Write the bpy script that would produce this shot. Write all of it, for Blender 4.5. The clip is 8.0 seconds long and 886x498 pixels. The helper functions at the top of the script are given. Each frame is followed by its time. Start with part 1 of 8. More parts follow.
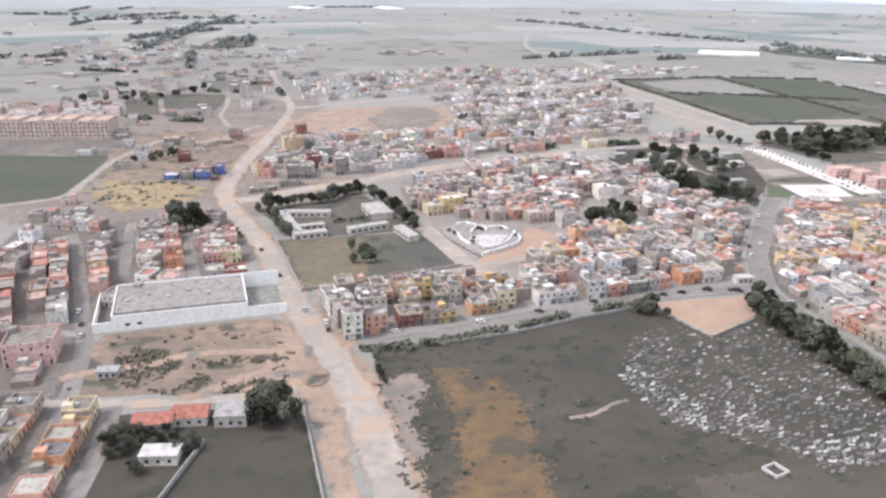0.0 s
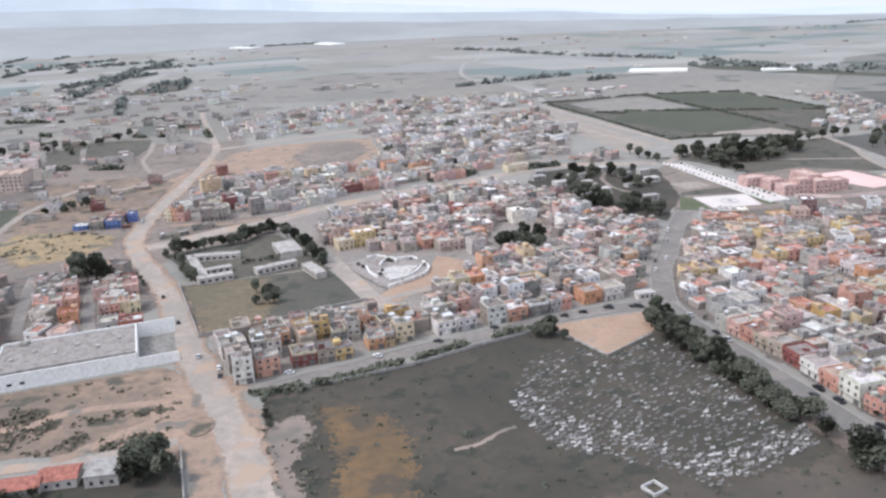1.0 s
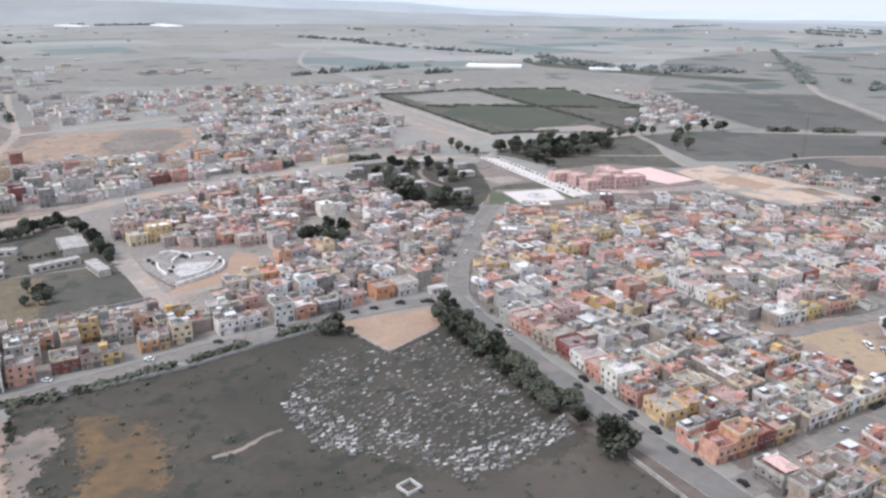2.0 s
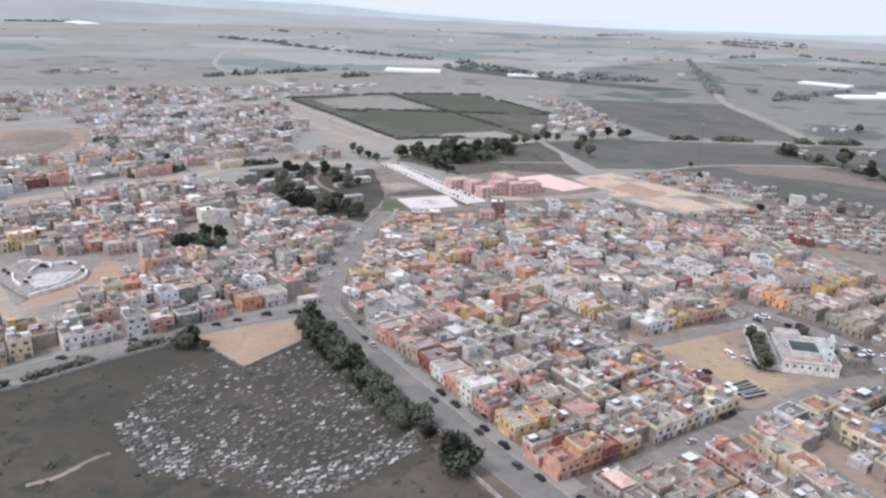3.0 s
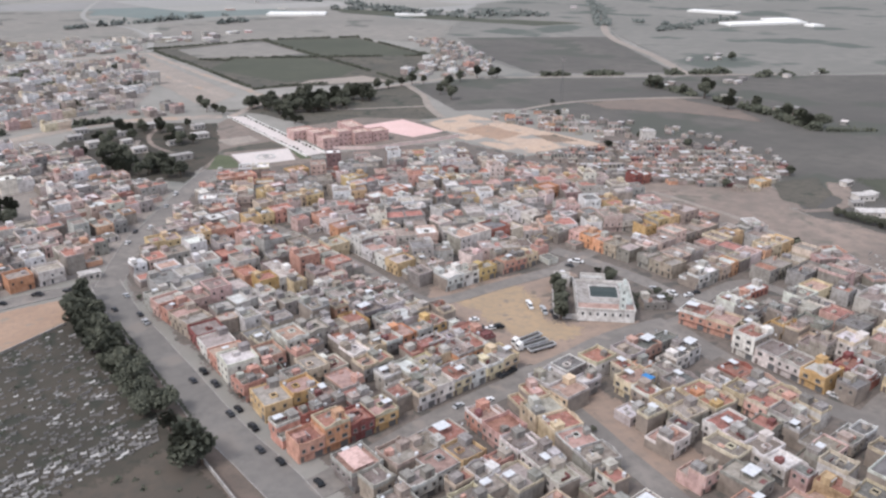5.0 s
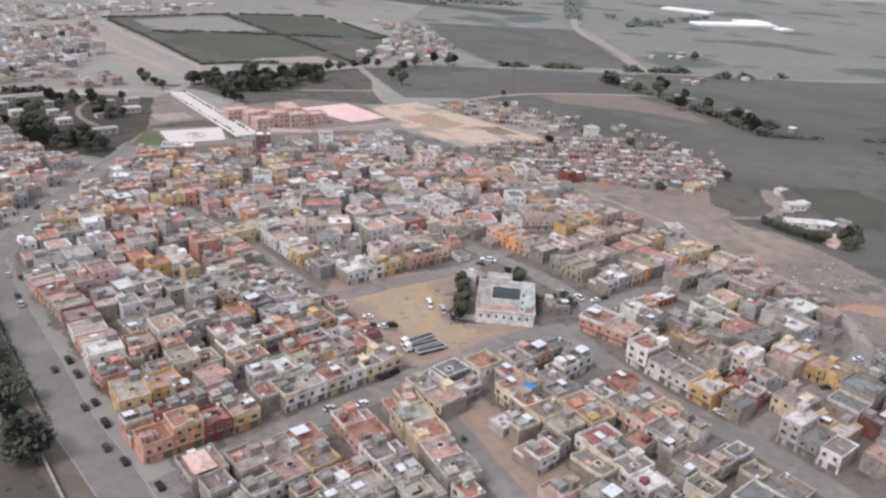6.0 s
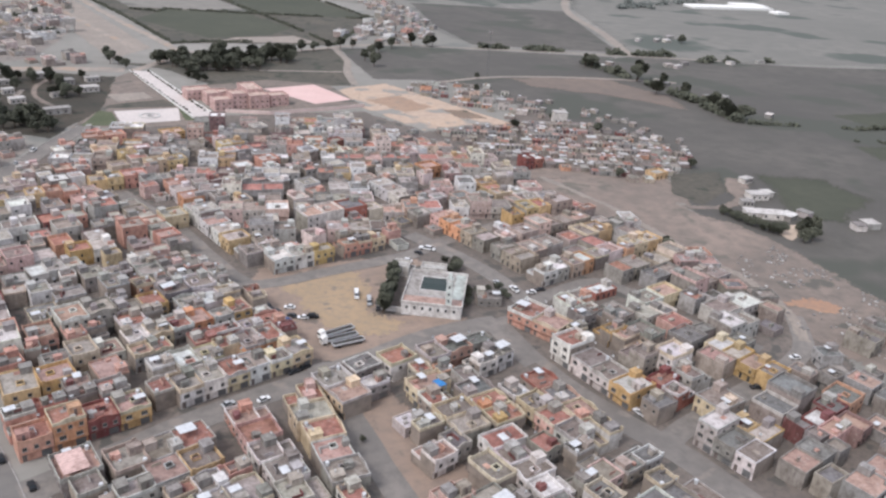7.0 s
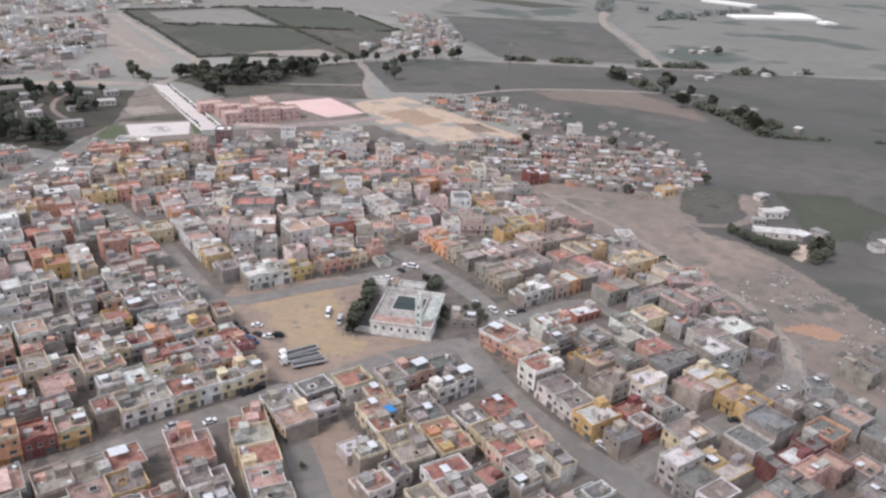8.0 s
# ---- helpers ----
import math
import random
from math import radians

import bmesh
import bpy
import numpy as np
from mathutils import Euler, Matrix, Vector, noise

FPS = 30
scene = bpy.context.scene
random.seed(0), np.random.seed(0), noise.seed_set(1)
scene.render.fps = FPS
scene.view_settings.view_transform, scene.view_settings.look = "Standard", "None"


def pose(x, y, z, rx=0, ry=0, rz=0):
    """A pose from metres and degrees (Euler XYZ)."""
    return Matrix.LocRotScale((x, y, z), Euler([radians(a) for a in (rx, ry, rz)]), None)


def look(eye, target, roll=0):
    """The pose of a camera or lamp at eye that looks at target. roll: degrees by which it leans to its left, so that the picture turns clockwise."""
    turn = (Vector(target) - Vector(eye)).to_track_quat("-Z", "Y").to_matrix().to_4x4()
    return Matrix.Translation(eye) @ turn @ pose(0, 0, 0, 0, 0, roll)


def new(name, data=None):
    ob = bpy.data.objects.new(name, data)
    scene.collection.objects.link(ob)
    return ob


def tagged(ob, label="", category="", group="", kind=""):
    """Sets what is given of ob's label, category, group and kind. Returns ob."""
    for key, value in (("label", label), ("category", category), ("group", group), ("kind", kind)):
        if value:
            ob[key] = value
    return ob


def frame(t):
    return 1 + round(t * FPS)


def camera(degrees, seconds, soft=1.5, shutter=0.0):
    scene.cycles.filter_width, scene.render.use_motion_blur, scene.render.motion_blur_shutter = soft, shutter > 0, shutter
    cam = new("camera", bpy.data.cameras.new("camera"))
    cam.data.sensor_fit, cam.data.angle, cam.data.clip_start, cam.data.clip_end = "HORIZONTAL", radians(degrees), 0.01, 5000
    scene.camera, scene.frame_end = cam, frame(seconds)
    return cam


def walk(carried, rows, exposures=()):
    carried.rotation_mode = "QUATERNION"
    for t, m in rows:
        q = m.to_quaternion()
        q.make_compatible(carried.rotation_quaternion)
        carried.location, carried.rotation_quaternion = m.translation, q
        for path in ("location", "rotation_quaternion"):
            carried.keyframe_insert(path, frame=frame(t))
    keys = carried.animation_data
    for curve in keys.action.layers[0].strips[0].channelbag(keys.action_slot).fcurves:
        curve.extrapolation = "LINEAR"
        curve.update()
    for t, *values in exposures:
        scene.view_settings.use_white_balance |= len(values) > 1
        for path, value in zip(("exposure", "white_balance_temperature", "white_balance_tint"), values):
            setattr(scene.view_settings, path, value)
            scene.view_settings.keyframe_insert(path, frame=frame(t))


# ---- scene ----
cam = camera(58.0, 8.0, soft=2.5)
PATH = [
    (0, (-3.345, -0.564, 151.648), (-3.334, 1.324, 150.987), 0.5),
    (0.5, (13.05, 0.775, 151.663), (13.134, 2.685, 151.077), -0.4),
    (1, (29.449, 1.996, 151.678), (29.553, 3.903, 151.084), -2.4),
    (1.5, (45.958, 3.011, 151.699), (46.143, 4.902, 151.074), -2.6),
    (1.7, (52.608, 3.33, 151.708), (52.985, 5.194, 151.089), 0.6),
    (2.8, (89.401, 4.652, 151.823), (89.939, 6.475, 151.2), 1.1),
    (3, (96.16, 4.847, 151.819), (96.774, 6.65, 151.211), 2.1),
    (3.5, (113.176, 5.215, 151.735), (113.843, 6.982, 151.078), 0.6),
    (4, (130.313, 5.351, 151.646), (131.005, 7.088, 150.937), -0.5),
    (4.5, (147.648, 5.283, 151.588), (148.401, 6.994, 150.878), 1.1),
    (4.7, (154.647, 5.138, 151.585), (155.403, 6.841, 150.857), 0.3),
    (5.8, (193.431, 3.767, 151.586), (194.229, 5.439, 150.833), 1.9),
    (6, (200.364, 3.45, 151.583), (201.168, 5.112, 150.814), 3.7),
    (6.5, (217.31, 2.496, 151.595), (218.193, 4.116, 150.823), 5.6),
    (7, (233.896, 1.55, 151.647), (234.684, 3.2, 150.836), 4.2),
    (7.5, (250.28, 0.518, 151.737), (250.953, 2.218, 150.926), 1.5),
    (8, (266.637, -0.663, 151.819), (267.307, 1.047, 151.028), 3.2),
]
walk(cam, [(t, look(eye, target, roll)) for t, eye, target, roll in PATH],
     exposures=[(0.0, 0.99, 6080, 13), (0.5, 0.84, 5880, 12), (1.5, 0.71, 5860, 11), (3.5, 0.59, 5900, 12), (4.5, 0.54, 6050, 13), (6.0, 0.47, 6100, 13), (8.0, 0.45, 6100, 13)])

# ---- sky and sun: a bright hazy overcast ----
SUN_UP, SUN_FROM = 52.0, 250.0
world = bpy.data.worlds.new("overcast_sky")
scene.world = world
world.use_nodes = True
wn = world.node_tree.nodes
wl = world.node_tree.links
sky = wn.new("ShaderNodeTexSky")
sky.sky_type = "NISHITA"
sky.sun_disc = False
sky.sun_elevation = radians(SUN_UP)
sky.sun_rotation = radians(SUN_FROM)
sky.altitude = 300
sky.air_density = 1.0
sky.dust_density = 6.0
sky.ozone_density = 1.0
grey = wn.new("ShaderNodeMixRGB")
grey.inputs[0].default_value = 0.6
grey.inputs[2].default_value = (7.6, 7.7, 8.0, 1)
wl.new(sky.outputs[0], grey.inputs[1])
wl.new(grey.outputs[0], wn["Background"].inputs[0])
wn["Background"].inputs[1].default_value = 0.12
sun = new("sun", bpy.data.lights.new("sun", "SUN"))
sun.data.energy = 1.3
sun.data.angle = radians(14)
sun.data.color = (1.0, 0.95, 0.88)
az, el = radians(SUN_FROM), radians(SUN_UP)
sun.matrix_world = look((math.sin(az) * math.cos(el) * 900, math.cos(az) * math.cos(el) * 900, math.sin(el) * 900), (0, 0, 0))


# ---- materials ----
def base_nodes(name, rough=0.9):
    m = bpy.data.materials.new(name)
    m.use_nodes = True
    n, l = m.node_tree.nodes, m.node_tree.links
    b = n["Principled BSDF"]
    b.inputs["Roughness"].default_value = rough
    b.inputs["Specular IOR Level"].default_value = 0.25
    return m, n, l, b


def noise_at(n, l, scale, detail=4.0, rough=0.6, stretch=(1, 1, 1)):
    g = n.new("ShaderNodeNewGeometry")
    mp = n.new("ShaderNodeMapping")
    mp.inputs["Scale"].default_value = stretch
    t = n.new("ShaderNodeTexNoise")
    t.inputs["Scale"].default_value = scale
    t.inputs["Detail"].default_value = detail
    t.inputs["Roughness"].default_value = rough
    l.new(g.outputs["Position"], mp.inputs["Vector"])
    l.new(mp.outputs[0], t.inputs["Vector"])
    return t.outputs["Fac"]


def ramp_of(n, l, fac, stops):
    r = n.new("ShaderNodeValToRGB")
    e = r.color_ramp.elements
    while len(e) < len(stops):
        e.new(0.5)
    for s, (p, c) in zip(e, stops):
        s.position = p
        s.color = (*c, 1) if len(c) == 3 else c
    l.new(fac, r.inputs[0])
    return r.outputs[0]


def mixed(n, l, a, b, fac, how="MIX"):
    m = n.new("ShaderNodeMixRGB")
    m.blend_type = how
    for k, v in ((0, fac), (1, a), (2, b)):
        if isinstance(v, (int, float)):
            m.inputs[k].default_value = v
        elif isinstance(v, tuple):
            m.inputs[k].default_value = (*v, 1)
        else:
            l.new(v, m.inputs[k])
    return m.outputs[0]


def bumped(n, l, b, fac, strength, distance):
    p = n.new("ShaderNodeBump")
    p.inputs["Strength"].default_value = strength
    p.inputs["Distance"].default_value = distance
    l.new(fac, p.inputs["Height"])
    l.new(p.outputs[0], b.inputs["Normal"])


def thin_out(n, l, b):
    """Lets loose earth and grass thin out in flecks towards the rim of their patch."""
    a = n.new("ShaderNodeAttribute")
    a.attribute_name = "rim"
    grain = noise_at(n, l, 0.4, 3.0, 0.75)
    add = n.new("ShaderNodeMath")
    add.operation = "MULTIPLY_ADD"
    add.inputs[1].default_value = 1.3
    l.new(grain, add.inputs[0])
    l.new(a.outputs["Fac"], add.inputs[2])
    mr = n.new("ShaderNodeMapRange")
    mr.inputs["From Min"].default_value = 1.145
    mr.inputs["From Max"].default_value = 1.155
    l.new(add.outputs[0], mr.inputs["Value"])
    gate = n.new("ShaderNodeMath")
    gate.operation = "GREATER_THAN"
    gate.inputs[1].default_value = 0.001
    l.new(a.outputs["Fac"], gate.inputs[0])
    inv = n.new("ShaderNodeMath")
    inv.operation = "MULTIPLY"
    l.new(mr.outputs[0], inv.inputs[0])
    l.new(gate.outputs[0], inv.inputs[1])
    one = n.new("ShaderNodeMath")
    one.operation = "SUBTRACT"
    one.inputs[0].default_value = 1.0
    l.new(inv.outputs[0], one.inputs[1])
    l.new(one.outputs[0], b.inputs["Alpha"])


def ground_mat(name, c1, c2, c3, big, small, spots=None, rough=0.95, bump=0.3, track=None):
    """Soil, scrub or sown land: broad patches of c1 and c2, finer grain towards c3, and scattered spots."""
    m, n, l, b = base_nodes(name, rough)
    broad = noise_at(n, l, big, 5, 0.6)
    fine = noise_at(n, l, small, 6, 0.65)
    col = ramp_of(n, l, broad, [(0.36, c1), (0.64, c2)])
    col = mixed(n, l, col, c3, ramp_of(n, l, fine, [(0.42, (0, 0, 0)), (0.68, (1, 1, 1))]))
    if spots:
        s = noise_at(n, l, spots[1], 3, 0.5)
        col = mixed(n, l, col, spots[0], ramp_of(n, l, s, [(spots[2], (0, 0, 0)), (spots[2] + 0.06, (1, 1, 1))]))
    if track:
        s = noise_at(n, l, 0.5, 3, 0.6, track)
        col = mixed(n, l, col, c1, ramp_of(n, l, s, [(0.4, (0, 0, 0)), (0.6, (0.8, 0.8, 0.8))]))
    l.new(col, b.inputs["Base Color"])
    bumped(n, l, b, fine, bump, 0.4)
    thin_out(n, l, b)
    return m


def plaster_mat(name, source):
    """Painted plaster; the paint's colour comes with the object or, in joined houses, with the mesh."""
    m, n, l, b = base_nodes(name, 0.9)
    if source == "object":
        o = n.new("ShaderNodeObjectInfo").outputs["Color"]
    else:
        a = n.new("ShaderNodeVertexColor")
        a.layer_name = "paint"
        o = a.outputs["Color"]
    blot = noise_at(n, l, 0.3, 6, 0.7)
    streak = noise_at(n, l, 1.1, 5, 0.65, (1, 1, 0.25))
    patchy = noise_at(n, l, 0.55, 3, 0.55)
    col = mixed(n, l, o, ramp_of(n, l, blot, [(0.32, (0.5, 0.47, 0.45)), (0.56, (1, 1, 1))]), 0.9, "MULTIPLY")
    col = mixed(n, l, col, ramp_of(n, l, streak, [(0.32, (0.62, 0.59, 0.57)), (0.56, (1, 1, 1))]), 0.7, "MULTIPLY")
    col = mixed(n, l, col, (0.42, 0.4, 0.38), ramp_of(n, l, patchy, [(0.6, (0, 0, 0)), (0.68, (0.3, 0.3, 0.3))]))
    l.new(col, b.inputs["Base Color"])
    bumped(n, l, b, noise_at(n, l, 6, 4), 0.25, 0.05)
    return m


def plain_mat(name, colour, rough=0.6, metal=0.0, vary=0.3, scale=1.5):
    m, n, l, b = base_nodes(name, rough)
    dark = tuple(c * (1 - vary) for c in colour)
    l.new(ramp_of(n, l, noise_at(n, l, scale, 4, 0.6), [(0.32, dark), (0.62, colour)]), b.inputs["Base Color"])
    b.inputs["Metallic"].default_value = metal
    return m


def leaf_mat(name, c1, c2):
    m, n, l, b = base_nodes(name, 0.85)
    b.inputs["Specular IOR Level"].default_value = 0.15
    g = n.new("ShaderNodeNewGeometry")
    o = n.new("ShaderNodeObjectInfo")
    mx = n.new("ShaderNodeMath")
    mx.operation = "MULTIPLY_ADD"
    mx.inputs[1].default_value = 0.6
    l.new(g.outputs["Random Per Island"], mx.inputs[0])
    sc = n.new("ShaderNodeMath")
    sc.operation = "MULTIPLY"
    sc.inputs[1].default_value = 0.4
    l.new(o.outputs["Random"], sc.inputs[0])
    l.new(sc.outputs[0], mx.inputs[2])
    l.new(ramp_of(n, l, mx.outputs[0], [(0.1, c1), (0.9, c2)]), b.inputs["Base Color"])
    return m


PLASTER = plaster_mat("painted_plaster", "object")
PLASTER_FAR = plaster_mat("painted_plaster_far", "mesh")
BARE_PLASTER = plain_mat("bare_brown_plaster", (0.295, 0.25, 0.213), 0.95, 0, 0.4, 0.25)
GLASS = plain_mat("dark_window_glass", (0.05, 0.055, 0.06), 0.25)
FRAME = plain_mat("window_frame_paint", (0.32, 0.28, 0.24), 0.6)
DOOR = plain_mat("metal_door_paint", (0.16, 0.13, 0.12), 0.5)
WHITE = plain_mat("whitewash", (0.78, 0.77, 0.74), 0.8, 0, 0.2, 0.6)
SHEET = plain_mat("pale_metal_sheet", (0.62, 0.63, 0.64), 0.45, 0.1, 0.2, 0.8)
CONCRETE = plain_mat("bare_concrete", (0.36, 0.34, 0.32), 0.9, 0, 0.35, 0.4)
# Near-black cap colour that stands for the shade down a shaft.
SHAFT_SHADE = plain_mat("shaft_shade", (0.035, 0.033, 0.03), 0.9)
DARKBED = plain_mat("dark_bed_boards", (0.06, 0.055, 0.05), 0.9)
STEEL = plain_mat("dark_steel", (0.2, 0.2, 0.2), 0.5, 0.5)
BLUE = plain_mat("blue_tarpaulin", (0.05, 0.22, 0.5), 0.6)
GREENTILE = plain_mat("green_roof_tile", (0.04, 0.056, 0.052), 0.5, 0, 0.5, 2.0)
REDTILE = plain_mat("red_clay_tile", (0.36, 0.15, 0.115), 0.9, 0, 0.5, 0.6)
RUBBER = plain_mat("tyre_rubber", (0.03, 0.03, 0.03), 0.8)
CARGLASS = plain_mat("car_glass", (0.03, 0.035, 0.04), 0.15)
PALEPINK = plain_mat("pale_pink_wall_paint", (0.68, 0.55, 0.51), 0.9, 0, 0.2, 0.3)
BARK = plain_mat("bark", (0.12, 0.09, 0.07), 0.9)
LEAF = leaf_mat("dark_leaves", (0.058, 0.063, 0.048), (0.114, 0.118, 0.088))
# Lighter copy of the leaves for far tree lines, with haze in its colour.
HAZELEAF = leaf_mat("hazed_leaves", (0.11, 0.122, 0.113), (0.15, 0.162, 0.15))
SCRUB = leaf_mat("dry_scrub", (0.085, 0.08, 0.06), (0.125, 0.112, 0.085))
STONE = plain_mat("whitewashed_stone", (0.52, 0.505, 0.485), 0.85, 0, 0.3, 1.0)
STONE_GREY = plain_mat("weathered_stone", (0.24, 0.23, 0.22), 0.9, 0, 0.4, 1.0)


def car_paint(name):
    m, n, l, b = base_nodes(name, 0.35)
    o = n.new("ShaderNodeObjectInfo")
    l.new(mixed(n, l, o.outputs["Color"], ramp_of(n, l, noise_at(n, l, 2, 3), [(0.3, (0.7, 0.7, 0.7)), (0.6, (1, 1, 1))]), 0.7, "MULTIPLY"), b.inputs["Base Color"])
    return m


CARPAINT = car_paint("car_paint")

SOIL = ground_mat("plain_soil", (0.2, 0.195, 0.175), (0.28, 0.265, 0.24), (0.215, 0.207, 0.185), 0.004, 0.06, ((0.165, 0.168, 0.153), 0.012, 0.6))
TOWNDIRT = ground_mat("packed_town_dirt", (0.135, 0.116, 0.103), (0.195, 0.165, 0.143), (0.115, 0.102, 0.092), 0.03, 0.4, ((0.1, 0.094, 0.085), 0.12, 0.57))
# Town dirt made lighter; the haze over the northern quarters is in its colour.
PALEDIRT = ground_mat("pale_packed_dirt", (0.215, 0.193, 0.174), (0.3, 0.262, 0.23), (0.185, 0.168, 0.152), 0.03, 0.4, ((0.14, 0.132, 0.12), 0.12, 0.6))
ASPHALT = ground_mat("dusty_asphalt", (0.17, 0.157, 0.144), (0.24, 0.218, 0.197), (0.155, 0.144, 0.133), 0.04, 0.25, ((0.24, 0.21, 0.185), 0.09, 0.6), 0.9, 0.08)
AVENUE = ground_mat("worn_grey_asphalt", (0.155, 0.146, 0.135), (0.2, 0.186, 0.17), (0.143, 0.135, 0.126), 0.03, 0.2, ((0.205, 0.185, 0.165), 0.06, 0.6), 0.85, 0.06)
DUSTROAD = ground_mat("dust_covered_road", (0.27, 0.24, 0.21), (0.37, 0.31, 0.262), (0.24, 0.215, 0.19), 0.04, 0.2, ((0.34, 0.26, 0.2), 0.05, 0.57), 0.95, 0.08)
SAND = ground_mat("pale_sand", (0.31, 0.215, 0.155), (0.37, 0.258, 0.185), (0.27, 0.198, 0.152), 0.08, 0.4, ((0.25, 0.21, 0.17), 0.12, 0.62), 0.95, 0.15)
YARDSAND = ground_mat("ochre_yard_sand", (0.33, 0.245, 0.16), (0.38, 0.275, 0.175), (0.26, 0.21, 0.155), 0.05, 0.3, ((0.2, 0.17, 0.14), 0.1, 0.6), 0.95, 0.15)
OCHRE = ground_mat("ochre_spoil_earth", (0.33, 0.2, 0.135), (0.36, 0.225, 0.15), (0.27, 0.185, 0.14), 0.08, 0.4)
SITE = ground_mat("building_site_earth", (0.43, 0.32, 0.24), (0.38, 0.295, 0.235), (0.48, 0.375, 0.29), 0.04, 0.2, ((0.26, 0.245, 0.22), 0.05, 0.54), 0.95, 0.15)
TURF = ground_mat("dark_cemetery_turf", (0.05, 0.046, 0.038), (0.083, 0.07, 0.056), (0.056, 0.053, 0.042), 0.022, 0.2, ((0.044, 0.045, 0.036), 0.09, 0.56))
BROWNTURF = ground_mat("brown_turf", (0.072, 0.062, 0.052), (0.105, 0.087, 0.07), (0.07, 0.064, 0.054), 0.025, 0.2)
MOUND = ground_mat("dry_yellow_grass", (0.12, 0.08, 0.046), (0.165, 0.107, 0.055), (0.09, 0.07, 0.047), 0.04, 0.15, ((0.08, 0.065, 0.048), 0.05, 0.55))
SCRUBLAND = ground_mat("scrubby_waste_ground", (0.16, 0.127, 0.1), (0.27, 0.195, 0.145), (0.14, 0.115, 0.092), 0.035, 0.2, ((0.085, 0.08, 0.064), 0.06, 0.58))
MEADOW = ground_mat("mown_dry_field", (0.125, 0.108, 0.074), (0.18, 0.138, 0.09), (0.105, 0.096, 0.07), 0.03, 0.2)
DARKFIELD = ground_mat("dark_grass_field", (0.083, 0.078, 0.066), (0.125, 0.108, 0.088), (0.072, 0.072, 0.058), 0.02, 0.25, ((0.06, 0.063, 0.05), 0.07, 0.57))
GREENFIELD = ground_mat("sown_green_field", (0.061, 0.066, 0.048), (0.084, 0.086, 0.063), (0.065, 0.069, 0.051), 0.01, 0.12)
LAWN = ground_mat("park_lawn", (0.085, 0.1, 0.055), (0.11, 0.12, 0.07), (0.075, 0.085, 0.055), 0.05, 0.5)
PAVING = ground_mat("pale_paving", (0.52, 0.475, 0.45), (0.6, 0.54, 0.51), (0.46, 0.42, 0.395), 0.06, 0.5)
PINKPAVE = ground_mat("pink_court_paving", (0.6, 0.42, 0.39), (0.66, 0.48, 0.45), (0.56, 0.39, 0.36), 0.05, 0.4)
TRACK = ground_mat("bare_dirt_track", (0.26, 0.228, 0.2), (0.32, 0.275, 0.235), (0.22, 0.195, 0.17), 0.04, 0.3)
PALESAND = ground_mat("pale_sandy_bank", (0.46, 0.37, 0.29), (0.52, 0.42, 0.33), (0.42, 0.34, 0.27), 0.06, 0.3)
SQUAREDIRT = ground_mat("reddish_trodden_earth", (0.255, 0.196, 0.158), (0.315, 0.236, 0.186), (0.22, 0.176, 0.146), 0.04, 0.25, ((0.16, 0.135, 0.115), 0.1, 0.6))
VERGE = ground_mat("brown_verge_earth", (0.125, 0.1, 0.085), (0.165, 0.13, 0.107), (0.105, 0.09, 0.076), 0.05, 0.25)
EASTEARTH = ground_mat("pinkish_bare_earth", (0.195, 0.16, 0.137), (0.265, 0.212, 0.178), (0.165, 0.142, 0.123), 0.022, 0.12, ((0.15, 0.135, 0.115), 0.05, 0.6))
BROWNFIELD = ground_mat("grey_brown_fallow", (0.185, 0.176, 0.158), (0.245, 0.226, 0.2), (0.18, 0.172, 0.154), 0.006, 0.06, ((0.12, 0.12, 0.105), 0.012, 0.58))
MIDFIELD = ground_mat("mid_dark_crop_land", (0.162, 0.158, 0.142), (0.21, 0.2, 0.18), (0.156, 0.154, 0.138), 0.004, 0.05, ((0.095, 0.105, 0.092), 0.008, 0.55))
EASTDIRT = ground_mat("trodden_earth", (0.18, 0.15, 0.13), (0.24, 0.195, 0.165), (0.145, 0.128, 0.112), 0.022, 0.15, ((0.115, 0.108, 0.094), 0.05, 0.6))
REDEARTH = ground_mat("reddish_ploughed_earth", (0.165, 0.135, 0.115), (0.205, 0.16, 0.132), (0.15, 0.127, 0.11), 0.01, 0.1)
# Crop colours for the distance, paled and blued so haze sits in them.
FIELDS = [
    ground_mat("hazed_olive_crop", (0.21, 0.218, 0.202), (0.252, 0.256, 0.234), (0.216, 0.223, 0.204), 0.004, 0.05, None, 0.95, 0.2),
    ground_mat("hazed_stubble", (0.264, 0.26, 0.244), (0.3, 0.293, 0.274), (0.252, 0.248, 0.234), 0.004, 0.05, None, 0.95, 0.2),
    ground_mat("hazed_green_crop", (0.138, 0.168, 0.158), (0.174, 0.198, 0.186), (0.144, 0.17, 0.161), 0.004, 0.05, None, 0.95, 0.2),
    ground_mat("hazed_fallow", (0.222, 0.216, 0.206), (0.258, 0.25, 0.238), (0.216, 0.211, 0.202), 0.004, 0.05, None, 0.95, 0.2),
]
DUSTY = ground_mat("pale_pinkish_dust", (0.27, 0.198, 0.15), (0.35, 0.25, 0.185), (0.215, 0.165, 0.13), 0.05, 0.3, ((0.17, 0.15, 0.13), 0.08, 0.58), 0.95, 0.1)
KNOLL = ground_mat("dry_grass_knoll", (0.25, 0.19, 0.11), (0.33, 0.245, 0.14), (0.19, 0.15, 0.1), 0.04, 0.25, ((0.14, 0.125, 0.09), 0.06, 0.56))
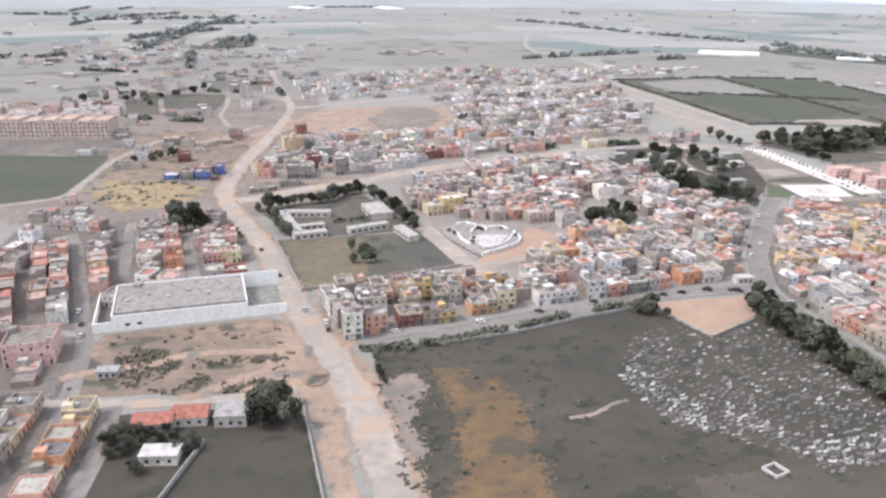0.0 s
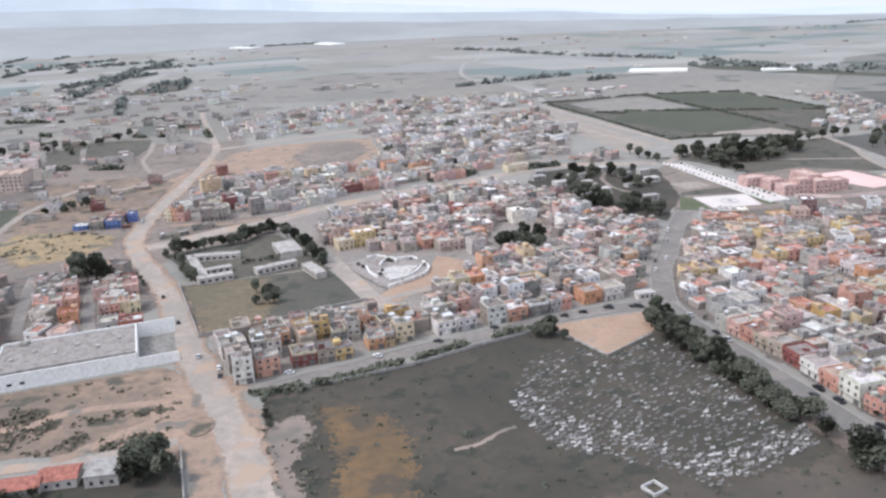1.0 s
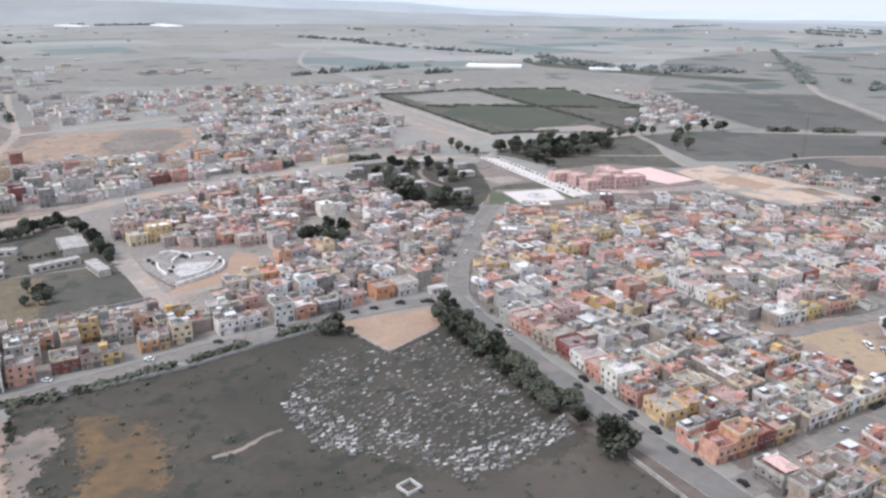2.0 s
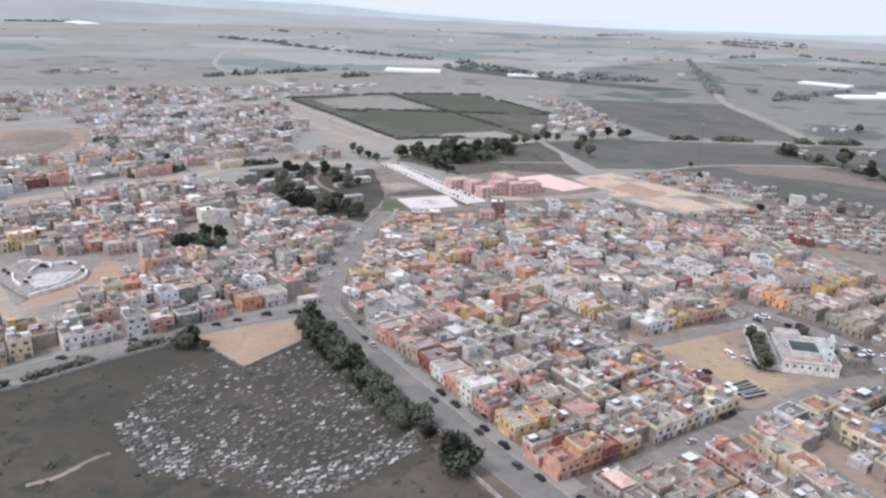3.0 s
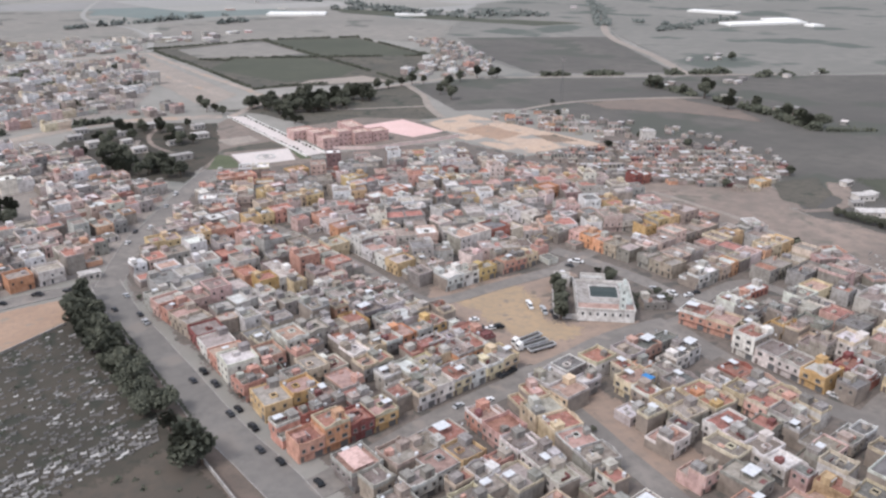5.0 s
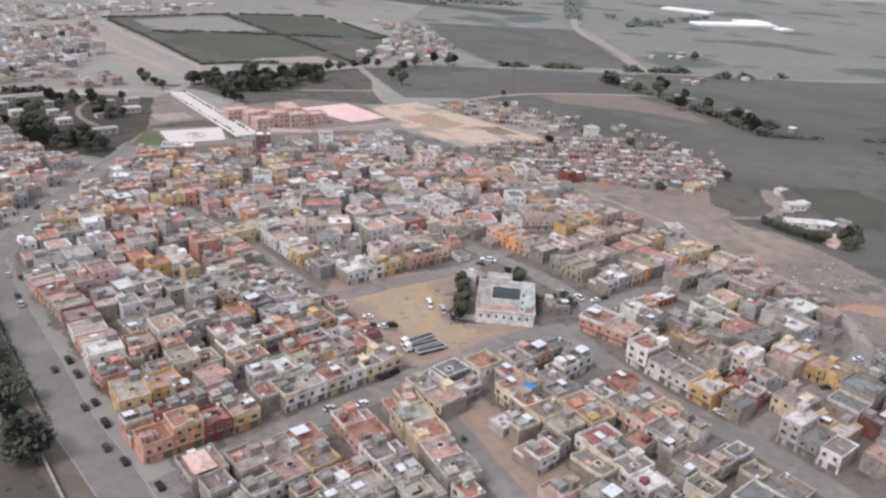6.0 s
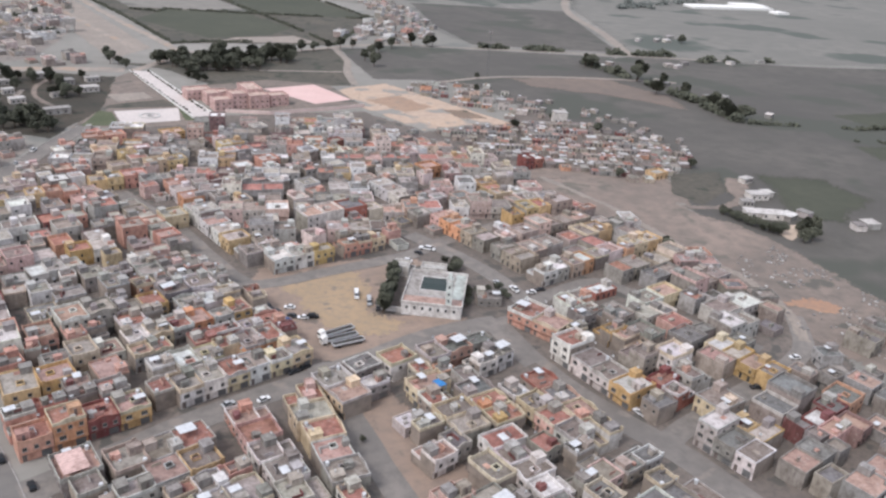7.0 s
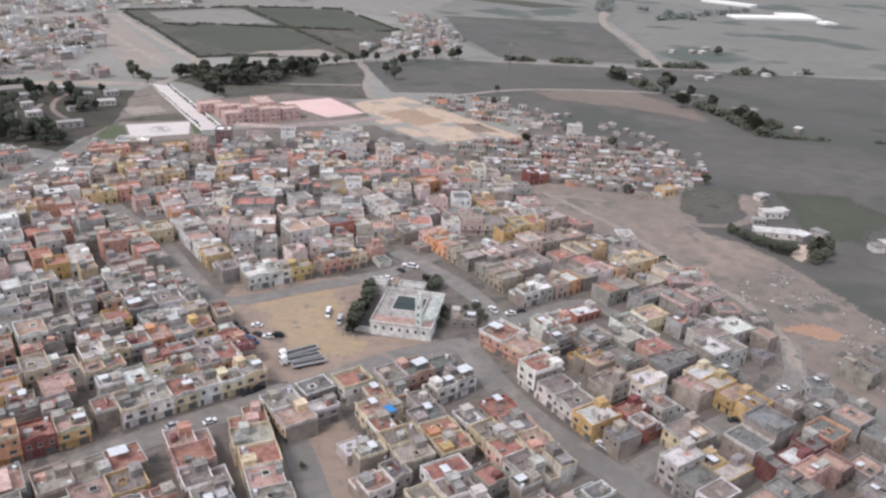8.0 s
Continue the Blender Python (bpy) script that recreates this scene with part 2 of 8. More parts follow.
PLOUGH = ground_mat("dark_ploughed_land", (0.088, 0.083, 0.076), (0.125, 0.115, 0.103), (0.09, 0.086, 0.077), 0.007, 0.06, ((0.08, 0.083, 0.07), 0.012, 0.54))
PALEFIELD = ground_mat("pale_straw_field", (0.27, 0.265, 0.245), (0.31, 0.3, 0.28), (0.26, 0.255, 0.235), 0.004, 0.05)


# ---- mesh tools ----
class Solid:
    """Collects boxes and faces with material slots and a paint colour, for one mesh."""

    def __init__(self):
        self.v, self.f, self.m, self.c = [], [], [], []

    def face(self, pts, mat=0, paint=(1, 1, 1)):
        k = len(self.v)
        self.v.extend(pts)
        self.f.append(tuple(range(k, k + len(pts))))
        self.m.append(mat)
        self.c.append(paint)

    def box(self, x0, y0, z0, x1, y1, z1, mat=0, paint=(1, 1, 1), m=None, bottom=False):
        p = [(x, y, z) for z in (z0, z1) for x, y in ((x0, y0), (x1, y0), (x1, y1), (x0, y1))]
        if m is not None:
            p = [tuple(m @ Vector(q)) for q in p]
        k = len(self.v)
        self.v.extend(p)
        quads = [(0, 1, 5, 4), (1, 2, 6, 5), (2, 3, 7, 6), (3, 0, 4, 7), (4, 5, 6, 7)]
        if bottom:
            quads.append((3, 2, 1, 0))
        for q in quads:
            self.f.append(tuple(k + i for i in q))
            self.m.append(mat)
            self.c.append(paint)

    def ring(self, x0, y0, x1, y1, z0, z1, t, mat=0, paint=(1, 1, 1), m=None):
        """A closed kerb or wall round a rectangle, t thick."""
        p = []
        for k in (0, t):
            for z in (z0, z1):
                p += [(x0 + k, y0 + k, z), (x1 - k, y0 + k, z), (x1 - k, y1 - k, z), (x0 + k, y1 - k, z)]
        if m is not None:
            p = [tuple(m @ Vector(q)) for q in p]
        b = len(self.v)
        self.v.extend(p)
        for i in range(4):
            j = (i + 1) % 4
            for q in ((i, j, 4 + j, 4 + i), (8 + j, 8 + i, 12 + i, 12 + j), (4 + i, 4 + j, 12 + j, 12 + i)):
                self.f.append(tuple(b + h for h in q))
                self.m.append(mat)
                self.c.append(paint)

    def mesh(self, name, mats, painted=False):
        me = bpy.data.meshes.new(name)
        me.from_pydata(self.v, [], self.f)
        for mt in mats:
            me.materials.append(mt)
        me.polygons.foreach_set("material_index", self.m)
        if painted:
            a = me.color_attributes.new("paint", "FLOAT_COLOR", "CORNER")
            cols = np.ones((len(me.loops), 4), dtype=np.float32)
            k = 0
            for f, c in zip(self.f, self.c):
                cols[k:k + len(f), :3] = c
                k += len(f)
            a.data.foreach_set("color", cols.ravel())
        me.update()
        return me


def part(name, me, parent, label="", colour=None, m=None):
    ob = new(name, me)
    ob.parent = parent
    if m is not None:
        ob.matrix_local = m
    if colour:
        ob.color = (*colour, 1)
    return tagged(ob, label)


def thing(name, label, category, m, group=""):
    ob = new(name)
    ob.empty_display_size = 0.5
    ob.matrix_world = m
    return tagged(ob, label, category, group)


def inside(x, y, poly):
    hit = False
    for (ax, ay), (bx, by) in zip(poly, poly[1:] + poly[:1]):
        if (ay > y) != (by > y) and x < (bx - ax) * (y - ay) / (by - ay) + ax:
            hit = not hit
    return hit


def off_line(x, y, pts):
    best = 1e9
    for (ax, ay), (bx, by) in zip(pts, pts[1:]):
        dx, dy = bx - ax, by - ay
        t = max(0, min(1, ((x - ax) * dx + (y - ay) * dy) / (dx * dx + dy * dy)))
        best = min(best, math.hypot(x - ax - t * dx, y - ay - t * dy))
    return best


def uneven(poly, step, amount, seed):
    """The outline cut into short stretches that wander a little."""
    out = []
    for (ax, ay), (bx, by) in zip(poly, poly[1:] + poly[:1]):
        n = max(1, int(math.hypot(bx - ax, by - ay) / step))
        for i in range(n):
            x, y = ax + (bx - ax) * i / n, ay + (by - ay) * i / n
            w = noise.noise_vector(Vector((x / step / 2.5, y / step / 2.5, seed)))
            out.append((x + w.x * amount, y + w.y * amount))
    return out


LEVEL = [0.0]
SURFACES = []


def ground_z(x, y):
    """Height of the topmost ground, pavement or road at a place."""
    z = 0.0
    for kind, pts, half, top in SURFACES:
        if top > z and (off_line(x, y, pts) < half if kind == "road" else inside(x, y, pts)):
            z = top
    return z


def patch(name, poly, mat, label, step=6, amount=1.5, kind="structure", category="ground", thick=None):
    """A piece of ground of its own, each a little above the one before; loose ones thin out at the rim."""
    LEVEL[0] += 0.0012
    z = LEVEL[0] + 0.02 if thick is None else thick
    SURFACES.append(("patch", poly, 0, z))
    me = bpy.data.meshes.new(name)
    if amount:
        rim = np.array(uneven(poly, step, amount, len(name)))
        soft = max(1.0, amount * 1.3)
        lo, hi = rim.min(0) - soft, rim.max(0) + soft
        cell = max(1.5, math.sqrt((hi[0] - lo[0]) * (hi[1] - lo[1]) / 5000))
        nx, ny = int((hi[0] - lo[0]) / cell) + 2, int((hi[1] - lo[1]) / cell) + 2
        gx, gy = np.meshgrid(lo[0] + np.arange(nx) * cell, lo[1] + np.arange(ny) * cell)
        p = np.stack([gx.ravel(), gy.ravel()], 1)
        dist, odd = np.full(len(p), 1e9), np.zeros(len(p), bool)
        for q0, q1 in zip(rim, np.roll(rim, -1, 0)):
            d = q1 - q0
            t = np.clip(((p - q0) @ d) / max(1e-9, d @ d), 0, 1)
            dist = np.minimum(dist, np.hypot(*(p - q0 - t[:, None] * d).T))
            cut = (q0[1] > p[:, 1]) != (q1[1] > p[:, 1])
            if d[1]:
                odd ^= cut & (p[:, 0] < d[0] * (p[:, 1] - q0[1]) / d[1] + q0[0])
        v = np.clip(0.5 - np.where(odd, dist, -dist) / (2 * soft), 0, 1)
        k = np.arange(nx * ny).reshape(ny, nx)
        quads = np.stack([k[:-1, :-1], k[:-1, 1:], k[1:, 1:], k[1:, :-1]], -1).reshape(-1, 4)
        quads = quads[(v[quads] < 1).any(1)]
        used, idx = np.unique(quads, return_inverse=True)
        me.from_pydata([(x, y, z) for x, y in p[used].tolist()], [], idx.reshape(-1, 4).tolist())
        me.attributes.new("rim", "FLOAT", "POINT").data.foreach_set("value", v[used].astype(np.float32))
    else:
        bm = bmesh.new()
        f = bm.faces.new([bm.verts.new((x, y, z)) for x, y in poly])
        if f.normal.z < 0:
            f.normal_flip()
        e = bmesh.ops.extrude_face_region(bm, geom=[f])
        for v in [g for g in e["geom"] if isinstance(g, bmesh.types.BMVert)]:
            v.co.z = z
        for v in f.verts:
            v.co.z = -0.3
        bm.normal_update()
        bmesh.ops.recalc_face_normals(bm, faces=bm.faces)
        bmesh.ops.triangulate(bm, faces=[q for q in bm.faces if len(q.verts) > 4])
        bm.to_mesh(me)
        bm.free()
    me.materials.append(mat)
    return tagged(new(name, me), label, category, "", kind)


def smooth_line(pts, step=8):
    out = []
    for i in range(len(pts) - 1):
        p = [Vector(pts[max(0, min(len(pts) - 1, i + k))]) for k in (-1, 0, 1, 2)]
        n = max(2, int((p[2] - p[1]).length / step))
        for k in range(n):
            t = k / n
            q = 0.5 * (2 * p[1] + (p[2] - p[0]) * t + (2 * p[0] - 5 * p[1] + 4 * p[2] - p[3]) * t * t + (3 * p[1] - p[0] - 3 * p[2] + p[3]) * t ** 3)
            out.append((q.x, q.y))
    out.append(tuple(pts[-1]))
    return out


ROADS = []


def road(name, pts, width, mat, label, rough=0.6, taper=None, kerb=False):
    """A strip of roadway along a line; keeps houses off it."""
    ROADS.append((pts, width / 2))
    LEVEL[0] += 0.0012
    z = LEVEL[0] + 0.04
    SURFACES.append(("road", pts, width / 2, z))
    line = smooth_line(pts)
    s = Solid()
    left, right = [], []
    for i, (x, y) in enumerate(line):
        a, b = line[max(0, i - 1)], line[min(len(line) - 1, i + 1)]
        d = Vector((b[0] - a[0], b[1] - a[1])).normalized()
        k = i / max(1, len(line) - 1)
        w = (width + ((taper or width) - width) * k) / 2
        wl_, wr_ = (w + rough * noise.noise(Vector((x / 7, y / 7, q))) for q in (1.5, 7.5))
        left.append((x - d.y * wl_, y + d.x * wl_))
        right.append((x + d.y * wr_, y - d.x * wr_))
    if rough >= 0.8:
        soft = rough * 1.3 + 0.6
        rows, rims = [], []
        for (lx, ly), (rx, ry) in zip(left, right):
            d = Vector((lx - rx, ly - ry))
            u = d.normalized() * min(soft, d.length * 0.5)
            k = d.normalized() * min(soft, d.length * 0.4)
            rows += [(rx - u.x, ry - u.y, z), (rx + k.x, ry + k.y, z), (lx - k.x, ly - k.y, z), (lx + u.x, ly + u.y, z)]
            rims += [1, 0, 0, 1]
        me = bpy.data.meshes.new(name)
        me.from_pydata(rows, [], [(4 * i + j, 4 * i + 4 + j, 4 * i + 5 + j, 4 * i + 1 + j) for i in range(len(line) - 1) for j in range(3)])
        me.attributes.new("rim", "FLOAT", "POINT").data.foreach_set("value", rims)
        me.materials.append(mat)
        return tagged(new(name, me), label, "road", "", "structure")
    for i in range(len(line) - 1):
        s.face([(*right[i], z), (*right[i + 1], z), (*left[i + 1], z), (*left[i], z)])
        s.face([(*right[i + 1], z), (*right[i], z), (*right[i], -0.3), (*right[i + 1], -0.3)])
        s.face([(*left[i], z), (*left[i + 1], z), (*left[i + 1], -0.3), (*left[i], -0.3)])
    ob = tagged(new(name, s.mesh(name, [mat])), label, "road", "", "structure")
    if kerb:
        k = Solid()
        for side, sg in ((left, 1), (right, -1)):
            for i in range(len(side) - 1):
                a, b = Vector(side[i]), Vector(side[i + 1])
                d = (b - a).normalized()
                o = Vector((-d.y, d.x)) * 0.3 * sg
                p = [(*a, z + 0.15), (*b, z + 0.15), (*(b + o), z + 0.15), (*(a + o), z + 0.15)]
                k.face(p if sg > 0 else p[::-1])
                q = [(*a, z - 0.1), (*b, z - 0.1), (*b, z + 0.15), (*a, z + 0.15)]
                k.face(q)
        tagged(new("kerb", k.mesh("kerb", [CONCRETE])), "pale concrete kerb along the asphalt street", "kerb", "", "structure")
    return ob


# ---- ground ----
def make_ground():
    s = Solid()
    rings = [0, 120, 300, 600, 900, 1300, 1800, 2500, 3300, 4200, 4850]
    n = 48
    for a, b in zip(rings, rings[1:]):
        for i in range(n):
            t0, t1 = 2 * math.pi * i / n, 2 * math.pi * (i + 1) / n
            q = [(b * math.cos(t0), b * math.sin(t0)), (b * math.cos(t1), b * math.sin(t1)), (a * math.cos(t1), a * math.sin(t1)), (a * math.cos(t0), a * math.sin(t0))]
            q = [(x + 130, y, 0.0) for x, y in (q if a else q[:3])]
            s.face(q)
    tagged(new("ground", s.mesh("ground", [SOIL])), "grey-brown dry plain of soil and thin grass", "ground", "", "structure")


make_ground()


def make_hills():
    """The hazy rim of the plain, low swells five kilometres off, higher in the west."""
    s = Solid()
    n = 240
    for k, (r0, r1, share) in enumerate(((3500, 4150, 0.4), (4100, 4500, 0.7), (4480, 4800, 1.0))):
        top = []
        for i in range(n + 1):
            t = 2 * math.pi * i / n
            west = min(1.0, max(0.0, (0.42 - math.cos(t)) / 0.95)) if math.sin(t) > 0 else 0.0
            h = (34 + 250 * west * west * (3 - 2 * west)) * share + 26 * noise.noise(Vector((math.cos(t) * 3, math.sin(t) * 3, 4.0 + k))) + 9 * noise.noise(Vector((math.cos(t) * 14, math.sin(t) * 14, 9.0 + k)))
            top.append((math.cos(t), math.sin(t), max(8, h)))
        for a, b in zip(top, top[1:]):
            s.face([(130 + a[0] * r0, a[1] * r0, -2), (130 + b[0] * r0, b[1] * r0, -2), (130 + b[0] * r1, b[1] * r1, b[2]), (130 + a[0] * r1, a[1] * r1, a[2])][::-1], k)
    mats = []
    # Each ring outward is paler and bluer: haze painted into its base colour.
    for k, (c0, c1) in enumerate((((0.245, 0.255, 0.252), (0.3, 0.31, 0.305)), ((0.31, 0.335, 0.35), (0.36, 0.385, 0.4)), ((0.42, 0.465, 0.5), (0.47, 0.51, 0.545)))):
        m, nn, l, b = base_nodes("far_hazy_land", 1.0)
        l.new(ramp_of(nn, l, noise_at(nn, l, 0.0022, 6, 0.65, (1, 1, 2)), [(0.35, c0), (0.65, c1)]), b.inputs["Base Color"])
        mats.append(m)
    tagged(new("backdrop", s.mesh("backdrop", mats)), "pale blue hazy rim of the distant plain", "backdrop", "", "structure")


make_hills()

# town floor, streets and open plots
WEST_DARK = [(-357, 1036), (-276, 1030), (-257, 941), (-256, 901), (-315, 906)]
WEST_PLOT = [(-378, 956), (-346, 980), (-306, 866), (-340, 862)]
ROAD_SCRUB = [(-247, 890), (-202, 903), (-200, 801), (-222, 779)]
ROAD_PLOT = [(-269, 783), (-255, 828), (-230, 786), (-228, 736), (-248, 742)]
patch("ground_west_land", [(-900, 600), (-500, 480), (-300, 420), (-180, 600), (-150, 750), (-160, 1300), (-300, 1500), (-900, 1750)], BROWNFIELD, "grey-brown dry land west of the road", 20, 14)
patch("ground_west_side", [(-330, 480), (-150, 470), (-60, 545), (-50, 600), (-110, 800), (-150, 970), (-290, 985), (-420, 800), (-290, 640)], EASTDIRT, "brown trodden earth along the main road", 14, 10)
TOWN = [(168, 380), (172, 352), (183, 310), (200, 250), (214, 206), (224, 165), (236, 90), (300, 70), (420, 80), (480, 130), (494, 190), (496, 245), (488, 300), (476, 340), (500, 390), (545, 362), (606, 398), (606, 440), (575, 500), (560, 560), (520, 505), (450, 498), (424, 556), (322, 560), (300, 545), (250, 540), (222, 512), (196, 452), (180, 420)]
OLDTOWN = [(-66, 366), (-48, 319), (28, 347), (98, 372), (150, 386), (162, 398), (206, 513), (173, 550), (160, 600), (140, 634), (112, 650), (62, 644), (32, 632), (-20, 588), (-36, 552), (-22, 507), (-10, 482), (12, 405)]
NORTHTOWN = [(-150, 600), (-60, 600), (28, 672), (109, 722), (200, 765), (232, 900), (238, 1120), (70, 1075), (-30, 985), (4, 950), (14, 850), (1, 790), (-32, 768), (-118, 764), (-150, 740)]
FARNORTH = [(-160, 950), (-40, 1020), (70, 1105), (185, 1150), (300, 1190), (250, 1300), (60, 1330), (-120, 1240), (-260, 1100), (-230, 1000)]
patch("pavement_south", TOWN, TOWNDIRT, "grey-brown packed dirt between the town houses", 10, 2)
patch("pavement_old_edge", [(-62, 590), (-34, 618), (30, 656), (76, 675), (118, 690), (150, 640), (112, 640), (50, 634), (-14, 584), (-30, 544), (-18, 500), (-34, 500), (-52, 560)], PALEDIRT, "pale trodden dirt along the wide street", 8, 2)
patch("pavement_old_town", OLDTOWN, PALEDIRT, "pale grey-brown packed dirt between the old houses", 10, 2)
patch("pavement_north", NORTHTOWN, PALEDIRT, "pale packed dirt between the northern houses", 12, 3)
CEMETERY = [(-30, 300), (0, 311), (32, 323), (63, 339), (97, 352), (117, 318), (142, 338), (152, 352), (162, 312), (170, 280), (178, 236), (190, 190), (200, 120), (-5, 120), (-14, 210), (-24, 262)]
SQUARE = [(287, 298), (296, 312), (346, 309), (364, 306), (366, 296), (352, 298), (328, 259), (340, 256), (364, 247), (358, 241), (335, 236), (310, 229), (298, 236), (294, 262)]
patch("ground_cemetery", CEMETERY, TURF, "dark grassy cemetery ground", 8, 1.5)
patch("ground_yellow_grass", [(-7, 286), (6, 290), (17, 284), (25, 262), (31, 235), (35, 200), (38, 160), (2, 160), (0, 205), (4, 250)], MOUND, "dry yellow grass in the dark turf", 5, 8)
patch("ground_mown_turf", [(118, 222), (128, 212), (150, 222), (176, 234), (186, 205), (196, 150), (60, 150), (80, 215)], BROWNTURF, "plain dark brown turf", 8, 4)
patch("ground_rubble", [(-26, 276), (-11, 284), (-8, 266), (-12, 246), (-8, 226), (-14, 222), (-20, 250)], EASTEARTH, "bare earth heap by the road", 3, 4)
road("road_cemetery_path", [(44, 250), (54, 253), (60, 259), (68, 263)], 1.4, EASTEARTH, "pale trodden footpath in the turf", 0.8)
patch("ground_sand_lot", [(98, 355), (124, 361), (152, 366), (146, 342), (117, 319)], SAND, "pale sandy open lot", 5, 1)
patch("ground_square", SQUARE, SQUAREDIRT, "reddish trodden earth of the market square", 6, 1.5)
patch("ground_square_sand", [(300, 296), (320, 301), (334, 300), (336, 286), (331, 272), (326, 262), (336, 252), (332, 243), (316, 246), (306, 262), (304, 280)], YARDSAND, "ochre sand of the market square", 4, 4.5)
patch("ground_back_yard", [(303, 213), (317, 209), (322, 180), (326, 150), (304, 150)], SQUAREDIRT, "brown dirt yard between houses", 4, 2)
patch("ground_north_fallow", [(-150, 1345), (60, 1352), (250, 1322), (240, 1500), (170, 1600), (200, 1800), (-100, 1900), (-300, 1700), (-250, 1400)], BROWNFIELD, "grey-brown fallow land north of the town", 20, 14)
patch("ground_farm_fallow", [(250, 1180), (490, 1258), (640, 1100), (760, 1300), (660, 1680), (500, 1560), (300, 1500)], BROWNFIELD, "grey-brown fallow land behind the farm", 20, 12)
patch("ground_grove", [(262, 745), (300, 720), (330, 660), (318, 650), (420, 640), (446, 640), (470, 740), (476, 806), (400, 780), (322, 792), (296, 740)], DARKFIELD, "dark grassy ground round the grove", 8, 3)
patch("ground_plough_east", [(800, 735), (900, 700), (1500, 540), (2500, 600), (2500, 1500), (1450, 1900), (1090, 1330), (930, 1060), (862, 870)], MIDFIELD, "dull green crop land east of the road", 40, 16)
patch("ground_plough_outer", [(640, 812), (800, 755), (930, 1080), (1090, 1350), (1430, 1930), (1000, 1700), (760, 1300), (620, 1090), (660, 1000), (640, 920)], MIDFIELD, "dull crop land west of the road", 30, 12)
patch("ground_plough", [(540, 150), (532, 290), (540, 345), (560, 368), (602, 400), (592, 450), (568, 505), (556, 570), (548, 640), (590, 640), (700, 715), (790, 735), (1000, 660), (1500, 560), (1500, 60), (600, 60)], PLOUGH, "dark ploughed land east of the town", 14, 6)
patch("ground_plough_north", [(470, 660), (520, 650), (570, 600), (690, 700), (780, 735), (640, 780), (545, 812), (480, 795)], PLOUGH, "dark ploughed field", 10, 2)
patch("ground_plough_far", [(640, 815), (800, 760), (920, 1080), (700, 1150), (650, 950)], PLOUGH, "dark ploughed field", 10, 3)
patch("ground_east_earth", [(470, 392), (500, 386), (530, 370), (537, 345), (536, 312), (549, 298), (553, 262), (549, 224), (547, 190), (541, 140), (500, 140), (492, 175), (489, 205), (495, 240), (491, 282), (477, 330), (470, 376)], EASTEARTH, "bare pinkish earth east of the houses", 8, 4)
patch("ground_shanty_foot", [(470, 392), (500, 386), (534, 345), (541, 325), (556, 350), (560, 372), (545, 380), (505, 404), (482, 406)], EASTEARTH, "bare earth below the shacks", 6, 3)
patch("ground_east_rubble", [(491, 195), (496, 236), (516, 262), (546, 268), (549, 200), (541, 150), (505, 170)], EASTDIRT, "grey-brown rubble-strewn ground", 8, 5)
patch("ground_east_ochre", [(501, 216), (507, 220), (516, 219), (524, 209), (522, 202), (512, 207)], OCHRE, "small patch of ochre earth", 4, 3)
patch("ground_building_site", [(414, 616), (440, 632), (474, 642), (500, 570), (524, 503), (486, 508), (450, 500), (432, 556)], SITE, "yellow sandy levelled building site", 6, 1.5)
patch("ground_plaza", [(226, 545), (244, 592), (262, 690), (277, 712), (310, 546), (296, 540)], EASTDIRT, "dull earth and paving beside the promenade", 6, 1)
patch("ground_plaza_lawn", [(297, 553), (306, 551), (300, 596), (292, 604), (297, 588)], LAWN, "small green lawn beside the plaza", 4, 0.8)
patch("ground_corner_lawn", [(232, 550), (255, 547), (253, 580), (244, 588), (238, 566)], LAWN, "small green corner lawn", 4, 0.8)
patch("ground_terrace_bed", [(248, 592), (296, 590), (290, 612), (252, 602)], DARKFIELD, "dark planted bed between terraces", 4, 0.8)
patch("pavement_plaza", [(254, 584), (297, 586), (294, 553), (257, 549)], PAVING, "pale paved plaza with a round basin", 6, 0)
patch("pavement_plaza_upper", [(252, 632), (278, 637), (283, 618), (258, 610)], TRACK, "dull paved terrace", 6, 0)
patch("ground_site_hollow", [(438, 590), (470, 600), (482, 560), (456, 548)], SAND, "greyish dug hollow in the building site", 5, 3)
patch("ground_site_heap", [(486, 552), (506, 548), (512, 520), (492, 524)], SCRUBLAND, "darker heaped earth in the building site", 5, 2.5)
patch("ground_school_yard", [(318, 650), (380, 668), (424, 643), (430, 572), (352, 560), (326, 572)], EASTDIRT, "brown yard of the pink school", 6, 1)
patch("pavement_school_court", [(368, 636), (412, 646), (427, 592), (396, 583)], PINKPAVE, "pink paved school court", 6, 0)
patch("ground_garden", [(136, 650), (160, 602), (176, 553), (214, 524), (246, 590), (262, 690), (200, 720), (150, 700)], TURF, "dark garden plot with trees", 6, 2)
patch("ground_football_field", [(-99, 446), (-16, 464), (9, 405), (-70, 368)], DARKFIELD, "dark worn grass field", 6, 0.7)
patch("ground_dry_field", [(-98, 444), (-52, 454), (-44, 420), (-38, 382), (-70, 370)], MEADOW, "dry yellowish grass field", 7, 7)
patch("ground_school_garden", [(-126, 510), (-56, 547), (-16, 466), (-73, 453), (-101, 473)], DARKFIELD, "dark school garden", 6, 1)
patch("ground_park_sand", [(14, 405), (26, 400), (48, 424), (62, 430), (72, 460), (52, 476), (44, 446), (26, 428)], SAND, "pale sandy ground round the park", 5, 1.5)
patch("ground_waste", [(-152, 262), (-60, 267), (-56, 290), (-62, 318), (-80, 336), (-150, 316)], SCRUBLAND, "brown waste ground with scrub", 6, 2)
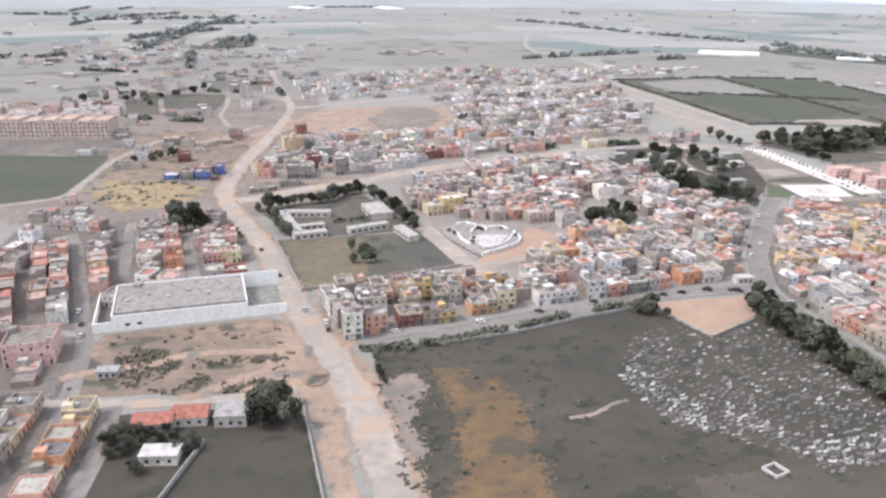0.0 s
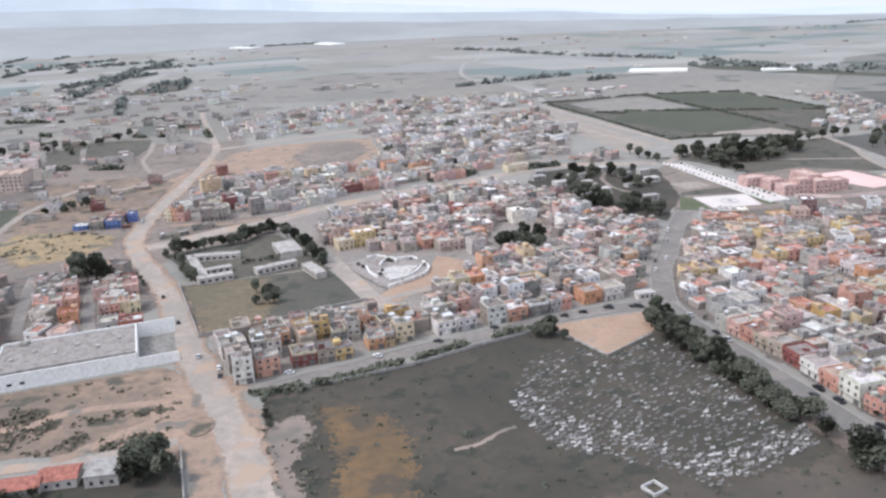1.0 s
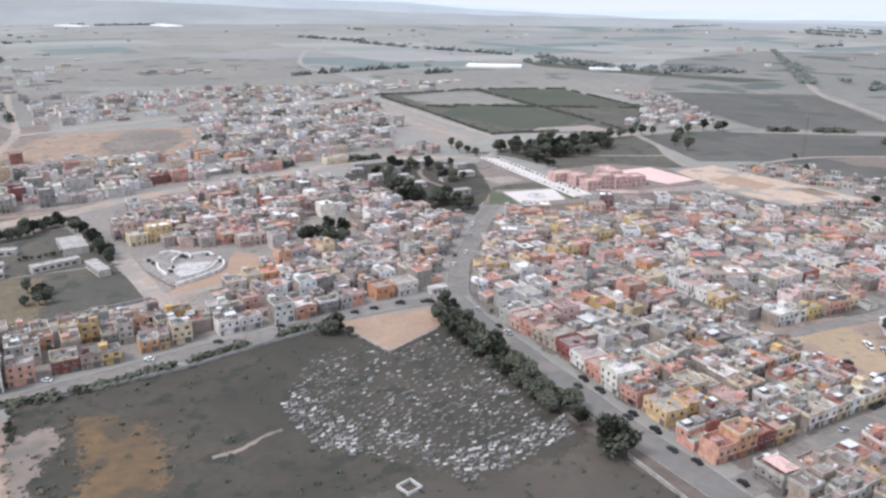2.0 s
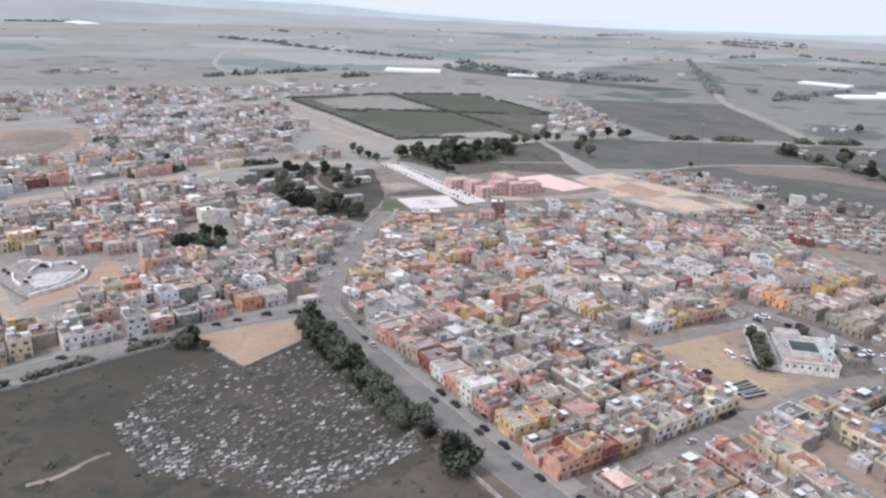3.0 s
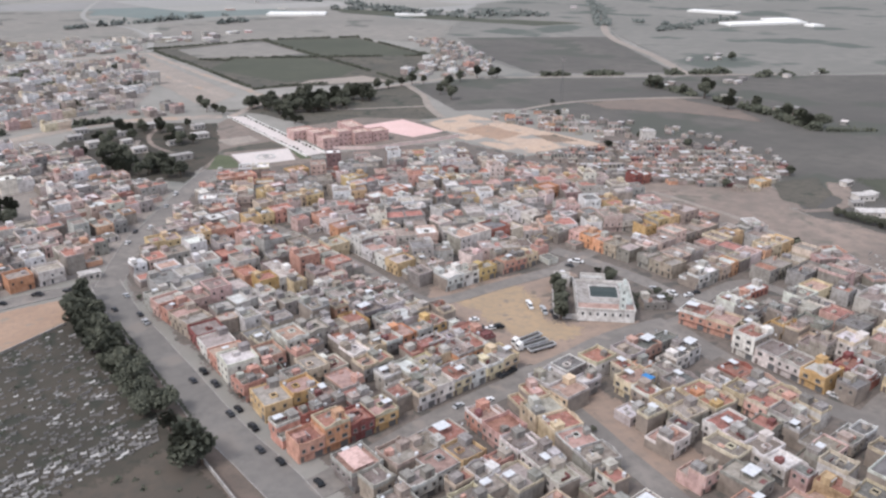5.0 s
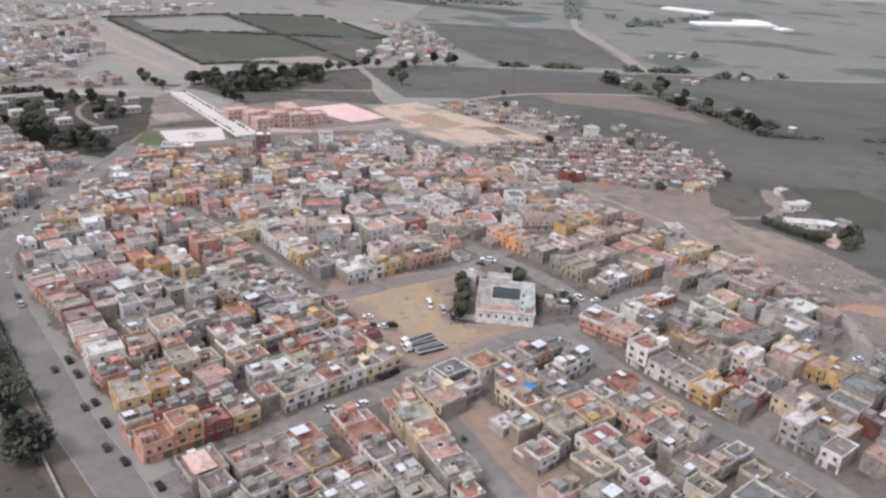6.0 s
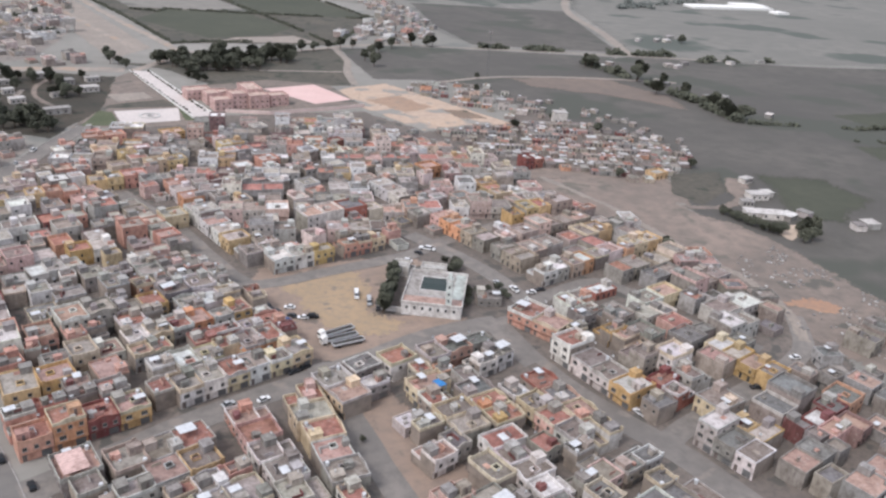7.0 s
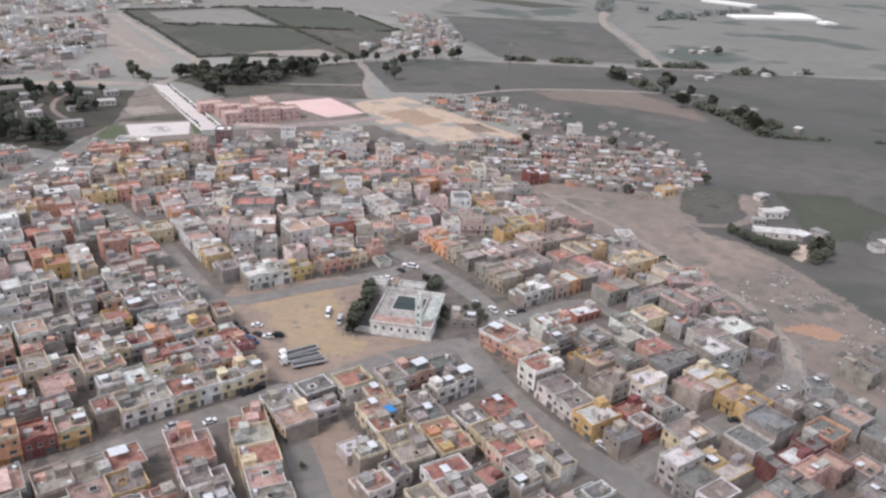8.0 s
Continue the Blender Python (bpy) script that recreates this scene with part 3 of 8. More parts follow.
patch("ground_walled_garden", [(-118, 250), (-54, 258), (-38, 203), (-26, 160), (-110, 160)], TURF, "dark green walled garden", 6, 1)
patch("ground_southwest", [(-240, 330), (-152, 312), (-138, 262), (-120, 252), (-108, 150), (-240, 150)], TOWNDIRT, "packed dirt between southwestern houses", 8, 2)
patch("ground_junction", [(-84, 262), (-76, 280), (-72, 300), (-74, 326), (-44, 320), (-30, 285), (-24, 258), (-54, 258)], DUSTY, "pale dusty ground at the road junction", 4, 5)
patch("ground_verge", [(-52, 262), (-41, 262), (-27, 209), (-18, 160), (-30, 160), (-36, 203)], DUSTY, "pale sandy verge", 4, 2)
patch("ground_dry_hill", [(-250, 558), (-251, 588), (-205, 580), (-170, 560), (-170, 545), (-178, 512), (-217, 503), (-239, 529)], KNOLL, "dry yellow grassy knoll", 5, 7)
patch("ground_west_dark", WEST_DARK, DARKFIELD, "dark bare field west of the road", 10, 2)
patch("ground_west_plot", WEST_PLOT, DARKFIELD, "dark bare walled plot", 8, 2)
patch("ground_road_scrub", ROAD_SCRUB, EASTDIRT, "dull scrubby field beside the road", 8, 4)
patch("ground_road_plot", ROAD_PLOT, EASTDIRT, "dull scrubby plot between tracks", 6, 4)
patch("ground_block_yard", [(-430, 670), (-312, 667), (-285, 672), (-264, 720), (-312, 736), (-430, 728)], TOWNDIRT, "grey-brown ground below the apartment block", 10, 3)
patch("ground_west_bright", [(-571, 1888), (-552, 2202), (-522, 2052), (-517, 1863)], PALEFIELD, "pale straw field far off", 20, 12)
patch("ground_west_woods", [(-480, 1590), (-500, 1850), (-440, 1960), (-385, 1680)], GREENFIELD, "dark wooded ground", 20, 14)
patch("ground_road_dust", [(-215, 735), (-186, 755), (-164, 850), (-140, 858), (-160, 740), (-180, 700)], DUSTY, "ochre dust beside the road", 8, 4)
patch("ground_east_strip", [(820, 480), (1000, 470), (1020, 440), (830, 440)], GREENFIELD, "dark green crop strip", 8, 4)
patch("ground_east_strip", [(760, 400), (860, 372), (850, 340), (750, 370)], GREENFIELD, "dark green crop strip", 8, 5)
patch("ground_far_crop", [(660, 1690), (784, 1590), (860, 1400), (1010, 1260), (900, 1260), (760, 1440), (650, 1600)], GREENFIELD, "dark far crop", 25, 14)
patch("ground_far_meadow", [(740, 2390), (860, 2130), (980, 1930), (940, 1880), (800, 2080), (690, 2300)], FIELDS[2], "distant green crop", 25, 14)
patch("ground_green_field", [(-310, 500), (-268, 535), (-269, 574), (-277, 647), (-285, 667), (-312, 663), (-380, 665), (-480, 640)], GREENFIELD, "green sown field", 10, 1)
patch("ground_west_earth", [(-274, 645), (-180, 640), (-178, 740), (-230, 780), (-310, 755)], SCRUBLAND, "brown bare earth west of the road", 8, 8)
patch("ground_west_ochre", [(-270, 585), (-200, 588), (-168, 600), (-172, 660), (-274, 650)], SCRUBLAND, "ochre trodden ground by the blue houses", 6, 5)
patch("ground_open_field", [(-152, 880), (-118, 920), (-54, 940), (0, 944), (12, 850), (0, 792), (-32, 770), (-118, 766), (-140, 776)], DUSTY, "open pale pinkish field", 8, 3)
patch("ground_open_grass", [(-84, 850), (-62, 926), (-16, 930), (2, 862), (-18, 792), (-62, 780)], EASTDIRT, "dry grass in the open field", 8, 8)
patch("ground_west_plots", [(-240, 330), (-150, 318), (-100, 420), (-140, 500), (-260, 470)], TOWNDIRT, "packed dirt between western houses", 8, 2)
FARM = [(250, 1181), (292, 996), (322, 830), (352, 836), (481, 816), (584, 991), (556, 1213), (414, 1230)]
patch("ground_farm", FARM, DARKFIELD, "dark farm field behind hedges", 10, 1)
patch("ground_farm_crop", [(342, 1060), (433, 1031), (462, 925), (430, 880), (362, 862), (300, 985)], GREENFIELD, "dark green crop", 10, 1)
patch("ground_farm_crop_far", [(420, 1222), (550, 1205), (578, 995), (440, 1036)], GREENFIELD, "dull far crop", 10, 1)
patch("ground_farm_crop_pale", [(285, 1165), (408, 1220), (438, 1050), (345, 1066), (300, 1080)], BROWNFIELD, "pale grey-brown fallow inside the farm", 10, 2)
patch("ground_farm_strip", [(363, 842), (389, 865), (453, 873), (469, 830)], TRACK, "bare strip by the farm", 8, 2)
patch("ground_plots", [(238, 1140), (300, 812), (262, 760), (236, 900)], TRACK, "pale bare building plots", 10, 2)
patch("ground_east_red", [(596, 650), (690, 640), (716, 560), (700, 520), (650, 580), (600, 620)], REDEARTH, "reddish ploughed earth", 8, 8)
patch("ground_farm_yard", [(569, 293), (582, 288), (572, 276), (562, 271), (562, 280)], PALESAND, "pale sandy farm yard", 3, 1)
patch("ground_farm_bare", [(580, 340), (590, 334), (612, 355), (600, 364)], EASTEARTH, "bare trodden farm ground", 4, 3)
patch("ground_farm_plough", [(569, 378), (545, 348), (549, 327), (583, 343), (604, 374)], DARKFIELD, "dark ploughed patch by the farm", 6, 2)
patch("ground_east_green", [(626, 363), (608, 330), (592, 294), (615, 283), (663, 308), (665, 344)], GREENFIELD, "dull green crop by the farmstead", 8, 9)

road("road_main_verge", [(2, 150), (-14, 206), (-31, 257), (-46, 294), (-61, 328), (-77, 366), (-98, 421), (-122, 473), (-144, 516), (-155, 547), (-161, 592), (-164, 650), (-165, 765)], 16, DUSTY, "pale dusty verge of the main road", 3)
road("road_main", [(2, 120), (-4, 160), (-16, 206), (-31, 257), (-46, 294), (-61, 328), (-77, 366), (-98, 421), (-123, 473), (-144, 516), (-155, 547), (-161, 592), (-164, 650), (-165, 765), (-171, 898), (-190, 985), (-240, 1165), (-266, 1270)], 13.5, DUSTROAD, "pale dusty main road", 1.9, 7)
road("road_south", [(-36, 305.5), (-27, 308.5), (-13.5, 314.5), (5.4, 322.5), (30.5, 335), (62.7, 346.5), (91.6, 358.5), (116, 367), (140, 372), (160, 374)], 10, ASPHALT, "grey dusty asphalt street along the cemetery", 0.4, None, True)
road("road_avenue_verge", [(154, 352), (162, 318), (170, 282), (178, 250), (186, 222), (194, 196), (205, 150), (217, 90)], 13, VERGE, "brown dirt verge beside the avenue", 1.6)
road("road_avenue", [(160, 376), (166, 338), (175, 300), (182, 270), (188.8, 240), (196.3, 215), (203.5, 190), (214.5, 140), (226, 80)], 12.5, AVENUE, "wide grey asphalt avenue", 0.3, None, True)
road("road_avenue_north", [(161, 370), (176, 423), (191, 456), (217, 513), (236, 548)], 11.5, ASPHALT, "grey asphalt avenue", 0.4, None, True)
road("road_market_street", [(208, 194), (222, 199), (258, 213), (296, 224), (322, 231), (345, 238), (374, 240)], 10.5, ASPHALT, "grey dusty street", 0.4)
road("road_lower", [(299, 232), (300, 205), (302, 165), (306, 110)], 8.5, ASPHALT, "grey dusty street", 0.4)
road("road_long", [(372, 240), (373, 206), (377, 187), (382, 170), (391, 145), (398, 100)], 10.5, ASPHALT, "grey dusty street", 0.5)
road("road_east", [(384, 150), (394, 157), (429, 168), (467, 179), (484, 190), (497, 208)], 8, ASPHALT, "grey dusty street", 0.5)
road("road_mosque", [(372, 330), (384, 302), (392, 272), (390, 244), (374, 238)], 9, ASPHALT, "grey dusty street", 0.5)
road("road_mosque_east", [(393, 250), (434, 259), (446, 224), (462, 190)], 7, ASPHALT, "narrow grey street", 0.5)
road("road_cross", [(328, 190), (350, 199), (374, 205)], 7.5, TOWNDIRT, "brown dirt street", 0.5)
road("road_upper", [(240, 440), (254, 402), (266, 375), (276, 337), (283, 310), (289, 296)], 8.5, ASPHALT, "grey dusty street", 0.5)
road("road_upper_cross", [(181, 410), (214, 416), (252, 424)], 6, TOWNDIRT, "narrow dirt street", 0.4)
road("road_square_north", [(286, 298), (300, 297), (328, 302), (364, 308), (384, 318), (420, 330)], 8, ASPHALT, "grey dusty street", 0.4)
road("road_park", [(-16, 484), (-2, 446), (14, 404), (30, 384)], 11, DUSTROAD, "pale wide street by the park", 0.5)
road("road_park_south", [(-66, 366), (14, 402), (62, 428)], 6, DUSTROAD, "pale narrow street", 0.4)
road("road_old_north", [(-142, 530), (-131, 536), (-115, 549), (-91, 568), (-57, 589), (-33, 612), (3, 636), (31, 654), (51, 666), (76, 673), (110, 692), (180, 727), (270, 716)], 15, DUSTROAD, "pale dusty street", 0.6)
road("road_yard_band", [(-140, 584), (-126, 587), (-102, 583), (-74, 592)], 6, DUSTY, "pale dusty yard track", 1.0)
road("road_far_north", [(-172, 915), (-39, 1000), (70, 1088), (185, 1133), (250, 1145)], 11, DUSTROAD, "pale dusty road", 0.6)
road("road_plots", [(246, 1150), (285, 960), (322, 795), (300, 745), (276, 712)], 8, DUSTROAD, "pale road along the farm", 0.6)
road("road_plots_side", [(206, 1120), (262, 900), (290, 800)], 7, DUSTROAD, "pale dirt road", 0.8)
road("road_farm", [(322, 792), (400, 780), (476, 806), (541, 820), (627, 794), (793, 742), (900, 705)], 7, TRACK, "pale country road", 0.8)
road("road_site", [(476, 804), (470, 740), (455, 690), (446, 640)], 7, TRACK, "pale dirt track", 1.0)
road("road_site_side", [(330, 716), (400, 700), (455, 690)], 4, TRACK, "pale dirt track", 1.0)
road("road_far_east", [(800, 740), (860, 880), (925, 1070), (1080, 1330), (1433, 1911)], 12, TRACK, "pale far country road", 1.0)
road("road_east_edge", [(484, 190), (497, 210), (503, 239), (499, 266), (497, 300), (494, 340), (482, 392)], 4, TRACK, "pale dirt track round the houses", 1.6)
road("road_farmstead", [(540, 326), (550, 323), (565, 321.5), (582, 330), (584, 342)], 5, EASTEARTH, "pale farm track", 1.2)
road("road_mast", [(520, 640), (590, 655), (680, 640), (760, 610)], 6, TRACK, "pale field track", 1.0)
road("road_west", [(-134, 236), (-151.6, 301.5), (-166.8, 336), (-185.3, 377.6), (-209.5, 429.3), (-223.7, 454.7)], 7, ASPHALT, "narrow grey street", 0.4)
road("road_west_mid", [(-166, 385), (-184, 440), (-196, 480)], 6, ASPHALT, "narrow grey street", 0.4)
road("road_west_inner", [(-129, 384), (-138, 408), (-150, 446), (-156, 470)], 6, ASPHALT, "narrow grey street", 0.4)
road("road_west_lane", [(-150, 258), (-108, 258), (-89, 260), (-57, 269)], 6, DUSTROAD, "pale dirt lane", 1.0)
road("road_waste_track", [(-150, 276), (-142, 282), (-119, 289), (-106, 298), (-66, 302), (-56, 304)], 5, DUSTY, "pale trodden track", 1.2)
road("road_waste_track_low", [(-100, 262), (-93, 264), (-82, 277), (-63, 288), (-54, 292)], 5, DUSTY, "pale trodden track", 1.2)
road("road_south_west", [(-108, 150), (-113, 202), (-116, 230), (-122, 256)], 7, ASPHALT, "narrow grey street", 0.4)
road("road_garden_walk", [(214, 690), (204, 660), (206, 628), (216, 604)], 3.5, EASTEARTH, "brown garden walk", 0.9)
road("road_garden_path", [(196, 655), (192, 632), (199, 612)], 4, TRACK, "pale garden path", 0.6)
road("road_west_far", [(-430, 980), (-375, 992), (-349, 1022), (-230, 1013), (-186, 960)], 7, TRACK, "pale dirt road", 1.2)
road("road_west_path", [(-264, 990), (-250, 930), (-240, 865), (-215, 800)], 5, TRACK, "pale dirt track", 1.2)
road("road_open_path", [(-98, 926), (-90, 880), (-83, 841), (-66, 765)], 5, DUSTY, "pale trodden path", 1.0)
road("road_hamlet", [(-600, 1180), (-480, 1130), (-400, 1060), (-349, 1022)], 6, TRACK, "pale dirt road", 1.2)
road("road_west_track", [(-310, 506), (-266, 535), (-266, 574), (-272, 637), (-268, 691), (-256, 734), (-218, 726), (-186, 810)], 7, TRACK, "pale dirt track", 1.5)
road("road_far_trail", [(300, 2440), (254, 2120), (215, 2035), (190, 1860), (178, 1710), (190, 1592), (232, 1498), (256, 1408), (262, 1300), (250, 1160)], 9, PALEFIELD, "pale far trail", 1.5)
patch("pavement_promenade", [(275, 712), (288, 707), (317, 562), (304, 558)], PAVING, "wide pale paved promenade", 6, 0, thick=0.5)
patch("ground_traffic_island", [(-51 + 5.5 * math.cos(k * 0.45), 279 + 7.5 * math.sin(k * 0.45)) for k in range(14)], SCRUBLAND, "round island of dry grass in the road", 3, 0, thick=0.45)

CLEAR = [CEMETERY, SQUARE, WEST_DARK, WEST_PLOT, ROAD_SCRUB, ROAD_PLOT,
         [(303, 213), (316, 209), (318, 192), (311, 176), (304, 165)],
         [(346, 300), (366, 310), (388, 284), (366, 244), (328, 257)],
         [(226, 545), (244, 592), (262, 690), (277, 712), (326, 715), (320, 556), (296, 538)],
         [(-5, 490), (55, 482), (74, 460), (60, 428), (26, 398), (8, 405)],
         [(84, 478), (126, 470), (124, 535), (100, 540)],
         [(136, 650), (160, 602), (176, 553), (214, 524), (246, 590), (262, 690), (200, 720), (150, 700)],
         [(98, 366), (152, 370), (146, 342), (117, 319)],
         [(364, 246), (384, 246), (392, 262), (390, 290), (372, 300), (366, 270)]]

# ---- houses ----
PAINT = {
    "white": (0.67, 0.645, 0.61), "pale grey": (0.45, 0.425, 0.395), "grey": (0.28, 0.26, 0.238), "cream": (0.6, 0.5, 0.35),
    "beige": (0.38, 0.32, 0.265), "yellow": (0.6, 0.44, 0.25), "ochre": (0.52, 0.36, 0.17), "orange": (0.58, 0.31, 0.18),
    "salmon": (0.56, 0.31, 0.24), "pink": (0.6, 0.4, 0.35), "brick red": (0.35, 0.145, 0.115), "maroon": (0.22, 0.08, 0.075), "blue": (0.12, 0.2, 0.5),
}
VIVID = dict(PAINT)
for _k, _c in list(PAINT.items()):
    _g = 0.3 * _c[0] + 0.59 * _c[1] + 0.11 * _c[2]
    PAINT[_k] = tuple(_v * 0.8 + _g * 0.2 for _v in _c)
SHORT = {"w": "white", "l": "pale grey", "g": "grey", "c": "cream", "b": "beige", "y": "yellow", "o": "ochre", "n": "orange",
         "s": "salmon", "p": "pink", "r": "brick red", "m": "maroon", "u": "blue"}
ROOF = {"grey": (0.245, 0.212, 0.188), "pale": (0.35, 0.318, 0.288), "red": (0.34, 0.175, 0.14), "white": (0.58, 0.57, 0.56), "dark": (0.19, 0.185, 0.18), "salmon": (0.38, 0.265, 0.225)}
PICK = "gggggglllbbbbbccwwwwsssspppnnyorm"
rng = random.Random(11)
LOTS = []
GRID = {}


def lot_cells(c):
    return {(int(x // 20), int(y // 20)) for x, y in c}


def corners(x, y, a, w, d, shrink=0.0):
    """Corners of a lot: (x, y) is the middle of its front, a the way its front runs, the house lies to the left of that."""
    u, v = (math.cos(a), math.sin(a)), (-math.sin(a), math.cos(a))
    hw = w / 2 - shrink
    return [(x + u[0] * p + v[0] * q, y + u[1] * p + v[1] * q) for p, q in ((-hw, shrink), (hw, shrink), (hw, d - shrink), (-hw, d - shrink))]


def overlap(p, q):
    for poly in (p, q):
        for (ax, ay), (bx, by) in zip(poly, poly[1:] + poly[:1]):
            nx, ny = by - ay, ax - bx
            a = [nx * x + ny * y for x, y in p]
            b = [nx * x + ny * y for x, y in q]
            if max(a) <= min(b) or max(b) <= min(a):
                return False
    return True


def free(x, y, a, w, d, gap=0.25):
    c = corners(x, y, a, w, d, gap)
    seen = set()
    for k in lot_cells(c):
        for i in (-1, 0, 1):
            for j in (-1, 0, 1):
                seen.update(GRID.get((k[0] + i, k[1] + j), ()))
    return not any(overlap(c, LOTS[i]["c"]) for i in seen)


def lot(x, y, a, w, d, storeys, paint, roof=None, ends=False, kept=False):
    c = corners(x, y, a, w, d)
    LOTS.append(dict(x=x, y=y, a=a, w=w, d=d, n=storeys, paint=paint, roof=roof, ends=ends, c=c, kept=kept))
    for k in lot_cells(c):
        GRID.setdefault(k, []).append(len(LOTS) - 1)


def terrace(p, q, depth, paints, storeys="", roofs=""):
    """A row of houses that front the line from p to q and lie to its left, one letter of paint each."""
    n = len(paints)
    dx, dy = q[0] - p[0], q[1] - p[1]
    length, a = math.hypot(dx, dy), math.atan2(dy, dx)
    names = {"g": "grey", "p": "pale", "r": "red", "w": "white", "d": "dark", "s": "salmon"}
    for i in range(n):
        t = (i + 0.5) / n
        s = int(storeys[i]) if i < len(storeys) else rng.choice((2, 2, 3))
        rf = names[roofs[i]] if i < len(roofs) else None
        lot(p[0] + dx * t, p[1] + dy * t, a, length / n, depth + rng.choice((-0.5, 0, 0.5)), s, SHORT[paints[i]], rf, i in (0, n - 1), True)


# rows along the market street, the avenue and the square
terrace((252, 219.5), (297, 232), 10, "wwcwcc", "222222", "pprpgp")
terrace((288, 252), (244, 240), 10, "nnccwl", "222222", "rgrpww")
terrace((240, 254), (284, 267), 9.5, "wcgnlo", "222222", "wprspr")
terrace((281, 287), (257.5, 280.8), 10, "llg", "222", "pwp")
terrace((239, 275.3), (255.5, 280), 9, "bo", "22", "gr")
terrace((207.8, 207.5), (243.3, 216), 8.5, "snmo", "2322", "rrrs")
terrace((236.5, 233.5), (203, 224.5), 8, "mgrs", "2222", "rgrp")
terrace((174.5, 342), (188.5, 303), 11, "lpsbb", "22222", "ppgsp")
terrace((188.5, 303), (197, 259), 11.5, "mwsw", "2223", "gpsw")
terrace((197.5, 257), (200.2, 248.5), 9, "s", "2", "g")
terrace((201, 246.5), (203.4, 233), 10, "y", "2", "p")
terrace((213.5, 236.5), (223.5, 239.2), 9, "o", "2", "s")
terrace((264, 206), (271.5, 160), 11, "spwwl", "22222", "srggp")
terrace((294, 164), (292, 212), 10.5, "gsccp", "22222", "gsrpr")
terrace((256, 203.5), (229, 195.5), 9.5, "glb", "222", "rgp")
terrace((232, 176), (259, 183.5), 9.5, "lwy", "222", "psg")
terrace((216.5, 199), (219.3, 187.5), 9, "g", "2", "s")
terrace((293.2, 216), (298.2, 198), 9.5, "yc", "22", "ps")
terrace((307, 204), (315.5, 206.3), 9, "g", "2", "w")
terrace((314.5, 224), (304.5, 221), 8, "g", "2", "d")
terrace((317.6, 222), (319.9, 213.4), 10, "w", "2", "r")
terrace((347.5, 205), (364, 209.8), 9, "ww", "22", "gp")
terrace((321, 204), (326.5, 172), 11, "cbcg", "2222", "srgp")
terrace((348, 174), (343, 206), 10, "ongl", "2222", "rrgp")
terrace((349, 192), (357, 158), 8.3, "lcpw", "2222", "gprp")
terrace((373, 158), (367, 196), 8.3, "wspr", "2222", "psgr")
terrace((380, 210), (388, 173), 11, "wwwo", "3222", "rppw")
terrace((377, 238), (387, 217), 11, "ss", "22", "rs")
terrace((414, 243.5), (399.5, 240.7), 9.5, "sw", "22", "pr")
terrace((421.5, 243.5), (434, 246), 7, "r", "1", "w")
terrace((432, 226), (455, 230.5), 9, "wc", "22", "gs")
terrace((431.5, 205.5), (441, 207.5), 9, "p", "2", "r")
terrace((404.5, 210), (413.5, 212), 9, "o", "2", "p")
terrace((464, 275.6), (484, 280), 10.5, "cy", "22", "pp")
terrace((399.2, 180.3), (403, 167.4), 10, "mr", "22", "rs")
terrace((411, 192), (414.5, 174), 10, "wl", "32", "wp")
terrace((409, 167), (411, 156), 12, "c", "2", "p")
terrace((409.5, 151), (412.5, 139), 11, "yo", "22", "pp")
terrace((433, 145), (436, 133), 10, "mp", "22", "ws")
terrace((435, 193), (442.5, 165), 10.5, "cooo", "2222", "wpsg")
terrace((449, 195.5), (468.5, 199.5), 9.5, "ll", "32", "wg")
terrace((397, 152), (402, 132), 11, "lgw", "322", "wgp")
terrace((331, 170), (336, 140), 11, "wwwl", "2222", "rppw")
terrace((312.5, 183.5), (321, 185.5), 7, "l", "1", "w")
terrace((371.5, 254), (381, 250.5), 9, "g", "1", "p")
terrace((300.5, 304.5), (328.5, 310.5), 10, "wwo", "222", "wpp")
terrace((333.4, 312), (354.5, 316.5), 9.5, "ssc", "222", "pgp")
terrace((273.5, 378), (287, 329), 10, "wwwwy", "23222", "ppspp")
terrace((386, 338), (397, 300), 10.5, "pnnbg", "22222", "spsgp")
terrace((399, 296), (403.5, 275.5), 10, "gbb", "222", "pgp")
terrace((406, 261.5), (422, 265), 10, "wl", "22", "pw")
terrace((423.5, 265.3), (437, 268.5), 10, "bn", "22", "gw")
terrace((271, 334), (252, 392), 10, "gswsgbl", "2222222", "gsgppgg")
terrace((246.5, 312.5), (265, 317.3), 9, "wp", "22", "pr")

terrace((425, 324), (448, 326), 10, "oyy", "233", "gpr")
terrace((449, 322.5), (460.5, 325), 10, "b", "4", "p")
terrace((550, 370), (561, 372), 8, "y", "1", "p")
terrace((479, 406), (492.5, 408), 9, "mr", "22", "gw")

# rows inside the blocks east of the avenue
terrace((182.7, 401.8), (229, 411.2), 10, "yyyyss", "222222", "gggpsp")
terrace((197.3, 366.3), (211.5, 369), 10, "ww", "22", "gg")
terrace((212.5, 370.8), (231, 376.3), 10, "ms", "22", "rp")
terrace((234, 421.8), (250, 424.5), 10, "yy", "22", "gp")
terrace((250.4, 424.6), (262, 426.6), 10, "s", "2", "s")
terrace((218, 442), (234.8, 445.6), 9.5, "ss", "22", "sp")
terrace((263.5, 446), (285.3, 450.6), 9, "cy", "22", "pg")
terrace((251.5, 463), (260, 465), 9, "y", "2", "p")
terrace((234, 499), (257, 504), 9, "ss", "22", "ss")
terrace((277.8, 501), (290.9, 504.4), 9.5, "o", "2", "s")
terrace((324, 436.4), (335, 439.3), 10, "s", "2", "p")
terrace((307.5, 472), (322, 475.3), 9.5, "yo", "22", "pg")
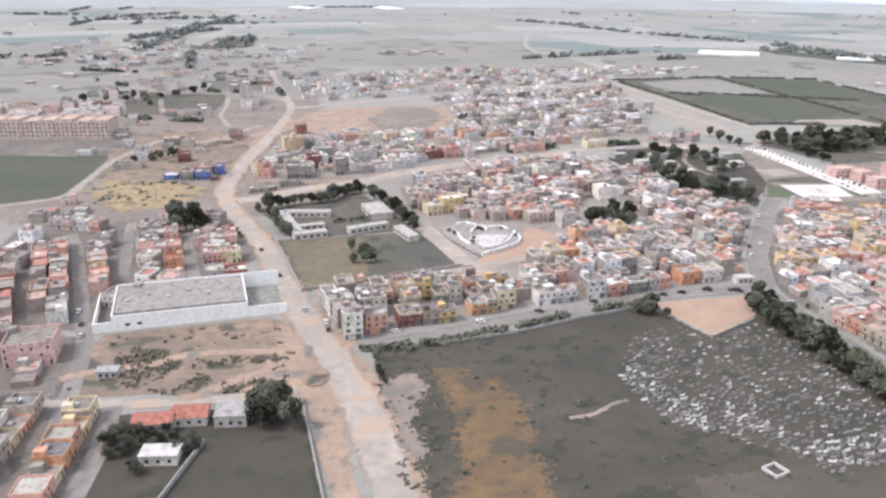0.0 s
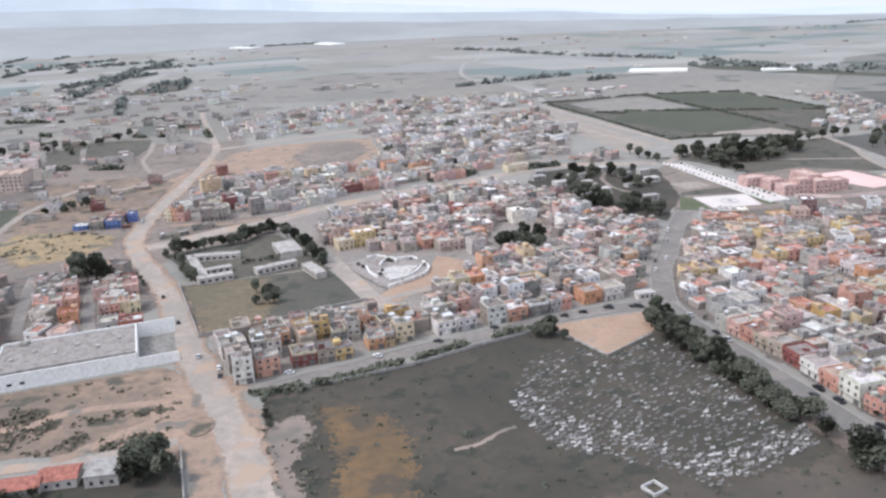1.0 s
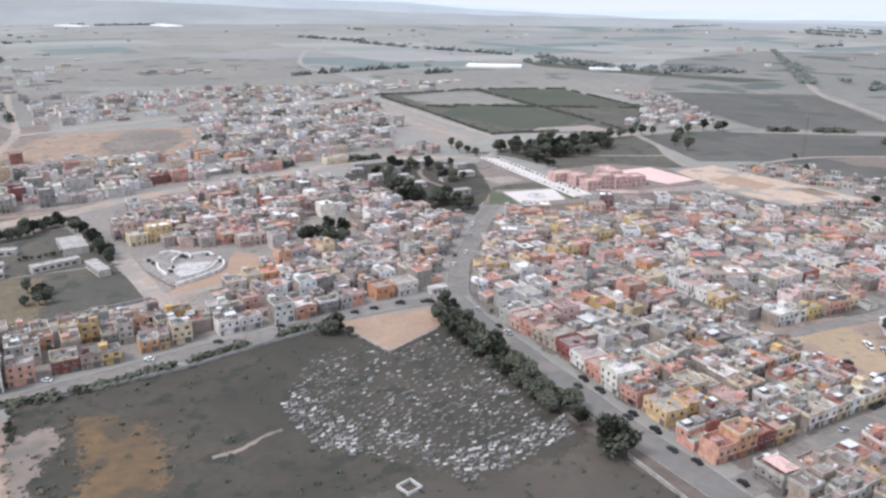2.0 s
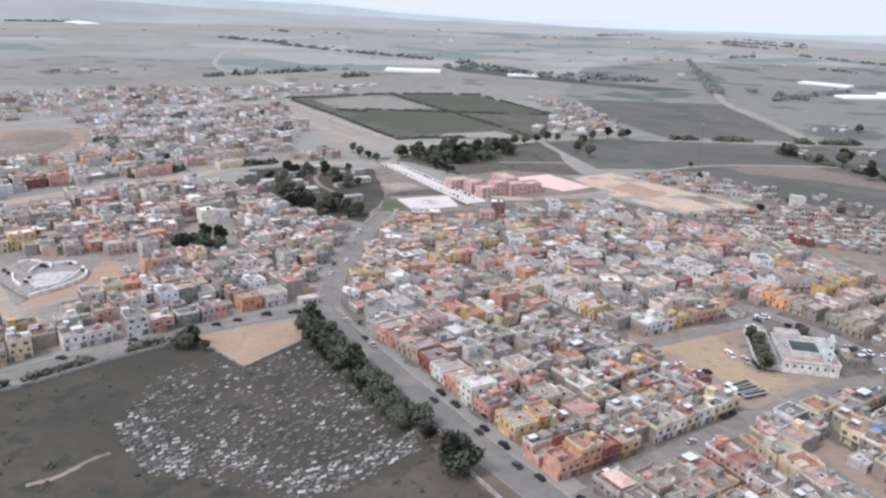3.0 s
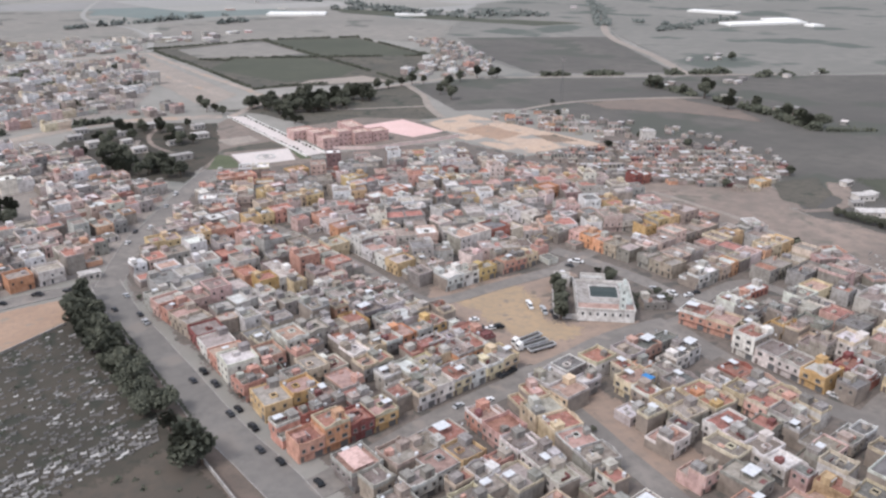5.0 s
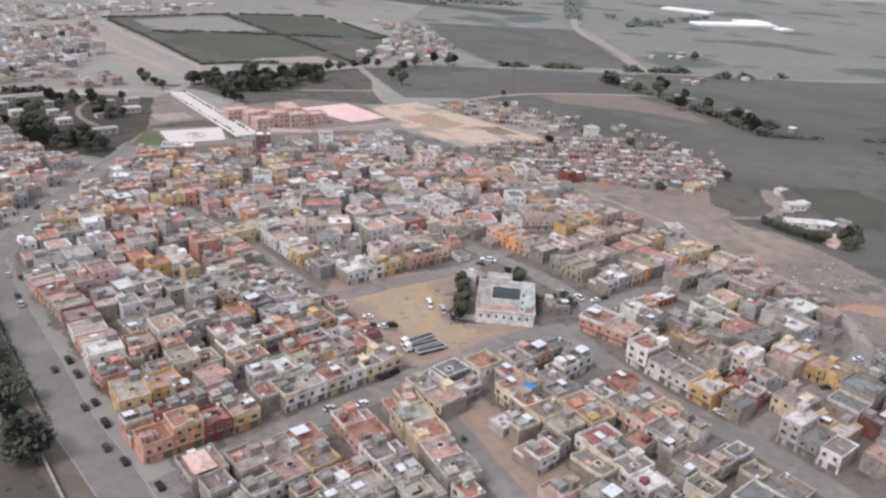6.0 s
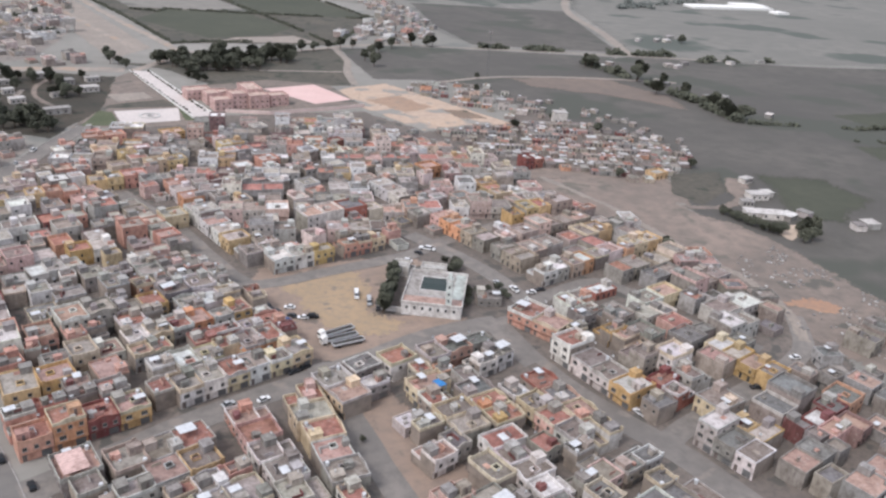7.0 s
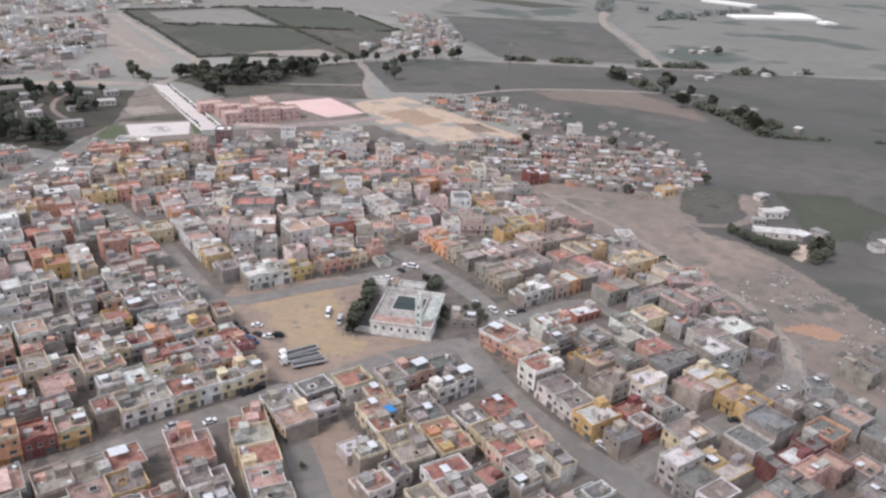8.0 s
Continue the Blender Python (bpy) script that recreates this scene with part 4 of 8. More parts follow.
terrace((362.8, 449.8), (377, 453.6), 10, "yc", "22", "pp")
terrace((336.4, 391.8), (346, 394.5), 9.5, "w", "2", "g")
terrace((269, 415.5), (275, 386), 10, "swn", "222", "sps")
terrace((372.3, 391.3), (379.9, 363.6), 10.5, "www", "222", "pgp")
terrace((324.7, 341.6), (344, 346.2), 11, "ww", "33", "ss")
terrace((344.8, 346.6), (356.8, 349.6), 11, "r", "3", "d")
terrace((410, 403.8), (421.8, 406.4), 9.5, "n", "2", "s")
terrace((429.5, 378), (432.5, 355), 10, "yyc", "222", "grp")
terrace((443.2, 354), (452.2, 356.6), 9, "w", "2", "p")
terrace((457, 208.2), (483, 213), 11, "ll", "22", "gw")
terrace((223, 333.5), (241, 337.5), 9.5, "ow", "22", "rp")
terrace((244.6, 347), (255, 349.6), 10, "s", "3", "g")
terrace((263.4, 362.6), (274.4, 365.4), 10, "c", "2", "p")
terrace((219.5, 269.5), (237.5, 274.5), 10.5, "lg", "33", "sp")
terrace((209.5, 298.5), (224, 302.3), 9.5, "ww", "22", "pp")
terrace((209, 316), (228, 322), 9, "wlw", "222", "wpp")

# the south street's north side
terrace((-44.1, 312.2), (-35.6, 314), 10, "w", "4", "p")
terrace((-58.5, 350), (-48, 324), 10, "lwl", "333", "gpp")
terrace((-35.3, 318), (-25.5, 320.6), 10, "s", "3", "p")
terrace((-40, 335), (-27, 338.5), 11, "lw", "33", "wp")
terrace((-20.8, 325.6), (-10.5, 328.4), 10, "m", "2", "d")
terrace((-10, 328), (5, 332.6), 9.5, "bo", "22", "dg")
terrace((-22.5, 352), (-6.6, 356.2), 11, "oo", "33", "pg")
terrace((-5, 349), (8, 352.6), 10, "gl", "23", "dp")
terrace((12, 339), (19.5, 341), 10, "n", "2", "s")
terrace((19.8, 341.4), (24, 342.6), 9, "y", "2", "p")
terrace((24.4, 345.4), (33, 347.8), 10, "c", "3", "w")
terrace((20.5, 369.4), (31.5, 372.6), 9, "o", "2", "g")
terrace((37.5, 378), (41.5, 362.5), 9, "wl", "22", "pg")
terrace((44.5, 350.8), (63.5, 357.6), 9.5, "ww", "22", "pp")
terrace((69.3, 359.3), (79.1, 362.3), 10, "w", "3", "g")
terrace((79.4, 361.6), (89.5, 364.8), 10, "s", "2", "w")
terrace((91, 366.6), (100.5, 369.6), 9.5, "g", "2", "g")
terrace((102, 370.6), (113.5, 374.4), 10, "ls", "22", "pg")
terrace((120.8, 378.5), (131, 381.8), 10, "n", "2", "g")
terrace((132.8, 382), (143.8, 385.4), 10, "w", "2", "p")
terrace((57.5, 410.5), (74.5, 415.5), 11, "cn", "22", "gr")
terrace((75.1, 412.6), (82.6, 414.8), 9, "w", "2", "p")
terrace((85.6, 400.8), (96, 403.8), 9, "w", "2", "g")
terrace((96.5, 404.3), (106.4, 407.4), 9.5, "y", "2", "p")

# the western rows and the bright houses by the main road
terrace((-130, 402.5), (-110.5, 408.5), 11, "pscc", "2222", "ppsp")
terrace((-142, 428.5), (-119, 435), 11, "pbp", "222", "gps")
terrace((-121.5, 377), (-112.5, 379.8), 10, "l", "2", "p")
terrace((-111.4, 377), (-100.6, 380.2), 9, "r", "2", "w")
terrace((-147, 392.5), (-137.6, 395.4), 10, "n", "2", "r")
terrace((-167.5, 411.5), (-146, 417.5), 11, "pps", "222", "rps")
terrace((-175.5, 435.5), (-155, 441), 11, "bgp", "222", "gpg")
terrace((-169, 327), (-216.6, 435), 8, "wgrpsgcspg", "2232222322", "pgdrsgpssg")
terrace((-227, 417), (-191, 338), 7, "spmgpsb", "2222122", "gsrgpgs")
terrace((-193, 408), (-172.5, 361), 8.5, "psosp", "22222", "ppgss")
terrace((-176, 284), (-157.5, 289), 18, "p", "3", "g")
terrace((-184, 306), (-224, 390), 9.5, "gsbmgrb", "2122212", "gpgrgsg")
terrace((-310, 664.5), (-288, 671), 7, "wl", "11", "wp")
terrace((-262, 620), (-239.5, 621), 8, "gb", "11", "dd")
terrace((-119, 196), (-125, 252), 9, "scnsyc", "212212")
terrace((-141, 198), (-146, 254), 9, "lwlcsb", "122112")
terrace((-158, 254), (-153, 198), 5, "gwblc", "12121")
terrace((-211.2, 586.5), (-201, 587.2), 8, "u", "1", "w")
terrace((-198.4, 584.6), (-188.2, 585.2), 10, "g", "2", "s")
terrace((-187.6, 586.4), (-176, 587.4), 10, "u", "2", "s")
terrace((-175.4, 584.5), (-169.6, 585), 5, "m", "1", "r")
terrace((-176.4, 603), (-169.8, 604), 9, "u", "2", "w")
terrace((-190, 598.4), (-177.4, 599.6), 9, "r", "2", "s")
terrace((-218, 643), (-207.5, 645.5), 10, "m", "2", "g")
terrace((-140.8, 764), (-131.4, 768), 9, "r", "3", "g")
terrace((-148, 600), (-132, 595.4), 10, "cns", "332", "sps")
terrace((-148, 618), (-133, 622), 10, "nw", "22", "pp")
terrace((-119.2, 592), (-100.2, 594.6), 13, "gg", "33", "pg")
terrace((-126, 625), (-110.4, 630.6), 10, "bc", "22", "gp")
terrace((-108, 624.5), (-98, 628), 10, "m", "3", "p")
terrace((-97.6, 628.4), (-92.6, 630.2), 10, "w", "3", "w")
terrace((-138, 684), (-122.6, 689.6), 12, "yy", "44", "pp")
terrace((-83.4, 603), (-73.3, 606.6), 11, "g", "4", "p")
terrace((-104, 657.6), (-92.7, 661.4), 10, "g", "3", "p")
terrace((-97, 679), (-86, 683), 9, "pw", "33", "pw")
terrace((-74.2, 647.2), (-54.8, 653.6), 11, "ll", "33", "gp")
terrace((-86, 640), (-76, 643.4), 9, "w", "2", "w")
terrace((-54.2, 656.4), (-27, 667.6), 11, "bpl", "222", "ggp")
terrace((-52, 722), (-42, 726), 9, "y", "3", "p")
terrace((-90, 728), (-56, 740), 9, "scw", "222", "rpw")
terrace((-36, 740), (-6, 752), 9, "wls", "222", "wpp")
terrace((-41, 624), (-26.4, 630.6), 8, "ll", "22", "wg")
terrace((-14.4, 661), (-0.4, 666.4), 10, "mm", "22", "gr")
terrace((1.6, 665), (14, 670), 10, "ss", "33", "sr")
terrace((17.5, 752.4), (31.2, 758.4), 9, "n", "2", "s")
terrace((43.9, 739.6), (63.2, 748), 9, "nn", "22", "sr")
terrace((62.3, 686), (90.6, 698), 9, "pps", "222", "srg")
terrace((129.7, 710), (149.3, 718), 9, "cc", "22", "pp")
terrace((103, 726), (119.4, 732), 8, "ps", "22", "pp")
terrace((33.1, 590.1), (50.8, 597.3), 10, "sr", "22", "gs")
terrace((84.5, 569), (102, 575.6), 10, "ss", "22", "pp")
terrace((102.6, 575.8), (110, 578.8), 10, "w", "3", "w")
terrace((69.6, 572), (79, 575.6), 10, "r", "2", "w")
terrace((-10.5, 496.8), (-0.4, 501), 10, "c", "2", "p")
terrace((0.1, 502.2), (13.4, 507.8), 11, "y", "3", "w")
terrace((13.8, 508), (26.4, 513.2), 10, "m", "2", "g")
terrace((66.7, 498), (86.3, 505.6), 10, "sn", "22", "ps")
terrace((43.4, 490.4), (59.7, 496.6), 10, "ss", "22", "pr")
terrace((-138, 548), (-120, 559), 5, "gbg", "111", "ddp")
terrace((-120, 566), (-104, 574), 4.5, "gb", "11", "dd")


def fill(poly, angle, keep=1.0, storeys=(2, 2, 2, 2, 2, 2, 3, 1), width=(7.0, 10.0), depth=(9.0, 11.0), lane=5.5, run=58, cross=6, seed=1, pick=PICK, tin=0.0):
    """Fills a quarter with back-to-back rows along one direction, with lanes between, where nothing stands yet."""
    r = random.Random(seed)
    u, v = (math.cos(angle), math.sin(angle)), (-math.sin(angle), math.cos(angle))
    ps = [x * u[0] + y * u[1] for x, y in poly]
    qs = [x * v[0] + y * v[1] for x, y in poly]
    q = min(qs)
    while q < max(qs):
        d1, d2 = r.uniform(*depth), r.uniform(*depth)
        for base, dd, flip in ((q, d1, False), (q + d1 + d2, d2, True)):
            p = min(ps) + r.uniform(0, 12)
            left = run * r.uniform(0.7, 1.2)
            while p < max(ps):
                w = r.uniform(*width)
                if left < w:
                    p += cross
                    left = run * r.uniform(0.7, 1.2)
                mid = p + w / 2
                a = angle + (math.pi if flip else 0) + r.uniform(-0.015, 0.015)
                set_back = r.uniform(0, 0.5)
                bb = base - set_back if flip else base + set_back
                x, y = mid * u[0] + bb * v[0], mid * u[1] + bb * v[1]
                p += w + (r.uniform(1, 6) if r.random() < 0.05 else 0)
                left -= w
                if r.random() > keep or (x > 240 and y > 537 - (x - 240) * 0.03 and x < 420):
                    continue
                c = corners(x, y, a, w, dd)
                if not all(inside(cx, cy, poly) for cx, cy in c):
                    continue
                mx, my = sum(t[0] for t in c) / 4, sum(t[1] for t in c) / 4
                pts = c + [(mx, my)]
                if any(inside(cx, cy, z) for z in CLEAR for cx, cy in pts):
                    continue
                if any(off_line(cx, cy, line) < hw + 0.8 for line, hw in ROADS for cx, cy in pts):
                    continue
                if not free(x, y, a, w, dd):
                    continue
                tone = r.choice(pick)
                # Southeast walls greyed and roofs darkened: bare concrete plus that quarter's dimness in colour.
                if tone in "nyorsmwcpl" and x > 320 and y < 260 and r.random() < (0.85 if x > 395 and y < 215 else 0.5):
                    tone = r.choice("gggbgb")
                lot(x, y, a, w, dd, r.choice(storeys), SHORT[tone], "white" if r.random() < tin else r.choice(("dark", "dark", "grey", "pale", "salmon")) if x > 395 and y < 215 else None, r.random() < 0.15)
        q += d1 + d2 + lane


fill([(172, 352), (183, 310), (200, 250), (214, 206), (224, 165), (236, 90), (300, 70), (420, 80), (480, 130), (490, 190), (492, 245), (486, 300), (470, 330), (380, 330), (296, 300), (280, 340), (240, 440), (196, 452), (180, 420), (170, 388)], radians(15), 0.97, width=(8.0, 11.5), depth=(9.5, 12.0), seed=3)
fill([(240, 440), (260, 392), (296, 312), (380, 330), (470, 330), (474, 350), (468, 380), (480, 400), (470, 440), (420, 500), (420, 555), (322, 560), (300, 545), (250, 540), (222, 512), (196, 452)], radians(-12), 0.97, width=(8.0, 11.5), depth=(9.5, 12.0), seed=4)
fill([(470, 440), (482, 399), (502, 397), (541, 360), (566, 373), (606, 392), (606, 440), (575, 500), (520, 505), (450, 498)], radians(-20), 0.92, (1,), (4.5, 8), (5, 8), 2.8, seed=5, pick="ggggbbbbbnlms", tin=0.2)
fill([(497, 640), (470, 632), (524, 510), (575, 505), (575, 560), (556, 650)], radians(-30), 0.55, (1, 1, 1), (5, 9), (5, 8), 4, seed=6, pick="ggggbbbbnlm", tin=0.22)
fill(OLDTOWN, radians(18), 0.96, (2, 2, 3), (7, 10), seed=7, pick="ggglllbbbsssspppnnccwwwry")
fill([(-66, 366), (-48, 319), (6, 338), (-2, 388)], radians(16), 1.0, (2, 3), seed=8)
# Northern picks lean to pale paint, standing in for haze.
fill(NORTHTOWN, radians(25), 0.84, (1, 1, 2, 2), (8, 12), (9, 12), 8, seed=9, pick="ggllllwwwbbbccwsp")
fill(FARNORTH, radians(25), 0.55, (1, 1, 2), (9, 14), (9, 13), 10, seed=10, pick="lllwwbbccwwsp")
fill([(-240, 335), (-150, 318), (-100, 420), (-140, 500), (-260, 470)], radians(-10), 0.9, (2, 2), seed=12, pick="gggllbbbsssppcrw")
fill([(-480, 790), (-360, 796), (-338, 872), (-410, 912), (-520, 922)], radians(6), 0.95, (2, 3, 3), (12, 18), (10, 13), 9, seed=31, pick="ppcpwsbc")
fill([(-300, 640), (-190, 650), (-180, 900), (-420, 1000), (-480, 860), (-330, 840)], radians(10), 0.3, (1, 2), (8, 14), (8, 12), 12, seed=13, pick="ggbblwspr")
fill([(-480, 860), (-180, 900), (-180, 1250), (-420, 1250)], radians(12), 0.3, (1, 2), (9, 14), (8, 12), 14, seed=14, pick="gglbbbcgp")
fill([(486, 868), (520, 815), (575, 800), (640, 900), (668, 1044), (665, 1150), (608, 1160), (602, 1032), (520, 890)], radians(40), 0.6, (1, 1, 2), (7, 11), (7, 10), 6, seed=15, pick="ggllbbwws", tin=0.25)
fill([(150, 700), (200, 720), (262, 690), (272, 706), (236, 780), (200, 765)], radians(20), 0.8, (1, 2), seed=16)

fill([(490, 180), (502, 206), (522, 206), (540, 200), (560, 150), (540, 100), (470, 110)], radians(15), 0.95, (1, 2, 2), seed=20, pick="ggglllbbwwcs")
fill([(478, 128), (486, 182), (494, 210), (499, 236), (496, 262), (494, 300), (486, 330), (470, 330), (470, 130)], radians(75), 0.95, (1, 2, 2), (6, 9), (7, 9), 2, 200, 0, 38, "ggglllbbwwwcsp")
fill([(-300, 430), (-232, 392), (-202, 334), (-186, 288), (-270, 300)], radians(-14), 0.9, (1, 2), seed=17, pick="gggllbbbsssppcrw")
fill([(-152, 300), (-146, 262), (-240, 262), (-240, 330), (-200, 340)], radians(-75), 0.95, (1, 2, 2), (7, 10), (8, 10), 4, seed=22, pick="gllbbbssppccrwn")
fill([(-160, 200), (-240, 200), (-240, 262), (-164, 262)], radians(-85), 0.9, (1, 2, 2), (7, 10), (8, 10), 5, seed=23, pick="gllbbbssppccrwn")
fill([(545, 380), (560, 366), (640, 420), (640, 470), (590, 560), (560, 570)], radians(30), 0.16, (1,), (3.5, 6), (3.5, 6), 4, seed=24, pick="gglbw", tin=0.5)
fill([(-275, 535), (-262, 440), (-232, 470), (-225, 500), (-250, 530)], radians(8), 0.4, (1, 1, 2), seed=18, pick="ggbbbsp")
fill([(-700, 1300), (-180, 1250), (-260, 1700), (-800, 1800)], radians(12), 0.14, (1, 2), (10, 18), (9, 14), 16, seed=19, pick="gllbcwwp")
# the gaps inside the blocks, with smaller houses
SOUTHEAST = [(176, 345), (183, 310), (200, 250), (214, 206), (224, 165), (236, 90), (300, 70), (420, 80), (480, 130), (490, 190), (492, 245), (486, 300), (472, 345), (468, 385), (470, 440), (420, 500), (330, 520), (250, 505), (222, 500), (196, 452), (180, 420), (170, 388)]
for _s, _a, _w, _d in ((31, 14, (7, 10), (8, 10)), (32, 16, (6, 8), (6, 8.5)), (33, 100, (5, 8), (5, 8))):
    fill(SOUTHEAST, radians(_a), 0.85, (1, 2, 2, 2), _w, _d, 1.5, 200, 0, _s)
fill(OLDTOWN, radians(20), 0.9, (1, 2, 2), (6, 9), (7, 9), 1.5, 200, 0, 35, "gggllbbbbsssspppnncwr")
fill(OLDTOWN, radians(108), 0.9, (1, 2), (5, 7), (5, 8), 1.5, 200, 0, 36, "gggllbbbbsssspppnncwr")
fill([(470, 440), (482, 399), (502, 397), (541, 360), (566, 373), (606, 392), (606, 440), (575, 500), (520, 505), (450, 498)], radians(60), 0.7, (1, 1), (4, 7), (4, 7), 2, 200, 0, 37, "gggggbbbbllm", 0.4)

# ---- house meshes, shared by alike houses ----
WIN = Solid()
WIN.box(-0.62, -0.05, 0, 0.62, 0.04, 1.3, 0, bottom=True)
WIN.box(-0.48, -0.08, 0.12, -0.03, -0.04, 1.18, 1)
WIN.box(0.03, -0.08, 0.12, 0.48, -0.04, 1.18, 1)
WIN.box(-0.72, -0.16, -0.1, 0.72, 0.02, 0.0, 2, bottom=True)
WINDOW = WIN.mesh("window", [FRAME, GLASS, CONCRETE])
_f, _p = Solid(), Solid()
_f.box(-0.62, -0.05, 0, 0.62, 0.04, 1.3, 0, bottom=True)
_p.box(-0.225, -0.03, 0, 0.225, 0.01, 1.06, 0, bottom=True)
_s = Solid()
_s.box(-0.72, -0.16, -0.1, 0.72, 0.02, 0.0, 0, bottom=True)
BARE_WINDOW, PANE, SILL = _f.mesh("window", [FRAME]), _p.mesh("pane", [GLASS]), _s.mesh("sill", [CONCRETE])
WIN2 = Solid()
WIN2.box(-0.95, -0.05, 0, 0.95, 0.04, 1.35, 0, bottom=True)
for i in range(3):
    WIN2.box(-0.85 + i * 0.6, -0.08, 0.1, -0.35 + i * 0.6, -0.04, 1.25, 1)
WIN2.box(-1.05, -0.3, -0.12, 1.05, 0.02, 0.0, 2, bottom=True)
WIDE_WINDOW = WIN2.mesh("wide_window", [FRAME, GLASS, CONCRETE])
DR = Solid()
DR.box(-0.6, -0.04, 0, 0.6, 0.05, 2.2, 0)
DR.box(-0.52, -0.07, 0.05, -0.02, -0.03, 2.1, 1)
DR.box(0.02, -0.07, 0.05, 0.52, -0.03, 2.1, 1)
FRONT_DOOR = DR.mesh("front_door", [FRAME, DOOR])
GR = Solid()
_prof = [(-0.02, 0.0)] + [(y, 0.05 + i * 0.48 + z) for i in range(5) for y, z in ((-0.1, 0.03), (-0.1, 0.43), (-0.05, 0.48))] + [(-0.02, 2.5)]
GR.v = [(x, y, z) for y, z in _prof for x in (-1.35, 1.35)]
GR.f = [(2 * i, 2 * i + 1, 2 * i + 3, 2 * i + 2) for i in range(len(_prof) - 1)]
GR.m = [0] * len(GR.f)
SHUTTER = GR.mesh("roller_shutter", [STEEL])
TK = Solid()
for i in range(8):
    a0, a1 = math.pi * i / 4, math.pi * (i + 1) / 4
    TK.face([(0.6 * math.cos(a0), 0.6 * math.sin(a0), 0), (0.6 * math.cos(a1), 0.6 * math.sin(a1), 0), (0.6 * math.cos(a1), 0.6 * math.sin(a1), 1.3), (0.6 * math.cos(a0), 0.6 * math.sin(a0), 1.3)])
TK.face([(0.6 * math.cos(math.pi * i / 4), 0.6 * math.sin(math.pi * i / 4), 1.3) for i in range(8)])
TANK = TK.mesh("water_tank", [SHEET])
DS = Solid()
DS.box(-0.05, -0.05, 0, 0.05, 0.05, 0.9, 1)
for i in range(8):
    a0, a1 = math.pi * i / 4, math.pi * (i + 1) / 4
    DS.face([(0, 0.12, 1.1), (0.5 * math.cos(a0), -0.12, 1.1 + 0.5 * math.sin(a0)), (0.5 * math.cos(a1), -0.12, 1.1 + 0.5 * math.sin(a1))], 0)
DISH = DS.mesh("satellite_dish", [SHEET, STEEL])
LN = Solid()
LN.box(-1.6, -1.2, 2.05, 1.6, 1.2, 2.15, 0, bottom=True)
for sx in (-1.5, 1.4):
    for sy in (-1.1, 1.0):
        LN.box(sx, sy, 0, sx + 0.1, sy + 0.1, 2.05, 1)
CANOPY = LN.mesh("roof_canopy", [SHEET, STEEL])

RM = Solid()
RM.box(-1.7, -1.4, 0, 1.7, 1.4, 2.5, 0)
RM.ring(-1.75, -1.45, 1.75, 1.45, 2.5, 2.75, 0.15, 0)
RM.box(-0.4, -1.46, 0.05, 0.4, -1.38, 2.0, 1)
ROOM = RM.mesh("roof_room", [PLASTER, DOOR])
LW = Solid()
LW.ring(-1.15, -1.15, 1.15, 1.15, 0, 0.75, 0.2, 0)
# No shaft below: this shallow floor carries its shade as black colour.
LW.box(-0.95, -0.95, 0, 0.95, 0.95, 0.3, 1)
LIGHT_WELL = LW.mesh("light_well", [PLASTER, SHAFT_SHADE])
BC = Solid()
for i in range(5):
    BC.box(-2.5 + i, -2.0, 2.3 + 0.05 * i, -1.52 + i, 2.0, 2.36 + 0.05 * i, 0, bottom=True)
for sx in (-2.4, 2.3):
    for sy in (-1.9, 1.8):
        BC.box(sx, sy, 0, sx + 0.1, sy + 0.1, 2.31, 1)
BIG_CANOPY = BC.mesh("roof_canopy", [SHEET, STEEL])
CLUTTER = []


def prism(outline, z0, z1):
    s = Solid()
    n = len(outline)
    s.v = [(x, y, z) for z in (z0, z1) for x, y in outline]
    s.f = [(i, (i + 1) % n, n + (i + 1) % n, n + i) for i in range(n)] + [tuple(range(n, 2 * n))]
    s.m, s.c = [0] * (n + 1), [(1, 1, 1)] * (n + 1)
    return s


for _name, _outline, _h in (("roof_wall", [(-1.4, -0.1), (1.4, -0.1), (1.4, 0.1), (-1.2, 0.1), (-1.2, 1.6), (-1.4, 1.6)], 1.5),
                            ("roof_wall", [(-2.0, -0.1), (1.2, -0.1), (1.2, 2.0), (1.0, 2.0), (1.0, 0.1), (-2.0, 0.1)], 1.1),
                            ("roof_box", [(-0.7, -0.5), (0.7, -0.5), (0.7, 0.5), (-0.7, 0.5)], 0.8),
                            ("roof_shed", [(-1.2, -1.0), (1.2, -1.0), (1.2, 0.4), (0.4, 0.4), (0.4, 1.0), (-1.2, 1.0)], 1.9),
                            ("laundry", [(-1.3, -0.04), (1.3, -0.04), (1.3, 0.04), (-1.3, 0.04)], 1.4),
                            ("roof_rug", [(-1.1, -0.8), (1.1, -0.7), (1.0, 0.9), (-1.2, 0.8)], 0.1)):
    CLUTTER.append((_name, prism(_outline, 0.45 if _name == "laundry" else 0, _h).mesh(_name, [PLASTER])))

FLOOR, STEP = 3.0, 0.9
SHELLS = {}


def bare_sides(me):
    """A twin of a wall mesh whose party walls and back are left in bare plaster."""
    twin = me.copy()
    twin.materials.append(BARE_PLASTER)
    for f in twin.polygons:
        if abs(f.normal.x) > 0.5 or f.normal.y > 0.5:
            f.material_index = 1
    return twin


